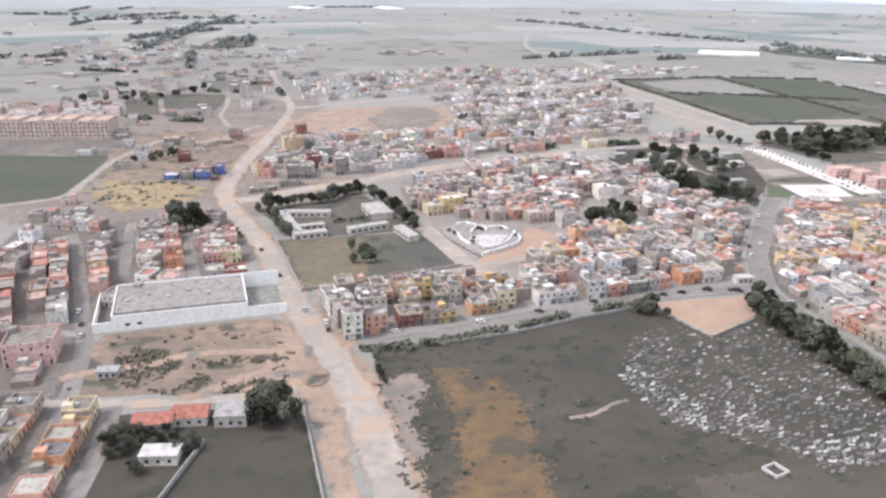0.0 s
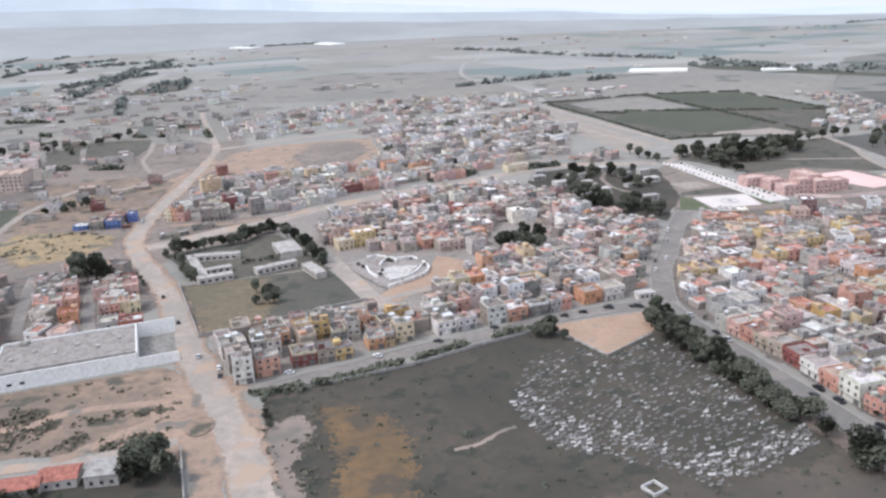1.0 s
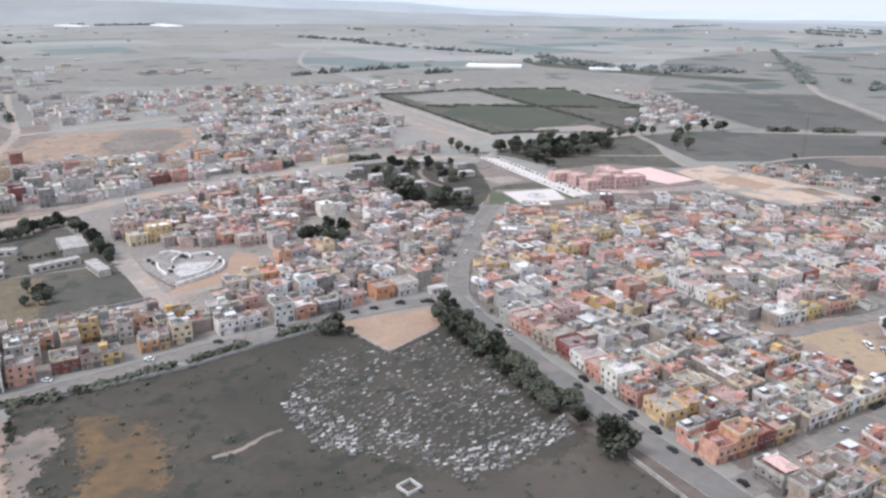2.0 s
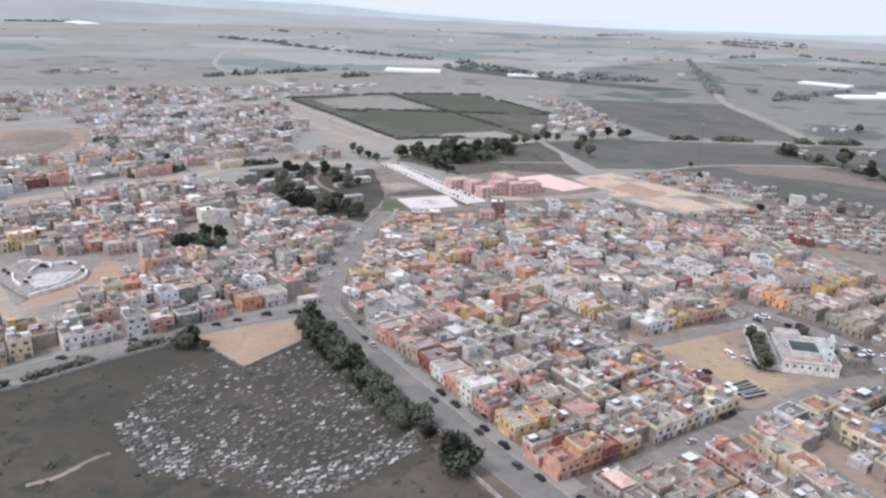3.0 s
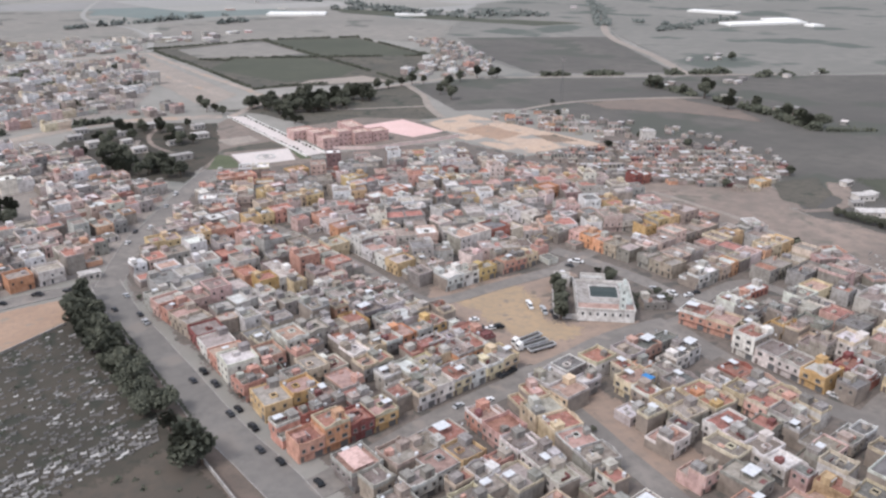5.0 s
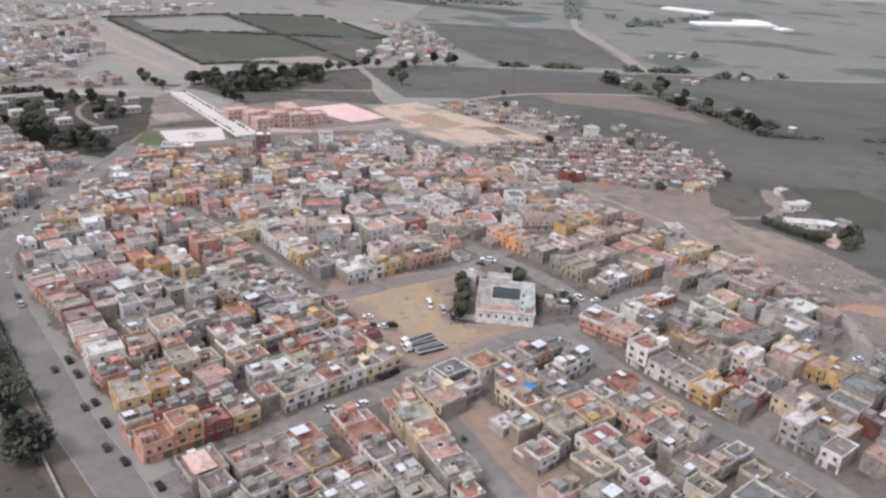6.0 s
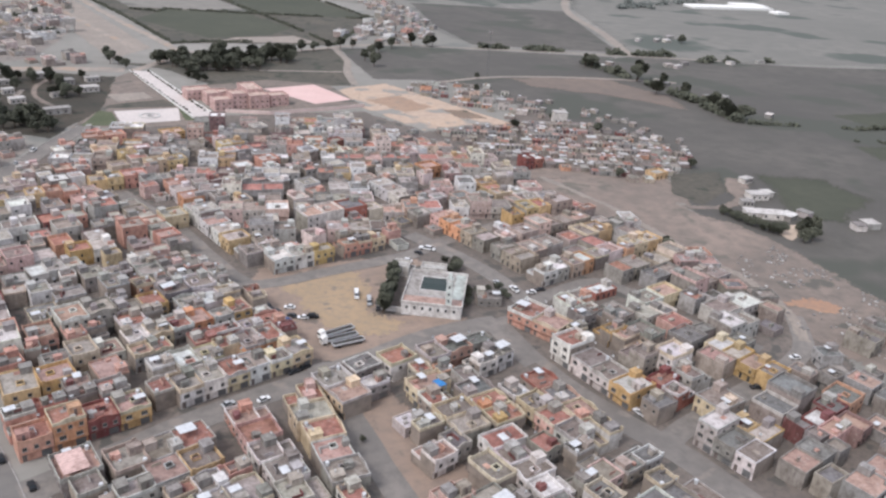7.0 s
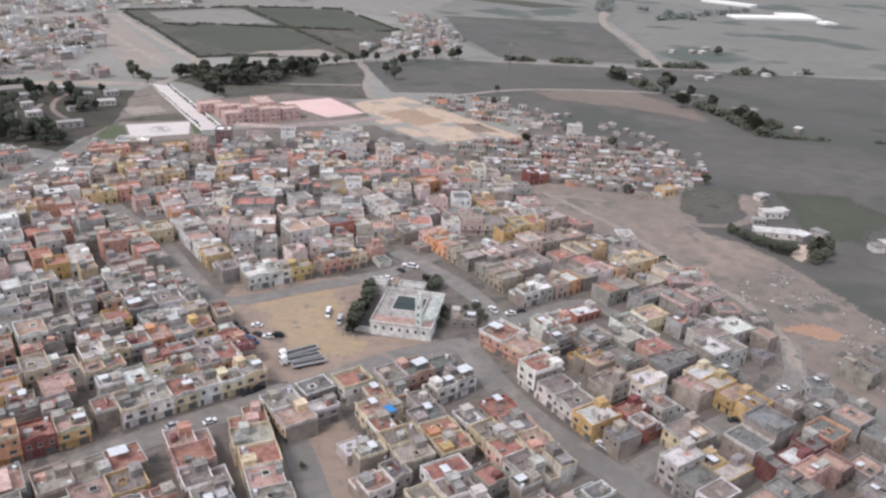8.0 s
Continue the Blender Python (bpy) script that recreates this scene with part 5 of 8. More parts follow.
def crest(s, x0, x1, y0, y1, z, rise, n=6):
    """A curved crown of a parapet, swelling from both ends to its middle."""
    top = [(x0 + (x1 - x0) * i / n, z + rise * math.sin(math.pi * i / n)) for i in range(n + 1)]
    for (xa, za), (xb, zb) in zip(top, top[1:]):
        s.face([(xa, y0, z - 0.02), (xb, y0, z - 0.02), (xb, y0, zb), (xa, y0, za)])
        s.face([(xb, y1, z - 0.02), (xa, y1, z - 0.02), (xa, y1, za), (xb, y1, zb)])
        s.face([(xa, y0, za), (xb, y0, zb), (xb, y1, zb), (xa, y1, za)])


def shell(w, d, n, style):
    """Walls, parapet, terrace and stair head of a house of that size, front on y = 0."""
    key = (w, d, n, style)
    if key in SHELLS:
        return SHELLS[key]
    ov = STEP if style != 2 else 0.0
    h = FLOOR * n
    s = Solid()
    g = FLOOR if n > 1 else h
    fd = round(d * 0.58, 1) if style == 3 else d
    s.box(-w / 2, 0, -0.4, w / 2, d, g, 0)
    if n > 1:
        s.box(-w / 2, -ov, g - 0.15, w / 2, fd, h, 0, bottom=True)
        if style == 3 and n > 2:
            s.box(-w / 2, fd, g - 0.15, w / 2, d, h - FLOOR, 0)
        s.box(-w / 2 - 0.05, -ov - 0.08, g - 0.05, w / 2 + 0.05, -ov + 0.1, g + 0.12, 0, bottom=True)
        if n > 2:
            s.box(-w / 2 - 0.03, -ov - 0.07, 2 * g - 0.05, w / 2 + 0.03, -ov + 0.1, 2 * g + 0.1, 0, bottom=True)
    wall = s.mesh("wall", [PLASTER])
    wall = (wall, bare_sides(wall))
    p = Solid()
    o = ov if n > 1 else 0
    ht = (1.0, 1.3, 0.6, 1.0)[style]
    p.ring(-w / 2, -o - 0.03, w / 2, fd, h - 0.05, h + ht, 0.24, 0)
    if style == 0:
        crest(p, -w * 0.3, w * 0.3, -o - 0.03, -o + 0.21, h + ht, 0.7)
    if style in (1, 3):
        for x in (-w / 2, w / 2 - 1.1):
            p.box(x, -o - 0.05, h + ht - 0.02, x + 1.1, -o + 0.23, h + ht + 0.45, 0)
    if style == 1:
        for x in (-w / 2, w / 2 - 0.28):
            p.box(x, fd - 1.2, h + ht - 0.02, x + 0.28, fd, h + ht + 0.4, 0)
    parapet = [p.mesh("parapet", [PLASTER])]
    if style == 3:
        p = Solid()
        p.ring(-w / 2, fd - 0.1, w / 2, d, h - FLOOR - 0.05, h - FLOOR + 1.0, 0.22, 0)
        parapet.append(p.mesh("parapet", [PLASTER]))
    t = Solid()
    t.box(-w / 2 + 0.2, -o + 0.2, h - 0.1, w / 2 - 0.2, fd - 0.2, h + 0.03, 0)
    terrace_me = [t.mesh("terrace", [PLASTER])]
    if style == 3:
        t = Solid()
        t.box(-w / 2 + 0.2, fd, h - FLOOR - 0.1, w / 2 - 0.2, d - 0.2, h - FLOOR + 0.03, 0)
        terrace_me.append(t.mesh("terrace", [PLASTER]))
    k = Solid()
    sw = min(3.0, w * 0.38)
    x0 = -w / 2 + 0.3 if style != 1 else w / 2 - 0.3 - sw
    k.box(x0, fd - 3.8, h, x0 + sw, fd - 0.25, h + 2.3, 0)
    k.box(x0 - 0.15, fd - 3.95, h + 2.3, x0 + sw + 0.15, fd - 0.2, h + 2.46, 0, bottom=True)
    head = k.mesh("stair_head", [PLASTER])
    SHELLS[key] = (wall, parapet, terrace_me, head, o, h, fd, x0, sw)
    return SHELLS[key]


NUM = {1: "single-storey", 2: "two-storey", 3: "three-storey", 4: "four-storey"}


def roof_for(r, paint):
    q = r.random()
    if q < 0.42:
        return "grey"
    if q < 0.66:
        return "pale"
    if q < 0.78:
        return "red"
    if q < 0.83:
        return "white"
    return "salmon" if q < 0.89 else "dark"


def shade(c, r, amount=0.12):
    k = 1 + r.uniform(-amount, amount)
    return tuple(min(0.85, max(0.01, v * k * (1 + r.uniform(-0.04, 0.04)))) for v in c)


def window(e, m, wide, fine):
    if wide or not fine:
        part("window", WIDE_WINDOW if wide else WINDOW, e, "", None, m)
        return
    w = part("window", BARE_WINDOW, e, "", None, m)
    for x in (-0.255, 0.255):
        part("pane", PANE, w, "dark glass pane", None, Matrix.Translation((x, -0.05, 0.12)))
    part("sill", SILL, w, "pale concrete sill")


def house(o, r, fine=False):
    w, d, n = round(o["w"] * 2) / 2 - 0.04, round(o["d"]), o["n"]
    style = r.choice((0, 0, 1, 2, 3, 3)) if n > 1 else 2
    wall, parapet, ter, head, ov, h, fd, hx, hw = shell(w, d, n, style)
    rf = o["roof"] or roof_for(r, o["paint"])
    # Southeast roofs go one step darker, the dimness there put into their colour.
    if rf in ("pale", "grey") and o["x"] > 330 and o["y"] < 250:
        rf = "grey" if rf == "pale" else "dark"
    m = Matrix.Translation((o["x"], o["y"], 0.12)) @ Matrix.Rotation(o["a"], 4, "Z")
    rn = {"grey": "grey", "pale": "pale grey", "red": "red", "white": "white", "dark": "dark", "salmon": "salmon"}[rf]
    e = thing("house", f"{o['paint']} plastered {NUM[n]} house with a flat {rn} roof terrace", "house", m, "town houses")
    paint = shade((VIVID if o["kept"] else PAINT)[o["paint"]], r)
    part("wall", wall[r.random() < (0.45 if o["kept"] else 0.6)], e, "", paint)
    rim = shade(PAINT[r.choice(("white", "cream", "pale grey"))], r) if r.random() < 0.42 else shade(paint, r, 0.06)
    for me in parapet:
        part("parapet", me, e, "", rim)
    for me in ter:
        part("terrace", me, e, f"{rn} roof terrace", shade(ROOF[rf], r))
    if r.random() < 0.62:
        part("stair_head", head, e, "", shade(PAINT[r.choice(("grey", "grey", "pale grey", "beige"))], r) if r.random() < 0.5 else paint)
    for k in range(n):
        z = FLOOR * k + 0.95
        y = -ov if k else 0.0
        if k == 0 and n > 1:
            x = -w / 2 + 1.3
            part("front_door", FRONT_DOOR, e, "", None, Matrix.Translation((x, 0, 0)))
            if w > 6.5:
                part("roller_shutter", SHUTTER, e, "", None, Matrix.Translation((w / 2 - 2.0, 0, 0)))
            continue
        cnt = max(2, int(w / 2.9))
        wide = r.random() < 0.3
        if wide:
            cnt = max(2, cnt - 1)
        for i in range(cnt):
            x = -w / 2 + w * (i + 0.5) / cnt
            window(e, Matrix.Translation((x, y, z)), wide, fine)
    if r.random() < 0.45:
        for k in range(1, n):
            if k == n - 1 and fd < d:
                break
            for i in range(2):
                mm = Matrix.Translation((w * (-0.25 + 0.5 * i), d, FLOOR * k + 0.95)) @ Matrix.Rotation(math.pi, 4, "Z")
                window(e, mm, False, fine)
    if o["ends"]:
        sg = r.choice((-1, 1))
        for k in range(1, n):
            for i in range(2):
                mm = Matrix.Translation((sg * w / 2, d * (0.3 + 0.4 * i), FLOOR * k + 0.95)) @ Matrix.Rotation(sg * math.pi / 2, 4, "Z")
                window(e, mm, False, fine)
    fx = -1 if hx > 0 else 1
    if r.random() < 0.35 and w > 6.5:
        part("roof_room", ROOM, e, "", shade(PAINT[r.choice(("grey", "pale grey", "beige", o["paint"]))], r), Matrix.Translation((fx * (w / 2 - 2.0), r.uniform(1.6, max(1.7, fd - 2.2)), h)))
    if r.random() < 0.3:
        part("water_tank", TANK, e, "pale water tank", None, Matrix.Translation((fx * (w / 2 - 1.2), fd - 1.3, h)))
    if r.random() < 0.55:
        part("satellite_dish", DISH, e, "pale satellite dish", None, Matrix.Translation((hx + hw / 2, fd - 1.2, h + 2.4)))
    if r.random() < 0.45 and w > 7 and fd > 7:
        part("light_well", LIGHT_WELL, e, "low kerb round a light well, its shade painted black", shade(rim, r), Matrix.Translation((fx * w * 0.12, fd * r.uniform(0.45, 0.6), h)))
    if r.random() < 0.09 and w > 8 and fd > 7:
        part("roof_canopy", BIG_CANOPY, e, "large white sheet-metal roof canopy", None, Matrix.Translation((fx * (w / 2 - 3.2), fd * 0.4, h)))
    elif r.random() < 0.16:
        part("roof_canopy", CANOPY, e, "white sheet-metal roof canopy", None, Matrix.Translation((fx * (w / 2 - 2.1), fd * 0.35, h)))
    for _ in range(r.choice((1, 1, 2, 3))):
        mm = Matrix.Translation((r.uniform(-w / 2 + 1.6, w / 2 - 1.6), r.uniform(0.8, max(1.0, fd - 2)), h)) @ Matrix.Rotation(r.choice((0, math.pi / 2)), 4, "Z")
        nm, me = r.choice(CLUTTER)
        part(nm, me, e, "", shade(PAINT[r.choice(("grey", "grey", "pale grey", "beige", "salmon", "maroon"))], r), mm)


def far_house(s, o, r, fine):
    """The same house joined into a quarter, with haze put into its paint."""
    w, d, n = o["w"] - 0.1, o["d"], o["n"]
    m = Matrix.Translation((o["x"], o["y"], 0.1)) @ Matrix.Rotation(o["a"], 4, "Z")
    # Rows beyond y 560 drop the vivid paint, greyed as by haze.
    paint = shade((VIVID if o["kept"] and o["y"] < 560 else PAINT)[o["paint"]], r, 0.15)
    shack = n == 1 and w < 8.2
    # More walls northward are greyed and lightened, and roofs lightened, to imitate haze.
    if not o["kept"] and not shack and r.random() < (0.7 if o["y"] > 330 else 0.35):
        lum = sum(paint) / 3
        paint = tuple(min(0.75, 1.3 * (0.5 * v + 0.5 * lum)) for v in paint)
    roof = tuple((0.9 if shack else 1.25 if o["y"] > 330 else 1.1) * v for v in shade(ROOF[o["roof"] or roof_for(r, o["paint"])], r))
    h = r.uniform(2.1, 2.7) if shack else FLOOR * n
    ov = STEP * 0.8 if n > 1 and r.random() < 0.6 else 0.0
    ht = 0.2 if shack else r.choice((0.5, 0.9, 1.2))
    if ov:
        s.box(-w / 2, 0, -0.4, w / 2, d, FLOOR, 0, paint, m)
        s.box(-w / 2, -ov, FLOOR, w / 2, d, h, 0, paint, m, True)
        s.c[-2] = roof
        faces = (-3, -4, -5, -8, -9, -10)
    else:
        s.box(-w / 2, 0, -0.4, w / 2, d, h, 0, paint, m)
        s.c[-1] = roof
        faces = (-2, -3, -4)
    if r.random() < (0.25 if o["kept"] else 0.55):
        raw = shade((0.3, 0.263, 0.235), r, 0.2)
        for k in faces:
            s.c[k] = raw
    s.ring(-w / 2, -ov, w / 2, d, h - 0.02, h + ht, 0.25, 0, paint, m)
    if r.random() < 0.6 and not shack:
        sw = min(3, w * 0.4)
        x0 = -w / 2 + 0.3 if r.random() < 0.5 else w / 2 - 0.3 - sw
        s.box(x0, d - 4, h, x0 + sw, d - 0.3, h + 2.4, 0, shade(PAINT[r.choice(("grey", "pale grey", o["paint"], o["paint"]))], r), m)
    if r.random() < 0.6:
        x0, y0 = r.uniform(-w / 2 + 0.3, w / 2 - 2), r.uniform(0.3, max(0.6, d - 3))
        s.box(x0, y0, h, x0 + r.uniform(0.8, 2.6), y0 + r.uniform(0.3, 2.0), h + r.uniform(0.5, 1.7), 0, shade(PAINT[r.choice(("grey", "pale grey", "beige", "salmon"))], r), m)
    if r.random() < 0.3 and not shack and w > 7:
        x0, y0 = r.uniform(-1.5, 0.2), d * r.uniform(0.3, 0.5)
        s.ring(x0, y0, x0 + 2.2, y0 + 2.2, h, h + 0.7, 0.2, 0, paint, m)
        # Black floor in place of a deep, shaded light well.
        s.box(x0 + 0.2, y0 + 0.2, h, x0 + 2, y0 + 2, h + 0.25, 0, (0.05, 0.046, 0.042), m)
    if r.random() < 0.2:
        x0, y0 = r.uniform(-w / 2 + 0.5, max(-w / 2 + 0.6, w / 2 - 3)), r.uniform(0.5, max(0.6, d - 4))
        s.box(x0, y0, h + 1.6, x0 + r.uniform(1.5, 2.6), y0 + r.uniform(1.5, 2.6), h + 1.7, 2, (1, 1, 1), m, True)
    if fine:
        for k in range(n):
            y = -ov if k else 0.0
            cnt = max(2, int(w / 3.0))
            for i in range(cnt):
                if r.random() < 0.35:
                    continue
                x = -w / 2 + w * (i + 0.5) / cnt + r.uniform(-0.3, 0.3)
                z = FLOOR * k + (1.05 if k else 0.2)
                s.box(x - 0.45, y - 0.06, z, x + 0.45, y + 0.02, z + (1.1 if k else 2.1), 1, (1, 1, 1), m)


def build_houses():
    order = sorted(range(len(LOTS)), key=lambda i: math.hypot(LOTS[i]["x"] - 300, (LOTS[i]["y"] - 205) * 1.0))
    special = [i for i in order if LOTS[i]["y"] < 372 and LOTS[i]["x"] < 160 and LOTS[i]["x"] > -70 and LOTS[i]["y"] > 310]
    near = special[:40]
    near += [i for i in order if i not in near][:300 - len(near)]
    r = random.Random(21)
    for k, i in enumerate(near):
        house(LOTS[i], r, k < 95)
    chosen = set(near)
    s = Solid()
    for i in order:
        if i not in chosen:
            o = LOTS[i]
            far_house(s, o, r, o["y"] < 620)
    tagged(new("town_houses", s.mesh("town_houses", [PLASTER_FAR, GLASS, SHEET], True)), "dense quarter of flat-roofed painted houses", "houses", "", "stuff")


build_houses()


# ---- trees ----
def tree_meshes(seed, height, spread, leaves):
    r = random.Random(seed)
    s = Solid()

    def limb(p, q, r0, r1):
        p, q = Vector(p), Vector(q)
        d = (q - p).normalized()
        a = d.orthogonal().normalized()
        b = d.cross(a)
        n = 6
        for i in range(n):
            t0, t1 = 2 * math.pi * i / n, 2 * math.pi * (i + 1) / n
            s.face([tuple(p + (a * math.cos(t0) + b * math.sin(t0)) * r0), tuple(p + (a * math.cos(t1) + b * math.sin(t1)) * r0),
                    tuple(q + (a * math.cos(t1) + b * math.sin(t1)) * r1), tuple(q + (a * math.cos(t0) + b * math.sin(t0)) * r1)])

    fork = height * 0.32
    limb((0, 0, -0.3), (0.1, 0, fork), height * 0.035, height * 0.024)
    clumps = []
    for i in range(9):
        t = 2 * math.pi * (i + r.random() * 0.7) / 9
        k = r.uniform(0.35, 1.0)
        q = (math.cos(t) * spread * 0.62 * k, math.sin(t) * spread * 0.62 * k, height * r.uniform(0.45, 0.86))
        limb((0.1, 0, fork * r.uniform(0.8, 1.0)), q, height * 0.014, height * 0.005)
        clumps.append((q, spread * r.uniform(0.3, 0.46)))
    clumps.append(((0, 0, height * 0.82), spread * 0.42))
    trunk = s.mesh("trunk", [BARK])
    c = Solid()
    for i in range(leaves):
        (x, y, z), rad = r.choice(clumps)
        v = Vector((r.gauss(0, 1), r.gauss(0, 1), r.gauss(0, 0.8))).normalized() * rad * r.uniform(0.55, 1.05)
        p = Vector((x, y, z)) + v
        sz = r.uniform(0.3, 0.62) * height / 9
        e1 = Vector((r.gauss(0, 1), r.gauss(0, 1), r.gauss(0, 0.6))).normalized() * sz
        e2 = e1.orthogonal().normalized() * sz * r.uniform(0.6, 1)
        c.face([tuple(p - e1 - e2), tuple(p + e1 - e2 * 0.6), tuple(p + e1 * 0.8 + e2), tuple(p - e1 * 0.7 + e2)])
    return trunk, c.mesh("crown", [LEAF])


KINDS = [tree_meshes(31, 9, 4.6, 1300), tree_meshes(32, 8, 5.2, 1400), tree_meshes(33, 11, 4.0, 1200), tree_meshes(34, 5.5, 3.4, 700)]
tr = random.Random(41)
FAR_TREES = []


def tree(x, y, size=1.0, kind=None, label="dark green broad-leaved tree with a rounded crown", group="trees"):
    k = tr.randrange(3) if kind is None else kind
    far = y > 560 or x > 650
    m = Matrix.Translation((x, y, 0.05)) @ Matrix.Rotation(tr.uniform(0, 6.28), 4, "Z") @ Matrix.Diagonal((size * tr.uniform(0.85, 1.15), size * tr.uniform(0.85, 1.15), size * tr.uniform(0.85, 1.1), 1))
    if far:
        FAR_TREES.append((k, m))
        return
    e = thing("tree", label, "tree", m, group)
    part("trunk", KINDS[k][0], e)
    part("crown", KINDS[k][1], e)


def tree_line(pts, n, size, jitter, group, kind=None, label="dark green tree in a dense row"):
    for i in range(n):
        t = (i + 0.5) / n * (len(pts) - 1)
        k = min(int(t), len(pts) - 2)
        f = t - k
        x = pts[k][0] + (pts[k + 1][0] - pts[k][0]) * f
        y = pts[k][1] + (pts[k + 1][1] - pts[k][1]) * f
        tree(x + tr.uniform(-jitter, jitter), y + tr.uniform(-jitter, jitter), size * tr.uniform(0.75, 1.2), kind, label, group)


def grove(poly, n, size, group, kind=None, label="dark green tree in a grove"):
    xs, ys = [p[0] for p in poly], [p[1] for p in poly]
    k = 0
    while k < n:
        x, y = tr.uniform(min(xs), max(xs)), tr.uniform(min(ys), max(ys))
        if inside(x, y, poly):
            tree(x, y, size * tr.uniform(0.7, 1.2), kind, label, group)
            k += 1


# the hedge of trees between cemetery and avenue
tree_line([(148, 356), (152, 328), (157, 306), (163, 284)], 52, 0.95, 4.5, "cemetery trees")
tree_line([(163, 284), (167, 266), (171, 250)], 20, 1.3, 3.5, "cemetery trees", 3)
tree(174, 241, 0.9, 1)
tree(178.5, 223, 1.8, 1, "large dark tree at the cemetery corner")
tree(181, 219, 1.4, 0, "large dark tree at the cemetery corner")
tree(175.5, 221, 1.2, 1, "large dark tree at the cemetery corner")
tree(97, 345, 1.15, 0)
tree(92, 343, 0.8, 1)
grove([(84, 350), (97, 352), (112, 326), (100, 326)], 5, 0.7, "cemetery trees")
tree_line([(-28, 296), (-24, 270)], 4, 0.5, 1.5, "north hedge", 3, "dark shrub beside the road")
grove([(90, 480), (120, 474), (116, 500), (100, 505)], 12, 1.1, "old town trees")
tree_line([(-122, 503), (-82, 529), (-58, 556)], 22, 0.95, 2.5, "school trees")
tree_line([(-52, 549), (-35, 512), (-15, 462)], 18, 0.9, 2.5, "school trees")
tree_line([(-116, 500), (-100, 466), (-92, 452)], 9, 0.75, 1.5, "school trees")
tree_line([(-70, 479), (-56, 486), (-44, 490)], 9, 0.5, 1.5, "school trees", 3)
grove([(-56, 428), (-34, 436), (-28, 412), (-48, 400)], 9, 0.75, "field trees")
tree_line([(-132, 474), (-118, 446)], 6, 0.45, 2, "roadside trees", 3)
grove([(-172, 484), (-152, 482), (-146, 461), (-162, 459)], 10, 1.35, "roadside trees")
grove([(-70, 257), (-57, 257), (-52, 240), (-66, 240)], 12, 1.15, "garden trees")
grove([(-118, 240), (-84, 238), (-82, 228), (-96, 212), (-112, 206)], 26, 0.85, "garden trees", 3)
grove([(284, 752), (300, 735), (322, 700), (398, 702), (420, 748), (360, 760)], 60, 1.35, "grove by the school")
grove([(312, 700), (318, 660), (330, 664), (326, 700)], 6, 0.9, "grove by the school")
grove([(160, 600), (176, 553), (212, 530), (222, 552), (200, 575), (176, 600)], 30, 1.15, "garden trees")
grove([(140, 650), (160, 610), (230, 600), (255, 680), (180, 700)], 24, 1.0, "garden trees")
tree_line([(303, 566), (274, 710)], 22, 0.34, 0.4, "promenade trees", 3)
tree_line([(314, 570), (287, 706)], 22, 0.34, 0.4, "promenade trees", 3)
tree_line([(270, 720), (262, 745), (256, 770)], 5, 1.1, 4, "promenade trees")
tree_line([(400, 775), (440, 786), (500, 802)], 9, 1.1, 2, "country road trees")
tree_line([(480, 700), (500, 760), (560, 815), (600, 800)], 8, 1.2, 5, "country road trees")
for _x, _y, _q in ((712, 685, 1.7), (708, 690, 1.2), (727, 627, 1.9), (722, 622, 1.5), (706, 571, 1.5), (720, 500, 1.7), (724, 481, 1.7), (716, 488, 1.4), (743, 536, 1.2), (735, 600, 1.2), (931, 812, 1.4), (725, 520, 1.3), (718, 650, 1.2), (728, 560, 1.2)):
    tree(_x, _y, _q, None, "dark tree along the field track", "farm track trees")
tree_line([(552, 316), (555, 300), (558, 286), (564, 279)], 22, 0.85, 1.8, "farmstead trees", 3, "dark bush in a thick hedge")
grove([(566, 268), (576, 265), (586, 278), (580, 286), (570, 276)], 9, 0.95, "farmstead trees")
grove([(368, 293), (377, 296), (384, 285), (378, 279)], 8, 0.75, "mosque trees", 3)
tree_line([(367, 254), (372, 266), (386, 264), (388, 254)], 8, 0.65, 1.2, "mosque trees", 3)
tree_line([(350, 291), (345, 281), (338, 267), (333, 259)], 18, 0.72, 1.0, "mosque trees", 2, "dark cypress-like tree inside the mosque wall")
tree_line([(-250, 640), (-232, 660)], 4, 0.7, 4, "western trees")
grove([(-262, 680), (-225, 690), (-228, 650), (-250, 645)], 9, 0.7, "western trees")
tree_line([(-300, 1050), (-340, 980), (-420, 930)], 10, 1.1, 8, "western trees")
for px, py in ((203, 246), (199, 252), (191, 296), (176, 340), (173, 350), (207, 237), (186, 318), (420, 232), (300, 186), (365, 172), (455, 250), (470, 215), (262, 330), (235, 320), (308, 440), (340, 390), (226, 262), (282, 268), (345, 330)):
    tree(px, py, tr.uniform(0.3, 0.5), 3, "small dark street tree", "street trees")
grove([(482, 279), (491, 284), (490, 277)], 3, 0.7, "edge trees")
tree(468, 243, 0.7, 2)
for px, py in ((517, 490), (560, 510), (520, 560), (540, 600), (500, 620), (575, 470), (565, 650), (530, 380), (590, 385)):
    tree(px, py, tr.uniform(0.5, 0.9), None, "dark tree among low sheds", "shed trees")


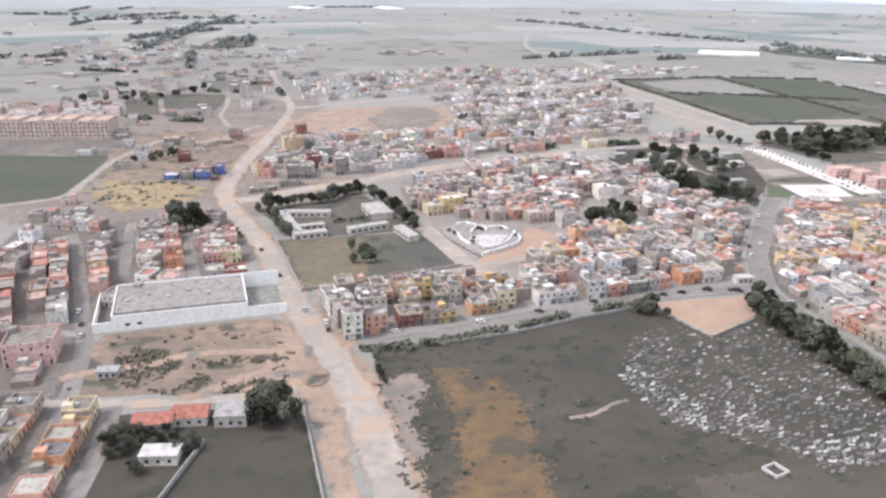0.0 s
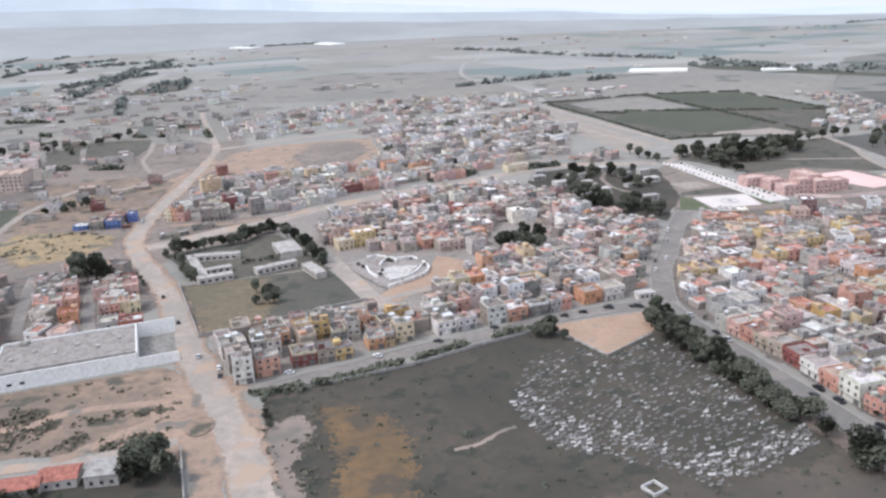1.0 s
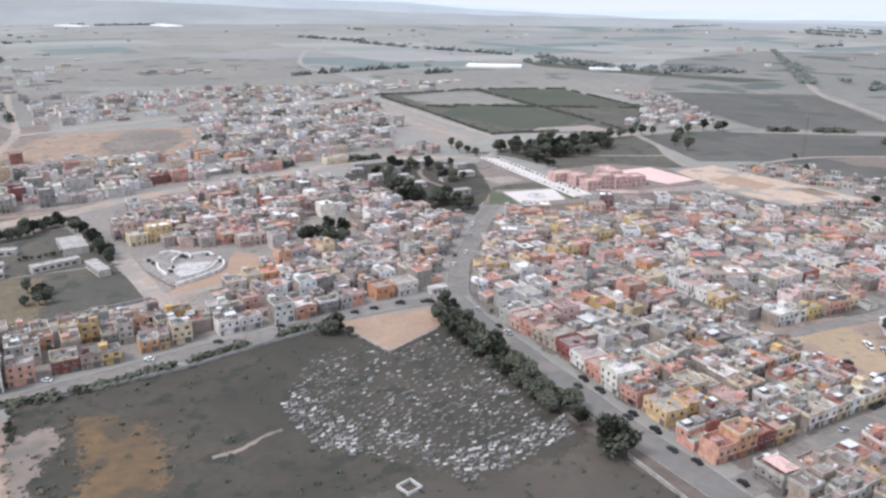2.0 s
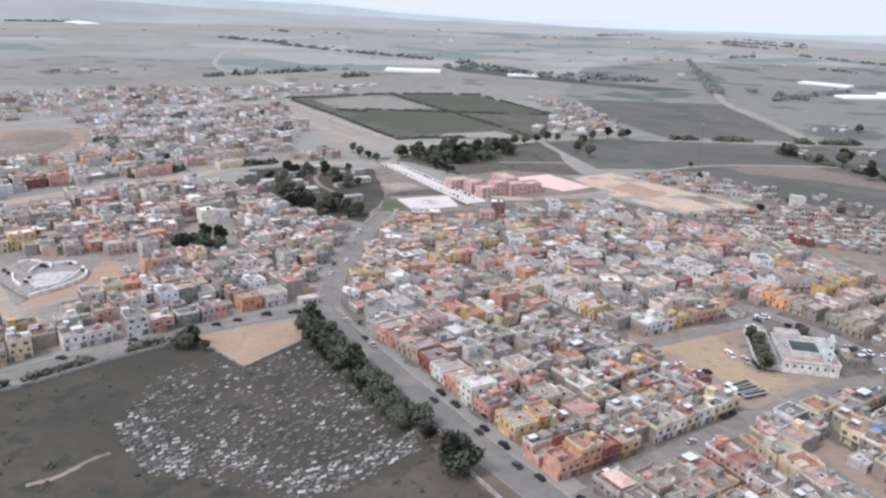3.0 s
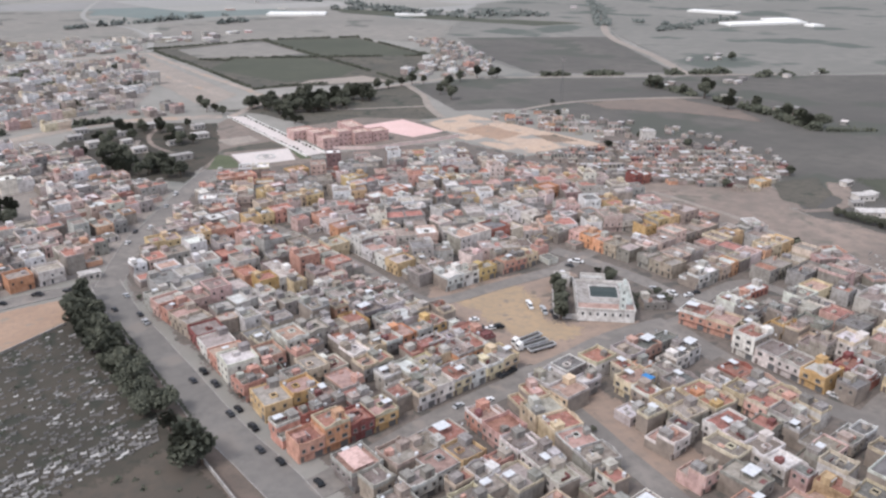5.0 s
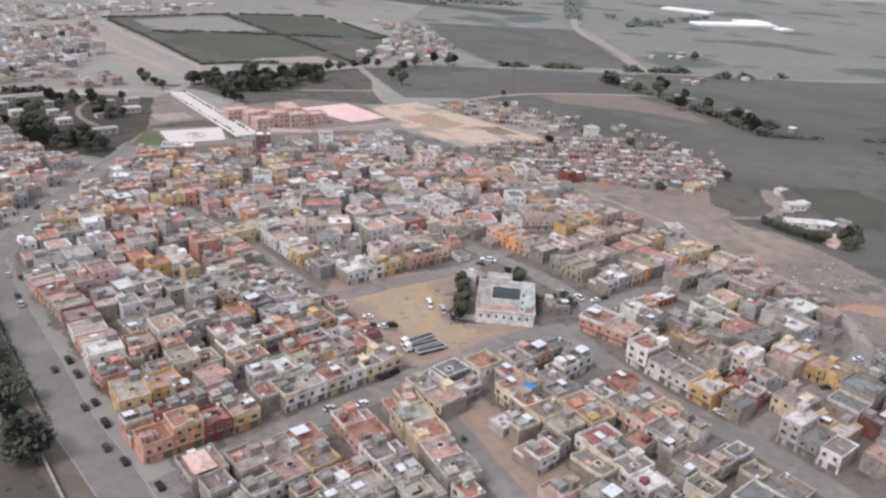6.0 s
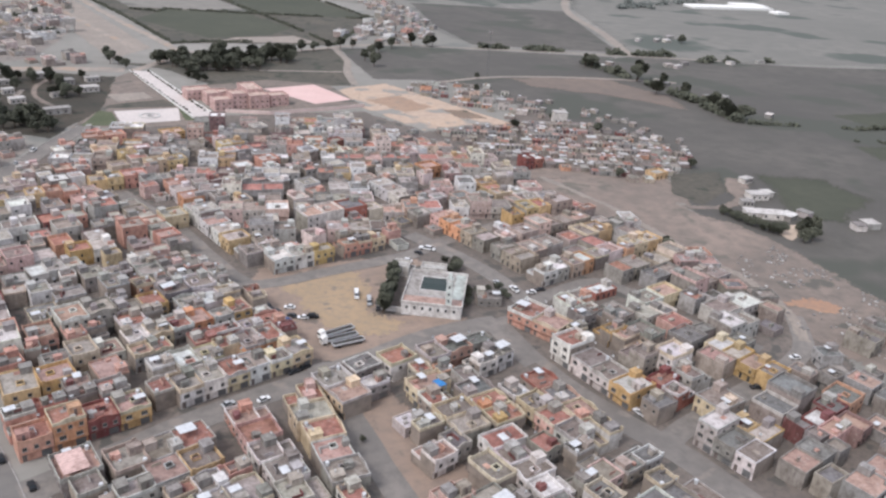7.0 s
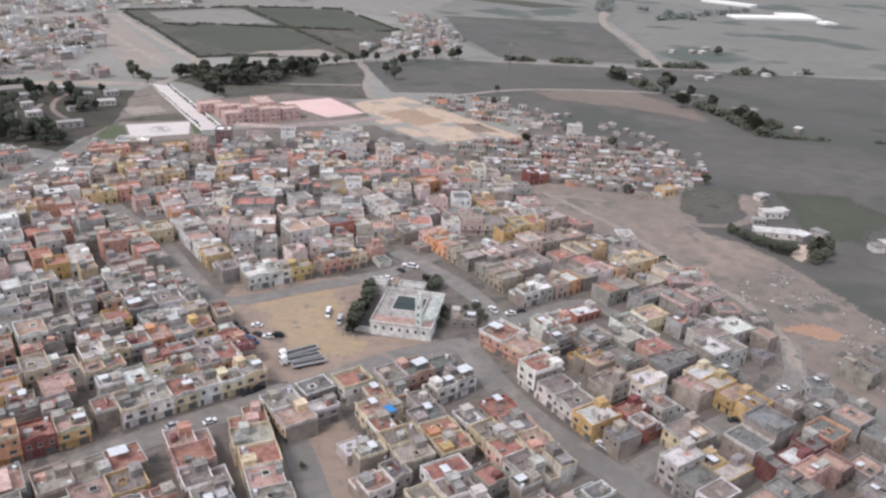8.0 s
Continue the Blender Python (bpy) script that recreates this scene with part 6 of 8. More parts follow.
def join_far_trees():
    co, quads, mats, base = [], [], [], 0
    for k, m in FAR_TREES:
        mm = np.array(m)
        for slot, me in enumerate(KINDS[k]):
            v = np.empty(len(me.vertices) * 3)
            me.vertices.foreach_get("co", v)
            v = v.reshape(-1, 3) @ mm[:3, :3].T + mm[:3, 3]
            co.append(v)
            quads.append(np.arange(len(v)).reshape(-1, 4) + base)
            mats += [slot] * (len(v) // 4)
            base += len(v)
    me = bpy.data.meshes.new("tree_groves")
    me.from_pydata(np.concatenate(co).tolist(), [], np.concatenate(quads).tolist())
    me.materials.append(BARK)
    me.materials.append(LEAF)
    me.polygons.foreach_set("material_index", mats)
    tagged(new("tree_groves", me), "dark green groves of broad-leaved trees", "trees", "", "stuff")


join_far_trees()


def hedge_stuff(name, lines, label, step=3.0, size=2.6, seed=5, leaf=LEAF, gaps=-0.12):
    """Far tree lines and hedges: many leaf clumps joined into one."""
    r = random.Random(seed)
    c = Solid()
    for pts in lines:
        for (ax, ay), (bx, by) in zip(pts, pts[1:]):
            n = int(math.hypot(bx - ax, by - ay) / step)
            for i in range(n):
                x, y = ax + (bx - ax) * i / n, ay + (by - ay) * i / n
                if noise.noise(Vector((x / 22, y / 22, seed))) < gaps:
                    continue
                hh = size * r.uniform(0.5, 1.1) * (1 + 0.9 * noise.noise(Vector((x / 9, y / 9, seed + 5))))
                for k in range(9):
                    p = Vector((x + r.gauss(0, size * 0.4), y + r.gauss(0, size * 0.4), hh * r.uniform(0.15, 1)))
                    e1 = Vector((r.gauss(0, 1), r.gauss(0, 1), r.gauss(0, 0.6))).normalized() * size * 0.32
                    e2 = e1.orthogonal().normalized() * size * 0.28
                    c.face([tuple(p - e1 - e2), tuple(p + e1 - e2), tuple(p + e1 + e2), tuple(p - e1 + e2)])
    tagged(new(name, c.mesh(name, [leaf])), label, "hedge", "", "stuff")


hedge_stuff("field_hedges", [
    [(250, 1181), (292, 996), (322, 835)], [(250, 1181), (414, 1230), (556, 1213), (584, 991), (481, 816)], [(414, 1230), (443, 1062), (466, 927), (481, 816)], [(342, 1062), (433, 1031), (584, 991)],
    [(300, 1060), (330, 1040), (342, 1062)], [(322, 835), (352, 842), (400, 836)]], "dark hedges round the farm fields", 1.8, 2.5, 6, LEAF, -0.35)
hedge_stuff("cemetery_hedge", [[(-34, 302), (-14, 306)], [(-10, 308), (28, 322)], [(34, 326), (60, 340)], [(66, 344), (96, 353)]], "dark hedge along the cemetery wall", 0.9, 2.7, 16, LEAF, -0.35)
hedge_stuff("avenue_weeds", [[(158, 350), (166, 315), (176, 270), (184, 235)]], "low weeds along the avenue", 2.0, 1.0, 17)
hedge_stuff("country_tree_lines", [[(630, 800), (720, 772), (790, 747), (850, 730)], [(714, 716), (722, 640), (723, 570), (719, 520), (714, 466)], [(860, 700), (960, 690)], [(726, 560), (720, 500)]], "dark tree lines along country roads", 1.6, 5.4, 18)
hedge_stuff("western_thickets", [[(-420, 1010), (-380, 1016), (-340, 935)], [(-300, 1040), (-250, 1030)], [(-330, 840), (-250, 825)], [(-480, 1130), (-420, 1080)], [(-560, 1250), (-460, 1230)], [(-360, 1180), (-300, 1200)], [(-200, 1010), (-215, 1060)], [(-270, 1100), (-240, 1140)], [(-100, 1180), (-60, 1200)], [(40, 1180), (90, 1190)]], "dark scattered thickets among western houses", 2.2, 4.5, 24)
hedge_stuff("northern_thickets", [[(-120, 640), (-80, 650)], [(-60, 720), (-20, 740)], [(40, 760), (90, 770)], [(130, 800), (170, 820)], [(20, 860), (60, 880)], [(110, 920), (150, 930)], [(60, 1000), (110, 1010)], [(180, 1000), (210, 1050)], [(-40, 680), (0, 690)], [(150, 720), (190, 735)], [(60, 690), (100, 712)], [(200, 880), (225, 900)]], "dark scattered trees among northern houses", 1.8, 4.8, 26)
hedge_stuff("east_field_hedges", [[(800, 436), (980, 420)], [(770, 410), (830, 385)], [(720, 470), (800, 440)], [(860, 380), (1000, 330)]], "dark hedges between eastern fields", 2.0, 3.0, 25)
far_lines = [[(-998, 2240), (-1030, 2540), (-900, 2900)], [(-677, 1810), (-640, 2070), (-668, 2680)], [(-690, 1830), (-660, 2080)], [(-620, 1420), (-540, 1390)], [(722, 1792), (763, 1500), (1008, 1392)],
             [(735, 1800), (800, 1560), (1020, 1410)], [(1000, 1215), (1200, 1530), (1433, 1915)], [(1010, 1200), (1210, 1520)], [(-660, 1900), (-560, 2150)],
             [(-595, 1578), (-625, 1953), (-683, 2328), (-592, 2511)], [(-575, 1560), (-600, 1900), (-650, 2300)], [(-1114, 2497), (-988, 2492), (-700, 2620)], [(-440, 1600), (-470, 1850)], [(-420, 1610), (-440, 1900)], [(-400, 1650), (-420, 1850)],
             [(-1200, 4000), (-743, 3682), (-433, 3726)], [(-1180, 3950), (-743, 3650), (-433, 3690)], [(375, 2345), (512, 2106), (690, 1869)], [(387, 1483), (465, 1514)], [(390, 1470), (460, 1500)], [(660, 1690), (784, 1575), (851, 1400)], [(240, 2600), (420, 2380)]]
fr = random.Random(77)
for i in range(28):
    dist, t = fr.uniform(1300, 4000), fr.uniform(-0.75, 1.1)
    cx, cy = 130 + dist * math.sin(t), dist * math.cos(t)
    a = fr.choice((0.3, 1.8)) + fr.uniform(-0.2, 0.2)
    ln = fr.uniform(80, 380)
    far_lines.append([(cx - ln * math.cos(a) / 2, cy - ln * math.sin(a) / 2), (cx + ln * math.cos(a) / 2, cy + ln * math.sin(a) / 2)])
hedge_stuff("far_tree_lines", far_lines, "distant haze-pale tree lines across the plain", 5, 7.5, 8, HAZELEAF)

# ---- far fields, greenhouses and farms ----
def bent(u, v):
    """Bends the even rows of far plots as the land bends them."""
    w = noise.noise_vector(Vector((u / 900, v / 900, 2.5)))
    u, v = u + w.x * 230, v + w.y * 230
    return 130 + u * math.cos(0.33) - v * math.sin(0.33), u * math.sin(0.33) + v * math.cos(0.33)


def far_fields():
    v = 900.0
    while v < 4000:
        dv = fr.uniform(60, 150) * (0.6 + v / 2600)
        u = -2100.0
        while u < 2600:
            du = fr.uniform(90, 330) * (0.6 + v / 2600)
            box = ((u + 3, v + 2), (u + du - 3, v + 2), (u + du - 3, v + dv - 2), (u + 3, v + dv - 2))
            u += du
            mid = bent(u - du / 2, v + dv / 2)
            rr, t = math.hypot(mid[0] - 130, mid[1]), math.atan2(mid[0] - 130, mid[1])
            if rr < 1500 or rr > 3480 or t < -0.8 or t > 1.15 or fr.random() < 0.45:
                continue
            q = []
            for (ax, ay), (bx, by) in zip(box, box[1:] + box[:1]):
                q += [bent(ax + (bx - ax) * i / 5, ay + (by - ay) * i / 5) for i in range(5)]
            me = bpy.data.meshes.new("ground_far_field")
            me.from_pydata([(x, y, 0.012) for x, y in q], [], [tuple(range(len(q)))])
            # Farther rows draw the paler tones more often, haze put into colour.
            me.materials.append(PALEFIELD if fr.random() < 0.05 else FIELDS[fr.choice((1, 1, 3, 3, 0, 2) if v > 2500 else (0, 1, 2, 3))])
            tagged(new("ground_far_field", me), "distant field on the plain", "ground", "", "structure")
        v += dv


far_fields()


def greenhouse(x, y, w, d, a):
    e = thing("greenhouse", "long white plastic greenhouse on the plain", "greenhouse", Matrix.Translation((x, y, 0)) @ Matrix.Rotation(a, 4, "Z"), "far greenhouses")
    n = max(2, int(w / 9))
    b = w / n
    outline = [(0, 0), (b, 0), (b, 3.0)] + [(b / 2 + b / 2 * math.cos(math.pi * k / 6), 3.0 + 1.1 * math.sin(math.pi * k / 6)) for k in range(1, 6)] + [(0, 3.0)]
    k = len(outline)
    s = Solid()
    s.v = [(px, py, pz) for py in (-d / 2, d / 2) for px, pz in outline]
    s.f = [(i, k + i, k + (i + 1) % k, (i + 1) % k)[::-1] for i in range(k)] + [tuple(range(k)), tuple(range(k, 2 * k))[::-1]]
    s.m, s.c = [0] * (k + 2), [(1, 1, 1)] * (k + 2)
    me = s.mesh("greenhouse_bay", [WHITE])
    for i in range(n):
        part("greenhouse_bay", me, e, "", None, Matrix.Translation((-w / 2 + b * i, 0, 0)))


for gx, gy, gw, gd, ga in ((1368, 1342, 100, 34, -1.08), (1300, 1135, 165, 36, -0.1), (1372, 1165, 60, 40, -0.1), (1356, 1072, 26, 22, 0.0), (560, 1596, 112, 42, -0.37), (545, 1585, 80, 30, -0.37), (-550, 3350, 135, 48, -0.7), (-230, 3400, 240, 60, -1.1), (760, 1500, 60, 24, -0.3)):
    greenhouse(gx, gy, gw, gd, ga)


def far_farms():
    s = Solid()
    r = random.Random(55)
    spots = [(-40 + r.gauss(0, 40), 1560 + r.gauss(0, 18)) for _ in range(16)] + [(300 + r.gauss(0, 50), 1260 + r.gauss(0, 14)) for _ in range(18)]
    spots += [(748 + r.gauss(0, 12), 560 + r.gauss(0, 50)) for _ in range(8)] + [(840 + r.gauss(0, 80), 690 + r.gauss(0, 16)) for _ in range(6)] + [(920 + r.gauss(0, 30), 828 + r.gauss(0, 10)) for _ in range(6)] + [(-850 + r.gauss(0, 120), 2660 + r.gauss(0, 60)) for _ in range(30)] + [(340 + r.gauss(0, 40), 1322 + r.gauss(0, 10)) for _ in range(8)]
    spots += [(-520 + r.gauss(0, 120), 1500 + r.gauss(0, 200)) for _ in range(60)] + [(605 + r.gauss(0, 12), 290 + r.gauss(0, 14)) for _ in range(5)]
    spots += [(r.uniform(-1500, 2500), r.uniform(1500, 3600)) for _ in range(120)]
    for x, y in spots:
        w, d, h = ((r.uniform(5, 10), r.uniform(4, 8), 3.2) if x > 560 and y < 1000 else (r.uniform(8, 18), r.uniform(7, 12), r.choice((3, 3.5, 6))))
        m = Matrix.Translation((x, y, 0)) @ Matrix.Rotation(r.uniform(-0.4, 0.6), 4, "Z")
        s.box(-w / 2, -d / 2, -0.3, w / 2, d / 2, h, 0, shade(PAINT[r.choice(("white", "pale grey", "pale grey", "beige", "grey", "pink"))], r), m)
        s.box(-w / 2 - 0.2, -d / 2 - 0.2, h, w / 2 + 0.2, d / 2 + 0.2, h + 0.3, 0, shade(PAINT[r.choice(("white", "pale grey", "grey", "grey"))], r), m, True)
    tagged(new("farm_buildings", s.mesh("farm_buildings", [PLASTER_FAR], True)), "scattered pale farm buildings on the plain", "houses", "", "stuff")


far_farms()


# ---- cemetery ----
def grave_mesh(seed):
    """A kerbed grave with a head stone; some closed by a slab, some with bare earth inside."""
    r = random.Random(seed)
    s = Solid()
    s.ring(-0.6, -1.25, 0.6, 1.25, -0.1, 0.35 + 0.2 * r.random(), 0.2, 0)
    if seed % 2:
        s.box(-0.45, -1.1, -0.1, 0.45, 1.1, 0.25, 0)
    s.box(-0.45, 1.05, 0.2, 0.45, 1.22, 0.9 + 0.4 * r.random(), 0)
    return s


def graves():
    r = random.Random(91)
    area = [(71, 290), (76, 261), (95, 239), (116, 226), (125, 215), (150, 226), (168, 237), (160, 275), (152, 320), (142, 332), (118, 316), (104, 330), (82, 318)]
    kinds = [grave_mesh(i) for i in range(4)]
    white = [k.mesh("gravestone", [STONE]) for k in kinds]
    dull = [k.mesh("gravestone", [STONE_GREY]) for k in kinds]
    made, joined, spots = 0, Solid(), []
    rows = ([(69, 281), (77, 292), (87, 273), (95, 257), (93, 240), (80, 247), (73, 263)], [(101, 258), (113, 257), (118, 228), (105, 246)],
            [(116, 226), (132, 222), (144, 227), (141, 238), (122, 236)], [(142, 228), (170, 237), (170, 250), (155, 246), (144, 236)])
    tries = 0
    while made < 820 and tries < 40000:
        tries += 1
        x, y = r.uniform(66, 172), r.uniform(212, 338)
        dense = any(inside(x, y, q) for q in rows)
        if not dense and not inside(x, y, area):
            continue
        clump = noise.noise(Vector((x / 7, y / 7, 3.3)))
        p = (0.55 if clump > -0.1 else 0.1) if dense else (0.04 + 0.2 * max(0, clump)) * (1.0 if y < 275 else 0.7)
        if r.random() > p:
            continue
        a = -1.3 + r.gauss(0, 0.3)
        if any(math.hypot(x - px, y - py) < 1.7 for px, py in spots):
            continue
        spots.append((x, y))
        big = r.uniform(0.65, 1.05) if dense else r.uniform(0.45, 0.9)
        bright = r.random() < (0.34 if dense else 0.15)
        m = Matrix.Translation((x, y, LIFT)) @ Matrix.Rotation(a, 4, "Z") @ Matrix.Diagonal((big, big * r.uniform(0.7, 1.1), big * 0.8, 1))
        k = r.randrange(4)
        if made < 280:
            ob = new("gravestone", (white if bright else dull)[k])
            ob.matrix_world = m
            tagged(ob, "whitewashed low stone grave on dark turf" if bright else "weathered grey stone grave on dark turf", "grave", "cemetery graves")
        else:
            g = kinds[k]
            b = len(joined.v)
            joined.v.extend(tuple(m @ Vector(q)) for q in g.v)
            joined.f.extend(tuple(b + i for i in f) for f in g.f)
            joined.m.extend([0 if bright else 1] * len(g.f))
            joined.c.extend(g.c)
        made += 1
    tagged(new("gravestones", joined.mesh("gravestones", [STONE, STONE_GREY])), "many low pale stone graves scattered on turf", "graves", "", "stuff")
    # a small white square enclosure
    s = Solid()
    s.ring(-3, -3, 3, 3, 0, 1.1, 0.45, 0)
    ob = new("grave_enclosure", s.mesh("grave_enclosure", [STONE]))
    ob.matrix_world = Matrix.Translation((105.5, 218, LIFT)) @ Matrix.Rotation(0.5, 4, "Z")
    tagged(ob, "small square white walled enclosure on turf", "enclosure")


LIFT = ground_z(110, 260)
graves()


def scrub(name, poly, n, size, seed, mat, label):
    r = random.Random(seed)
    c = Solid()
    xs, ys = [p[0] for p in poly], [p[1] for p in poly]
    k = 0
    while k < n:
        x, y = r.uniform(min(xs), max(xs)), r.uniform(min(ys), max(ys))
        if not inside(x, y, poly) or noise.noise(Vector((x / 14, y / 14, seed))) < -0.05 - 0.2 * r.random():
            k += 0.05
            continue
        sz = size * r.uniform(0.4, 1.5)
        for i in range(8):
            p = Vector((x + r.gauss(0, sz * 0.5), y + r.gauss(0, sz * 0.5), 0.1 + sz * r.uniform(0.03, 0.4)))
            e1 = Vector((r.gauss(0, 1), r.gauss(0, 1), r.gauss(0, 0.5))).normalized() * sz * 0.33
            e2 = e1.orthogonal().normalized() * sz * 0.3
            c.face([tuple(p - e1 - e2), tuple(p + e1 - e2), tuple(p + e1 + e2), tuple(p - e1 + e2)])
        k += 1
    tagged(new(name, c.mesh(name, [mat])), label, "scrub", "", "stuff")


scrub("cemetery_scrub", CEMETERY, 420, 1.0, 3, LEAF, "low dark bushes and weeds in the cemetery")
scrub("waste_scrub", [(-148, 268), (-62, 272), (-62, 300), (-80, 334), (-148, 312)], 60, 1.0, 4, SCRUB, "dull green scrub on waste ground")
scrub("waste_thicket", [(-138, 299), (-117, 294), (-103, 287), (-89, 275), (-98, 264), (-115, 265), (-128, 276)], 150, 1.1, 14, SCRUB, "dull green thicket on waste ground")
scrub("waste_thicket_low", [(-87, 267), (-71, 278), (-59, 271), (-68, 265)], 80, 1.2, 15, SCRUB, "dull thicket beside the lane")
scrub("waste_thicket_high", [(-98, 287), (-66, 293), (-66, 298), (-98, 293)], 50, 1.1, 16, SCRUB, "dull thicket beside a track")
scrub("factory_bushes", [(-137, 290), (-118, 292), (-116, 301), (-132, 303)], 50, 1.6, 17, SCRUB, "dull bushes below the factory wall")
scrub("roadside_scrub", [(-24, 285), (-6, 290), (0, 250), (-4, 200), (-14, 210), (-22, 255)], 60, 1.0, 5, SCRUB, "dull weeds by the road")
scrub("knoll_scrub", [(-232, 508), (-178, 520), (-172, 555), (-196, 583), (-262, 582)], 90, 1.3, 6, SCRUB, "dry weeds on the knoll")


def rubble(name, poly, n, seed, label):
    """Loose stones, broken blocks and heaps of earth."""
    r = random.Random(seed)
    s = Solid()
    xs, ys = [p[0] for p in poly], [p[1] for p in poly]
    k = 0
    while k < n:
        x, y = r.uniform(min(xs), max(xs)), r.uniform(min(ys), max(ys))
        k += 1
        if not inside(x, y, poly) or noise.noise(Vector((x / 11, y / 11, seed))) < -0.05 or (500 < x < 538 and 206 < y < 228):
            continue
        sz = r.uniform(0.2, 0.85)
        m = Matrix.Translation((x, y, 0.3)) @ Matrix.Rotation(r.uniform(0, 3), 4, "Z") @ Matrix.Rotation(r.uniform(-0.3, 0.3), 4, "X")
        s.box(-sz, -sz * r.uniform(0.4, 0.9), -0.3, sz * r.uniform(0.4, 1), sz * r.uniform(0.4, 0.8), sz * r.uniform(0.2, 0.6), r.choice((0, 0, 1, 1, 2)), (1, 1, 1), m)
    tagged(new(name, s.mesh(name, [STONE_GREY, CONCRETE, STONE])), label, "rubble", "", "stuff")


rubble("east_rubble", [(491, 195), (496, 236), (516, 262), (546, 268), (549, 200), (541, 150), (505, 170)], 1100, 71, "grey stones and rubble on bare ground")
rubble("site_rubble", [(420, 612), (474, 636), (516, 510), (452, 506)], 60, 73, "stones and spoil heaps on the building site")

# ---- walls ----
def wall_line(name, pts, h, t, mat, label):
    s = Solid()
    for (ax, ay), (bx, by) in zip(pts, pts[1:]):
        ln = math.hypot(bx - ax, by - ay)
        m = Matrix.Translation((ax, ay, 0)) @ Matrix.Rotation(math.atan2(by - ay, bx - ax), 4, "Z")
        s.box(0, -t / 2, -0.3, ln + t / 2, t / 2, h, 0, (1, 1, 1), m)
        s.box(0, -t / 2 - 0.06, h, ln + t / 2, t / 2 + 0.06, h + 0.1, 0, (1, 1, 1), m, True)
        for i in range(int(ln / 4) + 1):
            s.box(i * 4 - 0.2, -t / 2 - 0.1, -0.3, i * 4 + 0.2, t / 2 + 0.1, h + 0.2, 0, (1, 1, 1), m)
    tagged(new(name, s.mesh(name, [mat])), label, "wall", "", "structure")


wall_line("wall_cemetery_north", [(-36, 303), (0, 309.5), (32, 321), (63, 337), (96, 351)], 1.3, 0.3, CONCRETE, "low pale concrete wall along the cemetery")
wall_line("wall_cemetery_lot", [(98, 353), (117, 317.5), (143, 337)], 0.8, 0.3, CONCRETE, "low concrete wall round the sandy lot")
wall_line("wall_avenue", [(181, 222), (188, 193), (196, 155), (205, 100)], 1.6, 0.35, CONCRETE, "pale concrete boundary wall beside the avenue")
wall_line("wall_field", [(-100, 447), (-71, 367), (10, 404)], 1.8, 0.3, CONCRETE, "pale wall round the playing field")
wall_line("wall_garden", [(-54, 262), (-38, 203), (-26, 160)], 1.8, 0.3, CONCRETE, "brown-grey garden wall by the verge")
wall_line("wall_garden_inner", [(-82, 232), (-86, 205), (-90, 180)], 1.8, 0.3, CONCRETE, "grey inner garden wall")
wall_line("wall_school_front", [(327, 569), (356, 558), (402, 563), (430, 569)], 2.4, 0.3, PALEPINK, "pale pink school boundary wall")
wall_line("wall_promenade", [(303, 557), (274, 712)], 1.2, 0.4, WHITE, "low white wall along the promenade")
wall_line("wall_promenade_far", [(318, 561), (289, 708)], 1.2, 0.4, WHITE, "low white wall along the promenade")


# ---- large buildings ----
def block(s, x0, y0, x1, y1, h, paint, roof, m, mat=0, par=0.9):
    s.box(x0, y0, -0.3, x1, y1, h, mat, paint, m)
    s.c[-1] = roof
    s.ring(x0, y0, x1, y1, h - 0.02, h + par, 0.3, mat, paint, m)


def painted(name, s, parent, label=""):
    return part(name, s.mesh(name, [PLASTER_FAR, GLASS, SHEET], True), parent, label)


def factory():
    a = math.atan2(23, 76)
    e = thing("factory", "long low white-walled factory hall with grey roof", "factory", Matrix.Translation((-154, 317, 0)) @ Matrix.Rotation(a, 4, "Z"))
    s = Solid()
    s.box(8, 0, -0.3, 66, 0.5, 7.4, 0, (0.76, 0.77, 0.78))
    s.box(0, 0, -0.3, 8, 0.5, 4.6, 0, (0.72, 0.66, 0.64))
    s.box(8, 0.5, -0.3, 8.5, 37, 7.6, 0, (0.7, 0.69, 0.68))
    s.box(66, 0, -0.3, 84, 0.5, 5.0, 0, (0.76, 0.77, 0.78))
    s.box(0, 37, -0.3, 8.5, 37.5, 4.6, 0, (0.6, 0.59, 0.57))
    s.box(8.5, 37, -0.3, 84, 37.5, 7.8, 0, (0.6, 0.59, 0.57))
    s.box(0, 0.5, -0.3, 0.5, 37, 4.4, 0, (0.74, 0.74, 0.73))
    s.box(66, 0.5, -0.3, 66.5, 37, 7.9, 0, (0.7, 0.7, 0.69))
    part("wall", s.mesh("wall", [WHITE]), e, "white boundary wall")
    t = Solid()
    t.box(8.6, 4, -0.3, 65.9, 36.9, 7.0, 0, (0.29, 0.268, 0.248))
    painted("roof", t, e, "flat grey roof")
    for i in range(8):
        t = Solid()
        t.box(11 + i * 7.1, 4, 7.0, 11.3 + i * 7.1, 36.8, 7.08, 0, (0.27, 0.25, 0.232))
        painted("roof_rib", t, e)
    for i in range(6):
        v = Solid()
        v.box(13 + i * 9, 16 + 6 * (i % 2), 7.0, 14.6 + i * 9, 18 + 6 * (i % 2), 7.8, 0, (0.4, 0.39, 0.38))
        painted("roof_vent", v, e)
    for i in range(2):
        v = Solid()
        v.box(13.5 + i * 5, -0.06, 2.2, 15.5 + i * 5, 0.02, 3.4, 1)
        painted("window", v, e)
    y = Solid()
    y.box(67, 1, -0.3, 83, 36, 0.3, 0, (0.25, 0.24, 0.22))
    painted("yard", y, e, "grey concrete yard")


factory()


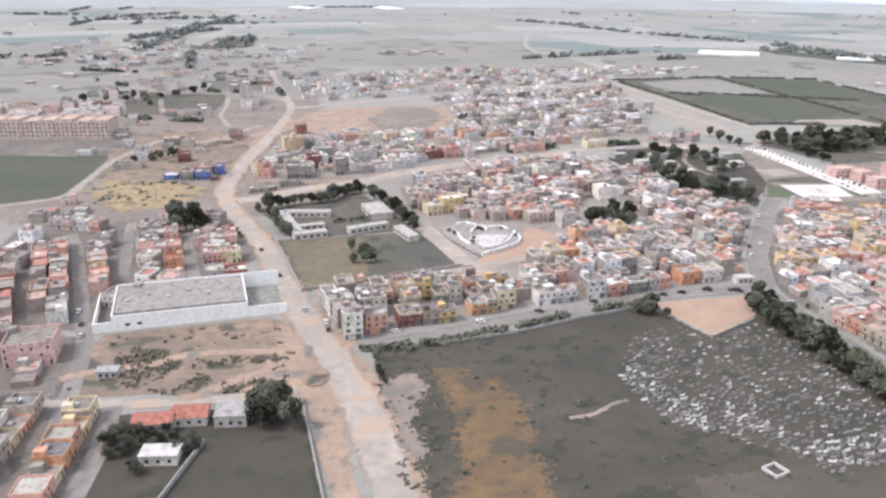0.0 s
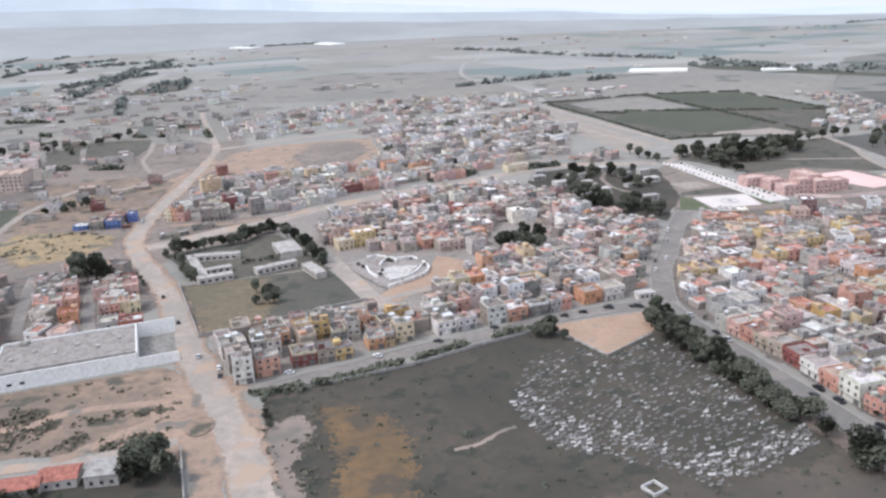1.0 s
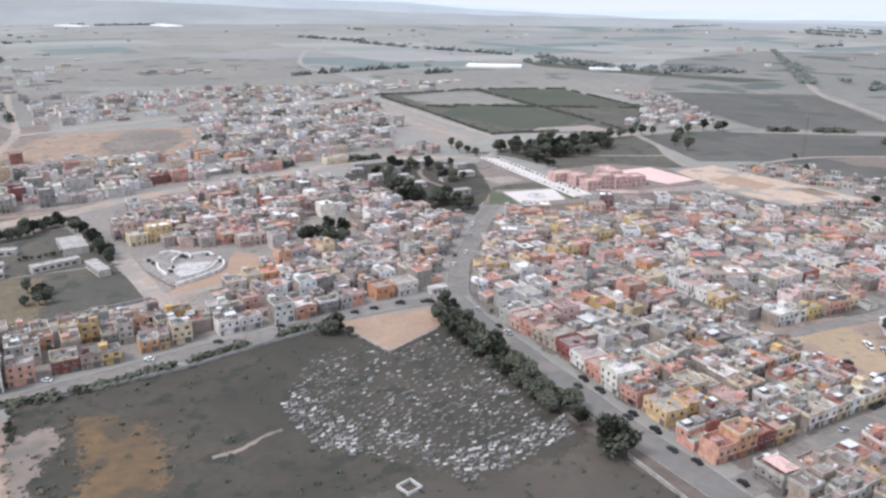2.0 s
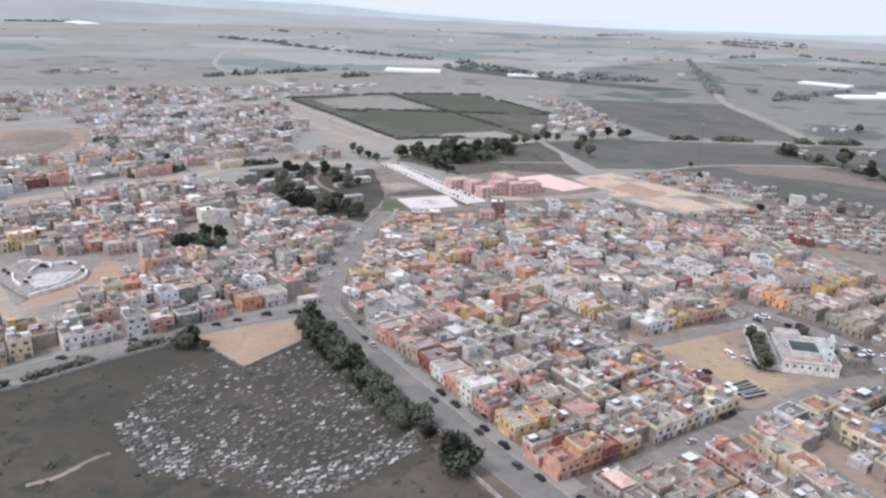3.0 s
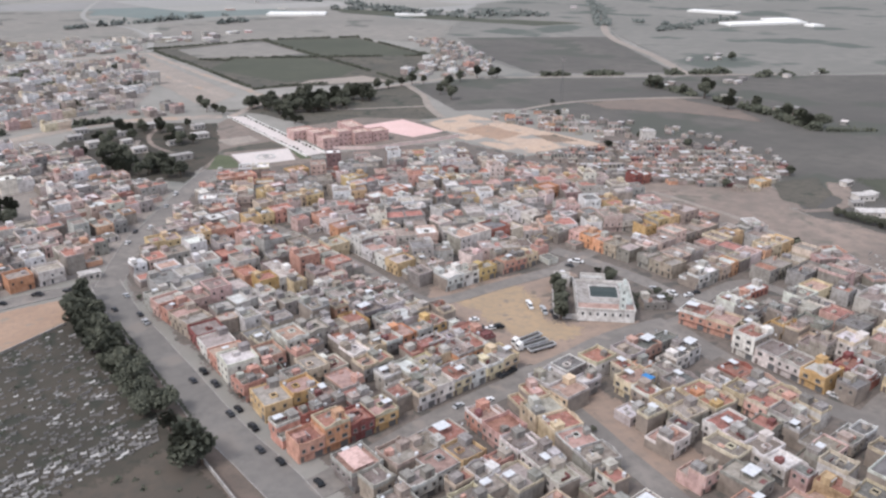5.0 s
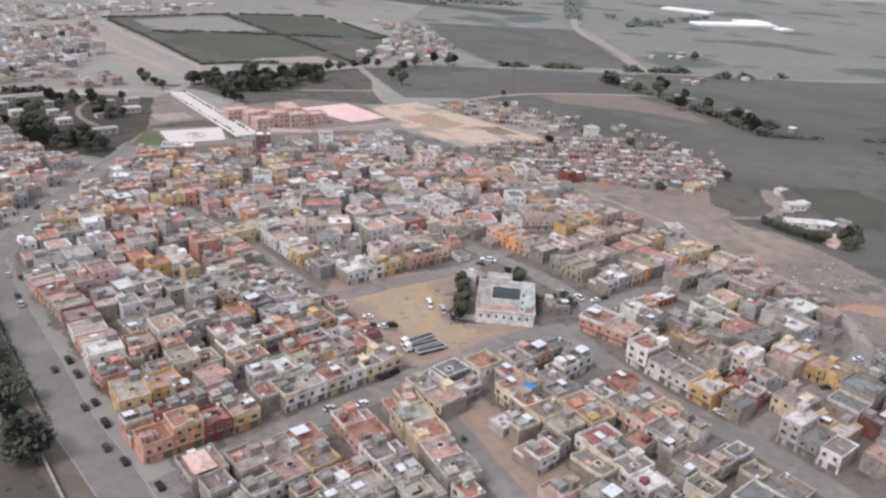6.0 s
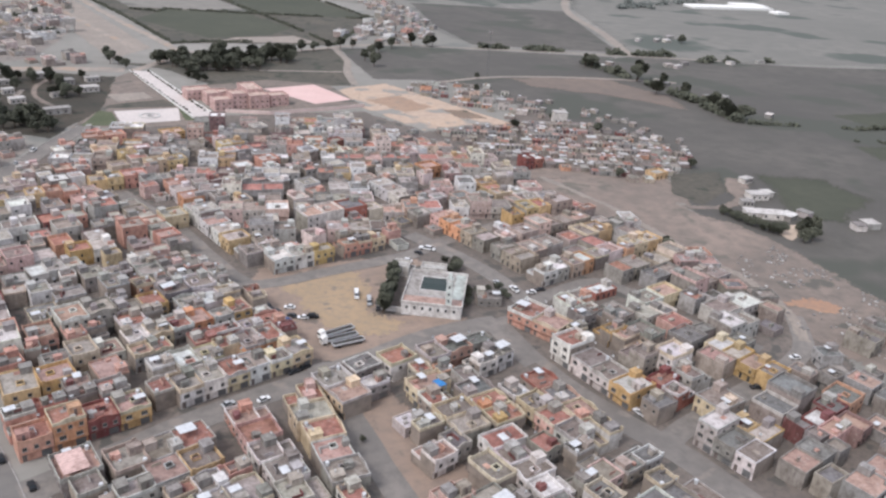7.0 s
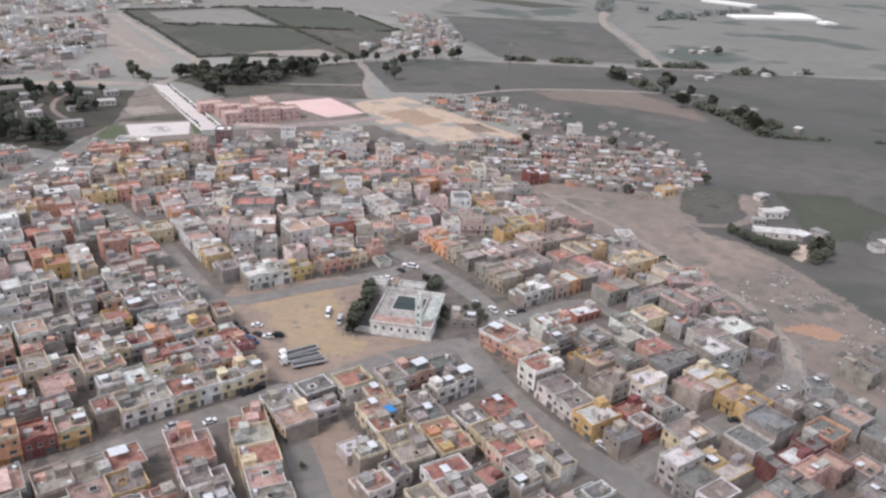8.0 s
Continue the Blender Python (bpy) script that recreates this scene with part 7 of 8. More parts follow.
def roof_shelter():
    """The pink sheet shelter on posts over the grey house at the avenue's corner."""
    e = thing("roof_shelter", "pale pink sheet-metal shelter on posts over a roof", "shelter", Matrix.Translation((221.6, 193.2, 6.1)) @ Matrix.Rotation(-1.33, 4, "Z"), "")
    for i in range(6):
        q = Solid()
        q.box(-4.8 + i * 1.6, -3.3, 2.2, -3.24 + i * 1.6, 3.3, 2.28, 0, (0.62, 0.44, 0.4), None, True)
        painted("sheet", q, e)
    for x in (-4.6, 4.5):
        for y in (-3.2, 3.0):
            q = Solid()
            q.box(x, y, -0.1, x + 0.15, y + 0.15, 2.2, 0, (0.3, 0.28, 0.26))
            painted("post", q, e)


roof_shelter()


def mosque():
    """The walled mosque on the square: hall round a roofed court, a slim square tower, a garden wall."""
    a = radians(-30)
    o = Matrix.Translation((339.8, 257.2, 0.1)) @ Matrix.Rotation(a, 4, "Z")
    e = thing("mosque", "white mosque with a dark green roofed court and a slim tower", "mosque", o)
    w, d = 23.5, 29.5
    s = Solid()
    wall = (0.7, 0.69, 0.67)
    s.ring(0, 0, w, d, -0.3, 5.0, 5.6, 0, wall)
    painted("wall", s, e, "whitewashed hall walls")
    t = Solid()
    t.ring(-0.3, -0.3, w + 0.3, d + 0.3, 5.0, 5.2, 6.2, 0, (0.36, 0.34, 0.32))
    painted("roof", t, e, "pale grey flat roof")
    t = Solid()
    t.box(0.2, 0.2, 5.2, w - 0.2, 6.4, 5.24, 0, (0.42, 0.29, 0.245), None, True)
    painted("roof_strip", t, e, "reddish tiled strip of roof")
    t = Solid()
    t.box(w - 4.4, 6.8, 5.2, w - 0.2, d - 0.3, 5.24, 0, (0.46, 0.5, 0.47), None, True)
    painted("roof_strip", t, e, "pale greenish strip of roof")
    p = Solid()
    p.ring(-0.3, -0.3, w + 0.3, d + 0.3, 5.2, 6.0, 0.35, 0, (0.62, 0.6, 0.57))
    painted("parapet", p, e, "white parapet")
    c = Solid()
    c.box(5.6, 5.6, -0.3, w - 5.6, d - 5.6, 4.4, 0, (0.4, 0.385, 0.37))
    painted("inner_roof", c, e, "pale inner roof")
    c = Solid()
    c.ring(5.4, 10.6, 18, 23.4, 4.4, 6.2, 0.4, 0, (0.6, 0.58, 0.56))
    painted("court_wall", c, e, "white wall round the court")
    g = Solid()
    g.face([(5.8, 11, 5.7), (17.6, 11, 5.7), (17.6, 17, 6.1), (5.8, 17, 6.1)])
    g.face([(5.8, 17, 6.1), (17.6, 17, 6.1), (17.6, 23, 5.7), (5.8, 23, 5.7)])
    part("green_roof", g.mesh("green_roof", [GREENTILE]), e, "dark green roof over the court")
    m = Solid()
    m.box(17.05, 0.1, 0, 19.45, 2.5, 16, 0, (0.64, 0.69, 0.66))
    tower = painted("minaret", m, e, "slim pale mint square tower")
    m = Solid()
    m.ring(16.85, -0.1, 19.65, 2.7, 15.9, 16.9, 0.25, 0, (0.66, 0.68, 0.65))
    painted("gallery", m, tower, "white parapet of the tower")
    m = Solid()
    m.box(17.65, 0.7, 16, 18.85, 1.9, 19, 0, (0.64, 0.69, 0.66))
    painted("lantern", m, tower, "small square lantern")
    for z0 in (7.0, 10.0, 13.0):
        m = Solid()
        m.box(17.95, 0.04, z0, 18.55, 0.12, z0 + 1.2, 1)
        painted("window", m, tower, "narrow dark window")
    for i in range(7):
        q = Solid()
        q.box(1.6 + i * 3.1, -0.08, 2.6, 2.5 + i * 3.1, 0.02, 3.9, 1)
        painted("window", q, e)
    for i in range(8):
        q = Solid()
        q.box(-0.08, 2 + i * 3.7, 1.0, 0.02, 3.2 + i * 3.7, 3.4, 1)
        painted("window", q, e)
    s2 = Solid()
    s2.ring(-10, 1, 0, 41, -0.3, 2.2, 0.35, 0, (0.6, 0.59, 0.57))
    painted("garden_wall", s2, e, "white garden wall")
    b = Solid()
    block(b, -9, 33, -2, 40, 4, (0.55, 0.53, 0.5), (0.46, 0.45, 0.43), None)
    block(b, 3, 34, 14, 40, 4, (0.55, 0.53, 0.5), (0.46, 0.45, 0.43), None)
    painted("annexe", b, e, "small white annexe")


mosque()


def pink_school():
    a = math.atan2(10, 43)
    e = thing("school", "pink plastered three-storey school with flat roofs", "school", Matrix.Translation((319, 566, 0)) @ Matrix.Rotation(a * 0.6, 4, "Z"))
    pk, rf = (0.56, 0.39, 0.36), (0.56, 0.43, 0.37)
    for x0, y0, x1, y1, h in ((2, 6, 15, 19, 7.5), (15.4, 8, 27, 21, 10.5), (27.4, 5, 42, 18, 9), (30, 18.4, 42, 42, 10.5), (-8, 40, 10, 54, 7), (10.4, 43, 24, 53, 4), (44, 8, 58, 20, 7.5), (2, 24, 12, 38, 8), (15, 26, 26, 36, 4.2)):
        s = Solid()
        block(s, x0, y0, x1, y1, h, pk, rf, None)
        painted("wing", s, e)
        n = int((x1 - x0) / 3.6)
        for k in range(int(h // 3.4)):
            for i in range(n):
                q = Solid()
                x = x0 + (x1 - x0) * (i + 0.5) / n
                q.box(x - 0.5, y0 - 0.06, 1.1 + 3.4 * k, x + 0.5, y0 + 0.02, 2.2 + 3.4 * k, 1)
                painted("window", q, e)


pink_school()


def flats():
    """The long cream apartment block beyond the green field."""
    e = thing("apartment_block", "long cream four-storey apartment block with flat roof", "apartments", Matrix.Translation((-440, 735, 0)) @ Matrix.Rotation(0.06, 4, "Z"))
    for i in range(8):
        s = Solid()
        block(s, i * 16, 0, i * 16 + 15.6, 28, 15 + (i % 3) * 0.8, (0.52, 0.43, 0.38), (0.5, 0.38, 0.31), None)
        painted("wing", s, e)
    for i in range(32):
        for k in range(4):
            q = Solid()
            x = 2 + i * 4
            q.box(x - 0.7, -0.08, 1.2 + 3.6 * k, x + 0.7, 0.02, 2.8 + 3.6 * k, 1)
            painted("window", q, e)


flats()


def school_rows():
    for x, y, w, d, a, h in ((-88, 445, 20, 6.5, 0.4, 3.6), (-56.5, 457, 26, 6, 0.52, 3.6), (-89.5, 452, 5.5, 46, 0.4, 3.6), (-31, 464, 23, 6.5, -1.1, 3.6), (-103, 491, 30, 6, 0.06, 3.6), (-89, 462, 17, 5, 0.38, 3.2), (-46, 486, 14, 26, 0.35, 4.2)):
        m = Matrix.Translation((x, y, 0.1)) @ Matrix.Rotation(a, 4, "Z")
        e = thing("school_pavilion", "long low pale classroom block with flat roof", "school", m, "classroom blocks")
        s = Solid()
        block(s, 0, 0, w, d, h, (0.5, 0.47, 0.43), (0.42, 0.4, 0.38), None, 0, 0.3)
        painted("wall", s, e)
        for i in range(int(max(w, d) / 4)):
            q = Solid()
            if w > d:
                q.box(1.2 + i * 4, -0.06, 1, 3.2 + i * 4, 0.02, 2.4, 1)
            else:
                q.box(-0.06, 1.2 + i * 4, 1, 0.02, 3.2 + i * 4, 2.4, 1)
            painted("window", q, e)


school_rows()


def wall_run(pts, h, t, paint):
    """A mitred wall of even thickness along a bent line, as one solid."""
    n = len(pts)
    left, right = [], []
    for i, p in enumerate(pts):
        a, b = Vector(pts[max(0, i - 1)]), Vector(pts[min(n - 1, i + 1)])
        d = (b - a).normalized()
        left.append((p[0] - d.y * t / 2, p[1] + d.x * t / 2))
        right.append((p[0] + d.y * t / 2, p[1] - d.x * t / 2))
    s = Solid()
    s.v = [(*q, z) for z in (-0.3, h) for q in left + right]
    k = 2 * n
    for i in range(n - 1):
        s.f += [(i + 1, i, k + i, k + i + 1), (n + i, n + i + 1, k + n + i + 1, k + n + i), (k + n + i, k + n + i + 1, k + i + 1, k + i)]
    s.f += [(0, n, k + n, k), (2 * n - 1, n - 1, k + n - 1, k + 2 * n - 1)]
    s.m, s.c = [0] * len(s.f), [paint] * len(s.f)
    return s


def park():
    """The small walled park: white bent walls round a pale floor, with dark bushes."""
    e = thing("park_walls", "white bent low walls round a small paved park", "park", Matrix.Translation((-6, 0, 0.35)))
    f = Solid()
    f.face([(x, y, 0.45) for x, y in ((2, 470), (8, 450), (25, 420), (40, 430), (52, 452), (43, 475), (18, 480))], 0, (0.3, 0.275, 0.255))
    painted("floor", f, e, "pale grey paved floor")
    white = (0.74, 0.73, 0.71)
    for pts, h, t in (([(27, 421), (37, 429), (46, 437), (50, 444), (51, 452), (48, 462)], 1.8, 1.0), ([(28, 432), (38, 438), (43, 445), (47, 456)], 1.2, 0.8),
                      ([(14, 458), (15, 452), (17, 445), (21, 438)], 1.8, 0.9), ([(22, 459), (24, 466), (28, 472), (31, 470), (32, 464)], 2.0, 0.9),
                      ([(32, 470), (37, 471.5), (42, 472), (45, 466)], 1.8, 0.9), ([(14, 477), (20, 480), (26, 475)], 1.6, 0.9)):
        painted("bent_wall", wall_run(smooth_line(pts, 3), h, t, white), e, "whitewashed bent wall")
    c = Solid()
    c.face([(x, y, 0.62) for x, y in ((20, 450), (28, 434), (38, 440), (45, 456), (30, 458))], 0, (0.5, 0.48, 0.46))
    painted("terrace", c, e, "pale paved terrace")


park()
for _x, _y, _q in ((22.5, 443, 0.45), (23.5, 449, 0.4), (27, 468, 0.5), (29, 466, 0.5), (49, 456, 0.45), (9, 464, 0.45), (12, 458, 0.45), (41, 469, 0.4), (35, 430, 0.35)):
    tree(_x - 6, _y, _q, 3, "small dark bush inside the park walls", "park bushes")


def basin():
    e = thing("fountain", "round pale stone basin on the paved plaza", "fountain", Matrix.Translation((276, 568, ground_z(276, 568))))
    n = 28
    for name, r0, r1, h in (("basin_rim", 7, 5.6, 0.5), ("inner_basin", 2.4, 1.6, 0.9)):
        s = Solid()
        for rad, z in ((r0, 0), (r0, h), (r1, h), (r1, 0)):
            s.v += [(rad * math.cos(2 * math.pi * i / n), rad * math.sin(2 * math.pi * i / n), z) for i in range(n)]
        for k in range(3):
            s.f += [(k * n + i, k * n + (i + 1) % n, (k + 1) * n + (i + 1) % n, (k + 1) * n + i) for i in range(n)]
        s.m, s.c = [0] * len(s.f), [(1, 1, 1)] * len(s.f)
        part(name, s.mesh(name, [STONE]), e)


basin()


def garden_house(x, y, w, d, h, a, tiled, label, tone=1.0):
    e = thing("garden_house", label, "house", Matrix.Translation((x, y, 0.1)) @ Matrix.Rotation(a, 4, "Z"))
    s = Solid()
    s.box(0, 0, -0.3, w, d, h, 0, (0.6 * tone, 0.57 * tone, 0.53 * tone))
    painted("wall", s, e)
    if tiled:
        t = Solid()
        ym = d / 2
        t.face([(-0.6, -0.6, h), (w + 0.6, -0.6, h), (w + 0.6, ym, h + 1.8), (-0.6, ym, h + 1.8)])
        t.face([(-0.6, ym, h + 1.8), (w + 0.6, ym, h + 1.8), (w + 0.6, d + 0.6, h), (-0.6, d + 0.6, h)])
        t.face([(-0.6, -0.6, h), (-0.6, ym, h + 1.8), (-0.6, d + 0.6, h)])
        t.face([(w + 0.6, -0.6, h), (w + 0.6, d + 0.6, h), (w + 0.6, ym, h + 1.8)])
        part("roof", t.mesh("roof", [REDTILE]), e, "red tiled pitched roof")
    else:
        t = Solid()
        t.box(-0.3, -0.3, h, w + 0.3, d + 0.3, h + 0.35, 0, (0.5 * tone, 0.48 * tone, 0.46 * tone), None, True)
        painted("roof", t, e, "flat pale roof")
    for i in range(3):
        q = Solid()
        q.box(w * (0.15 + 0.3 * i), -0.06, 1, w * (0.15 + 0.3 * i) + 1.2, 0.02, 2.3, 1)
        painted("window", q, e)


garden_house(-108, 238, 13, 8, 3.4, 0.12, True, "low garden house with a red tiled roof")
garden_house(-96, 242, 12, 9, 3.6, 0.12, True, "garden house with a red tiled roof among trees")
garden_house(-81, 242, 11, 11, 4.2, 0.08, False, "plain outbuilding with a flat grey-brown roof", 0.7)
garden_house(-99, 219, 12, 7, 3.4, 0.05, False, "small garden house with a flat white roof")
garden_house(-136, 276, 8, 5, 3.0, 0.1, False, "small ruined hut on waste ground", 0.7)
garden_house(160, 640, 14, 8, 4, 0.3, False, "pale pavilion in the gardens")
garden_house(236, 640, 12, 8, 3.5, 0.2, False, "white garden pavilion with flat roof")
garden_house(190, 612, 10, 7, 3.4, 0.3, False, "small white garden hut")
garden_house(170, 610, 14, 6, 3.2, 0.3, False, "small low pale garden shed")
garden_house(212, 578, 16, 6, 4, 0.25, False, "low dull building beside the park lawn", 0.7)
for _x, _y, _w, _d, _t in ((146, 668, 12, 7, 0.7), (178, 668, 16, 7, 0.8), (204, 690, 14, 8, 0.9), (222, 664, 10, 8, 0.6), (216, 626, 9, 7, 0.8), (184, 640, 8, 6, 0.9), (240, 672, 10, 6, 0.8), (152, 690, 10, 8, 0.7)):
    garden_house(_x, _y, _w, _d, 3.6, 0.3, False, "low pale garden building with a flat roof", _t)
garden_house(150, 380, 9, 5, 3.2, 0.2, False, "small kiosk by the avenue corner")
garden_house(561.5, 304, 22, 8, 3.0, -0.45, False, "long farm shed with a white roof", 1.2)
garden_house(585, 326, 12, 7, 3.4, -0.25, False, "farmhouse with a flat white roof", 1.1)
garden_house(572, 319, 7, 5, 3, -0.4, False, "small farm shed with a dull roof", 0.7)
garden_house(603, 350, 8, 5, 3, 0.2, False, "low farm store with a pale roof", 1.0)
garden_house(556, 500, 10, 8, 8, -0.3, False, "tall white windowless store")


def mast(x, y, h):
    e = thing("radio_mast", "tall dark lattice radio mast", "mast", Matrix.Translation((x, y, 0)))
    for i, (sx, sy) in enumerate(((-1, -1), (1, -1), (0, 1))):
        s = Solid()
        s.v += [(sx * 1.2 - 0.12, sy * 1.2, 0), (sx * 1.2 + 0.12, sy * 1.2, 0), (sx * 1.2, sy * 1.2 + 0.2, 0), (sx * 0.5 - 0.1, sy * 0.5, h), (sx * 0.5 + 0.1, sy * 0.5, h), (sx * 0.5, sy * 0.5 + 0.16, h)]
        s.f += [(0, 1, 4, 3), (1, 2, 5, 4), (2, 0, 3, 5)]
        s.m += [0] * 3
        s.c += [(1, 1, 1)] * 3
        part("leg", s.mesh("leg", [STEEL]), e)
    for k in range(14):
        z = h * k / 14
        q = 1.2 - 0.7 * k / 14
        s = Solid()
        s.box(-q, -q - 0.06, z, q, -q + 0.06, z + 0.15, 0, bottom=True)
        s.box(-0.06, -q, z + 0.8, 0.06, q, z + 0.95, 0, bottom=True)
        part("brace", s.mesh("brace", [STEEL]), e)
    s = Solid()
    for i in range(6):
        t = i * math.pi / 3
        s.box(math.cos(t) * 1.3 - 0.2, math.sin(t) * 1.3 - 0.2, h - 4, math.cos(t) * 1.3 + 0.2, math.sin(t) * 1.3 + 0.2, h - 1.5, 0, bottom=True)
    part("antenna", s.mesh("antenna", [CONCRETE]), e)


mast(578, 656, 43)
e_ = thing("water_tower", "dark square water tower on legs", "tower", Matrix.Translation((232, 905, 0)))
s_ = Solid()
s_.box(-6, -5, 7, 6, 5, 13, 0, bottom=True)
part("tank", s_.mesh("tank", [CONCRETE]), e_)
for sx in (-5, 4):
    for sy in (-4, 3):
        s_ = Solid()
        s_.box(sx, sy, -0.3, sx + 1, sy + 1, 7, 0)
        part("leg", s_.mesh("leg", [CONCRETE]), e_)


# ---- vehicles ----
def car_meshes():
    b = Solid()
    b.box(-0.85, -2.1, 0.3, 0.85, 2.1, 0.85, 0, bottom=True)
    lo = [(-0.8, -1.5), (0.8, -1.5), (0.8, 1.0), (-0.8, 1.0)]
    hi = [(-0.65, -1.1), (0.65, -1.1), (0.65, 0.4), (-0.65, 0.4)]
    g = Solid()
    for i in range(4):
        j = (i + 1) % 4
        g.face([(*lo[i], 0.85), (*lo[j], 0.85), (*hi[j], 1.4), (*hi[i], 1.4)])
    r = Solid()
    r.box(-0.66, -1.12, 1.38, 0.66, 0.42, 1.46, 0, bottom=True)
    w = Solid()
    n = 10
    for i in range(n):
        t0, t1 = 2 * math.pi * i / n, 2 * math.pi * (i + 1) / n
        w.face([(-0.1, 0.32 * math.cos(t0), 0.32 * math.sin(t0)), (-0.1, 0.32 * math.cos(t1), 0.32 * math.sin(t1)), (0.1, 0.32 * math.cos(t1), 0.32 * math.sin(t1)), (0.1, 0.32 * math.cos(t0), 0.32 * math.sin(t0))])
    w.face([(0.1, 0.32 * math.cos(2 * math.pi * i / n), 0.32 * math.sin(2 * math.pi * i / n)) for i in range(n)])
    w.face([(-0.1, 0.32 * math.cos(-2 * math.pi * i / n), 0.32 * math.sin(-2 * math.pi * i / n)) for i in range(n)])
    return b.mesh("car_body", [CARPAINT]), g.mesh("car_windows", [CARGLASS]), r.mesh("car_roof", [CARPAINT]), w.mesh("wheel", [RUBBER])


CAR = car_meshes()
CARCOL = {"white": (0.75, 0.75, 0.75), "dark grey": (0.05, 0.05, 0.055), "silver": (0.45, 0.46, 0.47), "black": (0.02, 0.02, 0.022), "blue": (0.04, 0.08, 0.2), "red": (0.35, 0.04, 0.03)}


def car(x, y, a, colour, long=1.0):
    z = ground_z(x, y)
    van = long > 1.15
    e = thing("van" if van else "car", f"{colour} parked {'van' if van else 'car'} on the dusty street", "van" if van else "car", Matrix.Translation((x, y, z)) @ Matrix.Rotation(a, 4, "Z") @ Matrix.Diagonal((1.05, long, 1.45 if van else 1.05, 1)), "parked vehicles")
    part("body", CAR[0], e, "", CARCOL[colour])
    part("cabin_glass", CAR[1], e)
    part("roof", CAR[2], e, "", CARCOL[colour])
    for sx in (-0.8, 0.8):
        for sy in (-1.3, 1.3):
            part("wheel", CAR[3], e, "", None, Matrix.Translation((sx, sy, 0.32)))


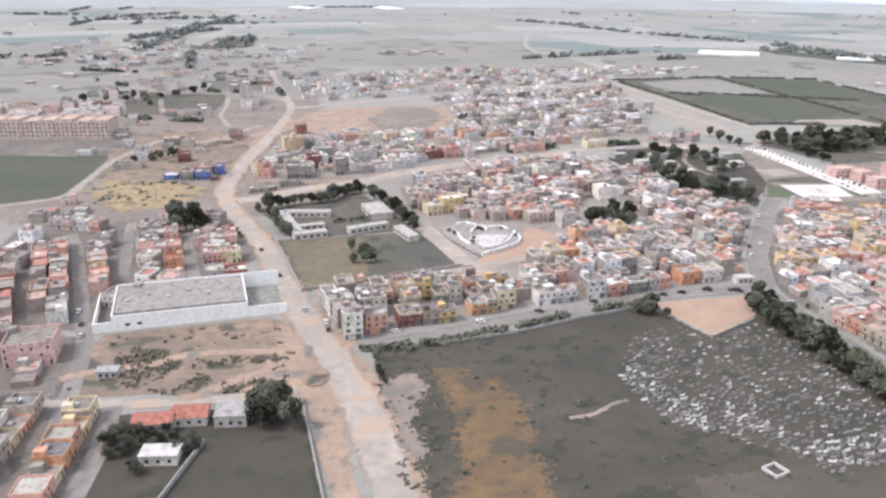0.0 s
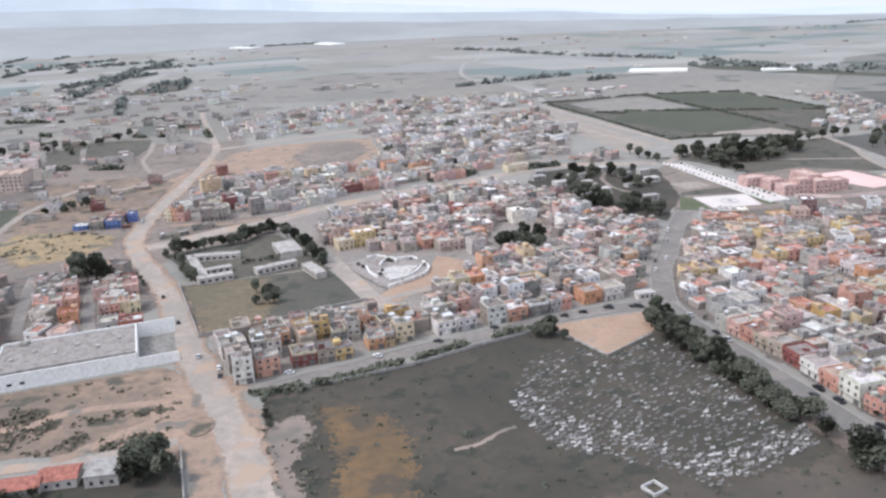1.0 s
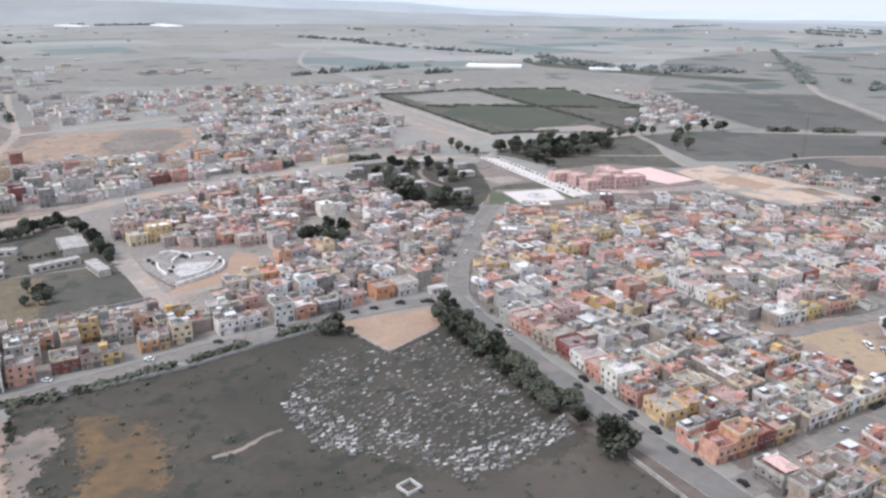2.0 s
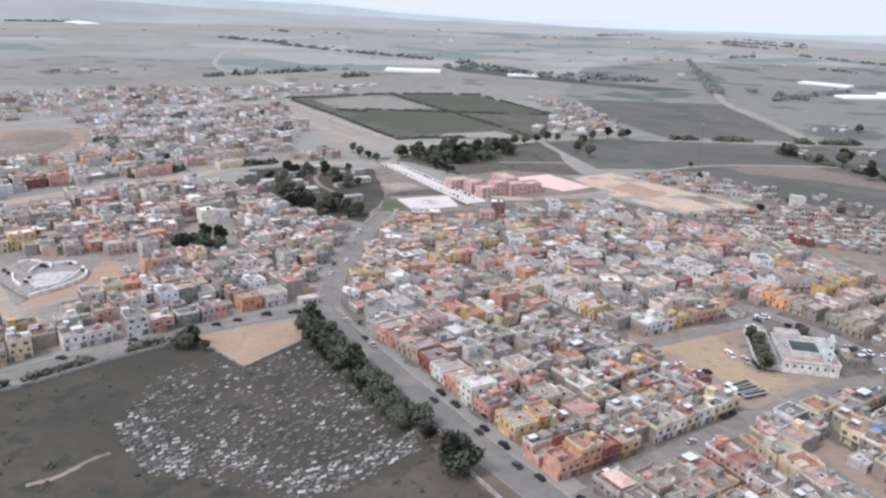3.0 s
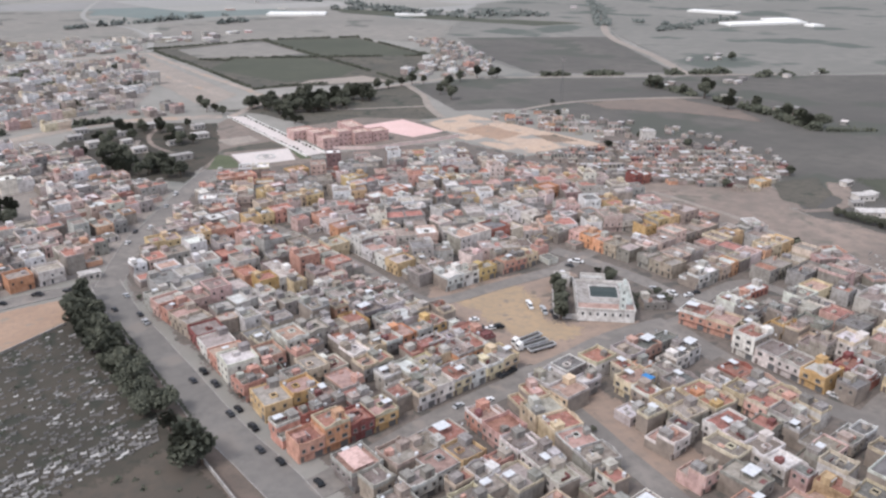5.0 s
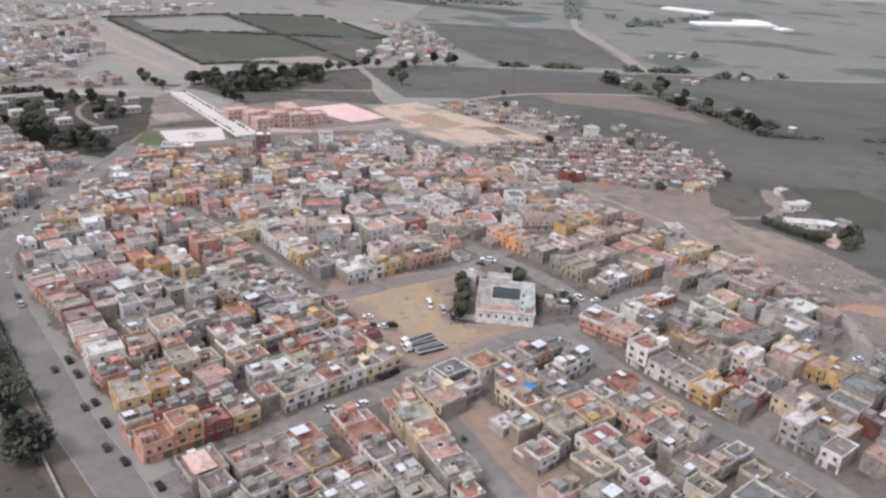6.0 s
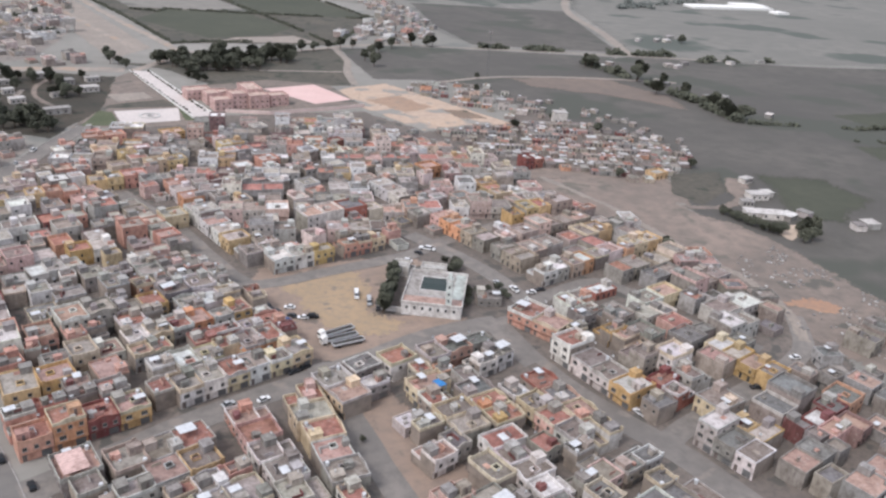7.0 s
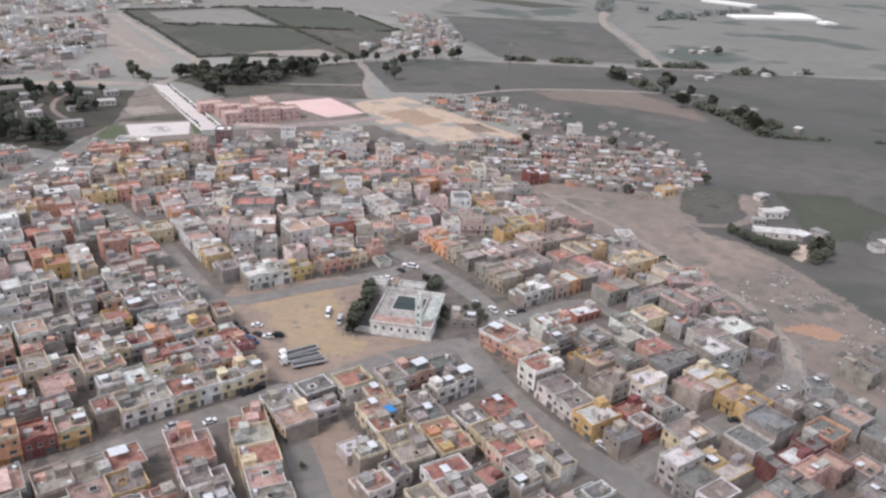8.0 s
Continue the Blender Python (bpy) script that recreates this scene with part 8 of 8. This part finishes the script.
AV = radians(14)
for x, y, a, c, lg in ((185, 270, AV, "dark grey", 1), (189.5, 275, AV, "black", 1.2), (192, 264.5, AV, "dark grey", 1.2), (193.5, 243, AV, "dark grey", 1), (196.6, 245, AV, "black", 1), (199, 232, AV, "black", 1.2), (198.5, 219, AV, "dark grey", 1),
                       (203, 210.5, AV, "black", 1), (162.5, 343, AV, "dark grey", 1), (173.5, 325, AV, "silver", 1.2), (172, 334, AV, "dark grey", 1), (168, 356, AV, "silver", 1), (211, 196, AV, "black", 1),
                       (277, 216, radians(-72), "white", 1), (290, 229, radians(-70), "dark grey", 1.1), (294, 230.5, radians(-70), "black", 1.1), (266, 217, radians(-72), "silver", 1),
                       (390.5, 171, AV, "white", 1.05), (393, 167.5, AV, "white", 1.05), (384, 244, 0.2, "white", 1.2), (393, 262, 0.1, "white", 1.3), (389, 270, 0.1, "silver", 1), (352, 234, 1.2, "dark grey", 1), (347, 232, 1.2, "black", 1),
                       (399, 258, 1.4, "white", 1), (404, 259, 1.4, "dark grey", 1), (420, 167, 1.3, "silver", 1), (440, 170, 1.3, "dark grey", 1), (470, 181, 1.3, "white", 1), (368, 308, 0.5, "dark grey", 1),
                       (328, 277, -0.3, "white", 2.0), (331, 270, -0.3, "silver", 1.9), (333, 265, -0.3, "dark grey", 1.9), (373.5, 311, 0.9, "white", 1.8), (359, 301, 1.1, "white", 1.4),
                       (296, 263, 0.5, "blue", 1.7), (305.5, 264, 1.3, "black", 1.4), (302.5, 264.5, 1.3, "white", 1.0), (299.7, 274, 1.2, "white", 1.0), (294, 271, 0.4, "dark grey", 1.5), (291.5, 277, 0.4, "dark grey", 1.5), (299, 267, 0.6, "dark grey", 1),
                       (173, 424, -0.4, "white", 1), (178, 440, -0.4, "dark grey", 1), (198, 478, -0.4, "silver", 1), (186, 444, -0.4, "white", 1), (206, 500, -0.4, "white", 1.2),
                       (118, 368, 1.2, "black", 1), (132, 372, 1.2, "dark grey", 1.2), (108, 365, 1.2, "dark grey", 1), (146, 371, 1.3, "dark grey", 1.8), (72, 356, 1.1, "dark grey", 1),
                       (44, 344, 1.1, "dark grey", 1), (16, 332, 1.2, "white", 1), (-52, 322, 0.2, "dark grey", 1), (-54, 330, 0.2, "white", 1), (-22, 321, 1.3, "white", 1), (-86, 388, 0.3, "dark grey", 1),
                       (-104, 428, 0.3, "dark grey", 1), (-66, 344, 0.3, "silver", 1), (-170, 340, 0.3, "white", 1), (-158, 314, 0.3, "silver", 1), (-163, 326, 0.3, "dark grey", 1), (-165, 600, 0.1, "white", 1.2),
                       (70, 690, 1.0, "white", 1.5), (20, 654, 1.0, "white", 1.6)):
    car(x, y, a, c, lg)


def truck(x, y, a, cab, label):
    e = thing("truck" if cab else "trailer", label, "truck" if cab else "trailer", Matrix.Translation((x, y, ground_z(x, y))) @ Matrix.Rotation(a, 4, "Z"), "parked trucks")
    b = Solid()
    b.box(-1.25, -6, 0.9, 1.25, 6, 1.5, 0, bottom=True)
    part("bed", b.mesh("bed", [DARKBED]), e, "dark flat bed")
    g = Solid()
    g.ring(-1.3, -6.05, 1.3, 6.05, 1.2, 1.9, 0.1, 0)
    part("side_board", g.mesh("side_board", [SHEET]), e, "pale metal side boards")
    if cab:
        c = Solid()
        c.box(-1.2, 6.3, 0.6, 1.2, 8.5, 3.1, 0, bottom=True)
        c.box(-1.1, 6.3, 3.1, 1.1, 7.8, 3.6, 0)
        c.box(-1.05, 8.45, 1.9, 1.05, 8.56, 2.9, 1)
        part("cab", c.mesh("cab", [WHITE, CARGLASS]), e, "white driver's cab")
    for sx in (-1.1, 1.1):
        for sy in (-4.5, -3.2, 3.6) + ((7.4,) if cab else ()):
            part("wheel", CAR[3], e, "", None, Matrix.Translation((sx, sy, 0.5)) @ Matrix.Diagonal((1.5, 1.6, 1.6, 1)))


truck(312.2, 249.6, radians(104), True, "white-cabbed truck with a pale-sided flat bed on the square")
truck(312, 245, radians(98), True, "white-cabbed truck with an empty pale-sided bed on the square")
truck(313, 241, radians(96), False, "pale-sided empty flat-bed trailer parked beside trucks")

# blue tarpaulin over a roof corner
tp = Solid()
tp.box(-2, -1.4, 0, 2, 1.4, 0.08, 0, bottom=True)
tp.box(-1.9, -1.3, -2.0, -1.75, -1.15, 0, 0)
tp.box(1.75, 1.15, -2.0, 1.9, 1.3, 0, 0)
ob = new("tarpaulin", tp.mesh("tarpaulin", [BLUE]))
ob.matrix_world = Matrix.Translation((329.5, 197, 8.2)) @ Matrix.Rotation(-1.3, 4, "Z")
tagged(ob, "blue tarpaulin stretched over a roof terrace", "tarpaulin")
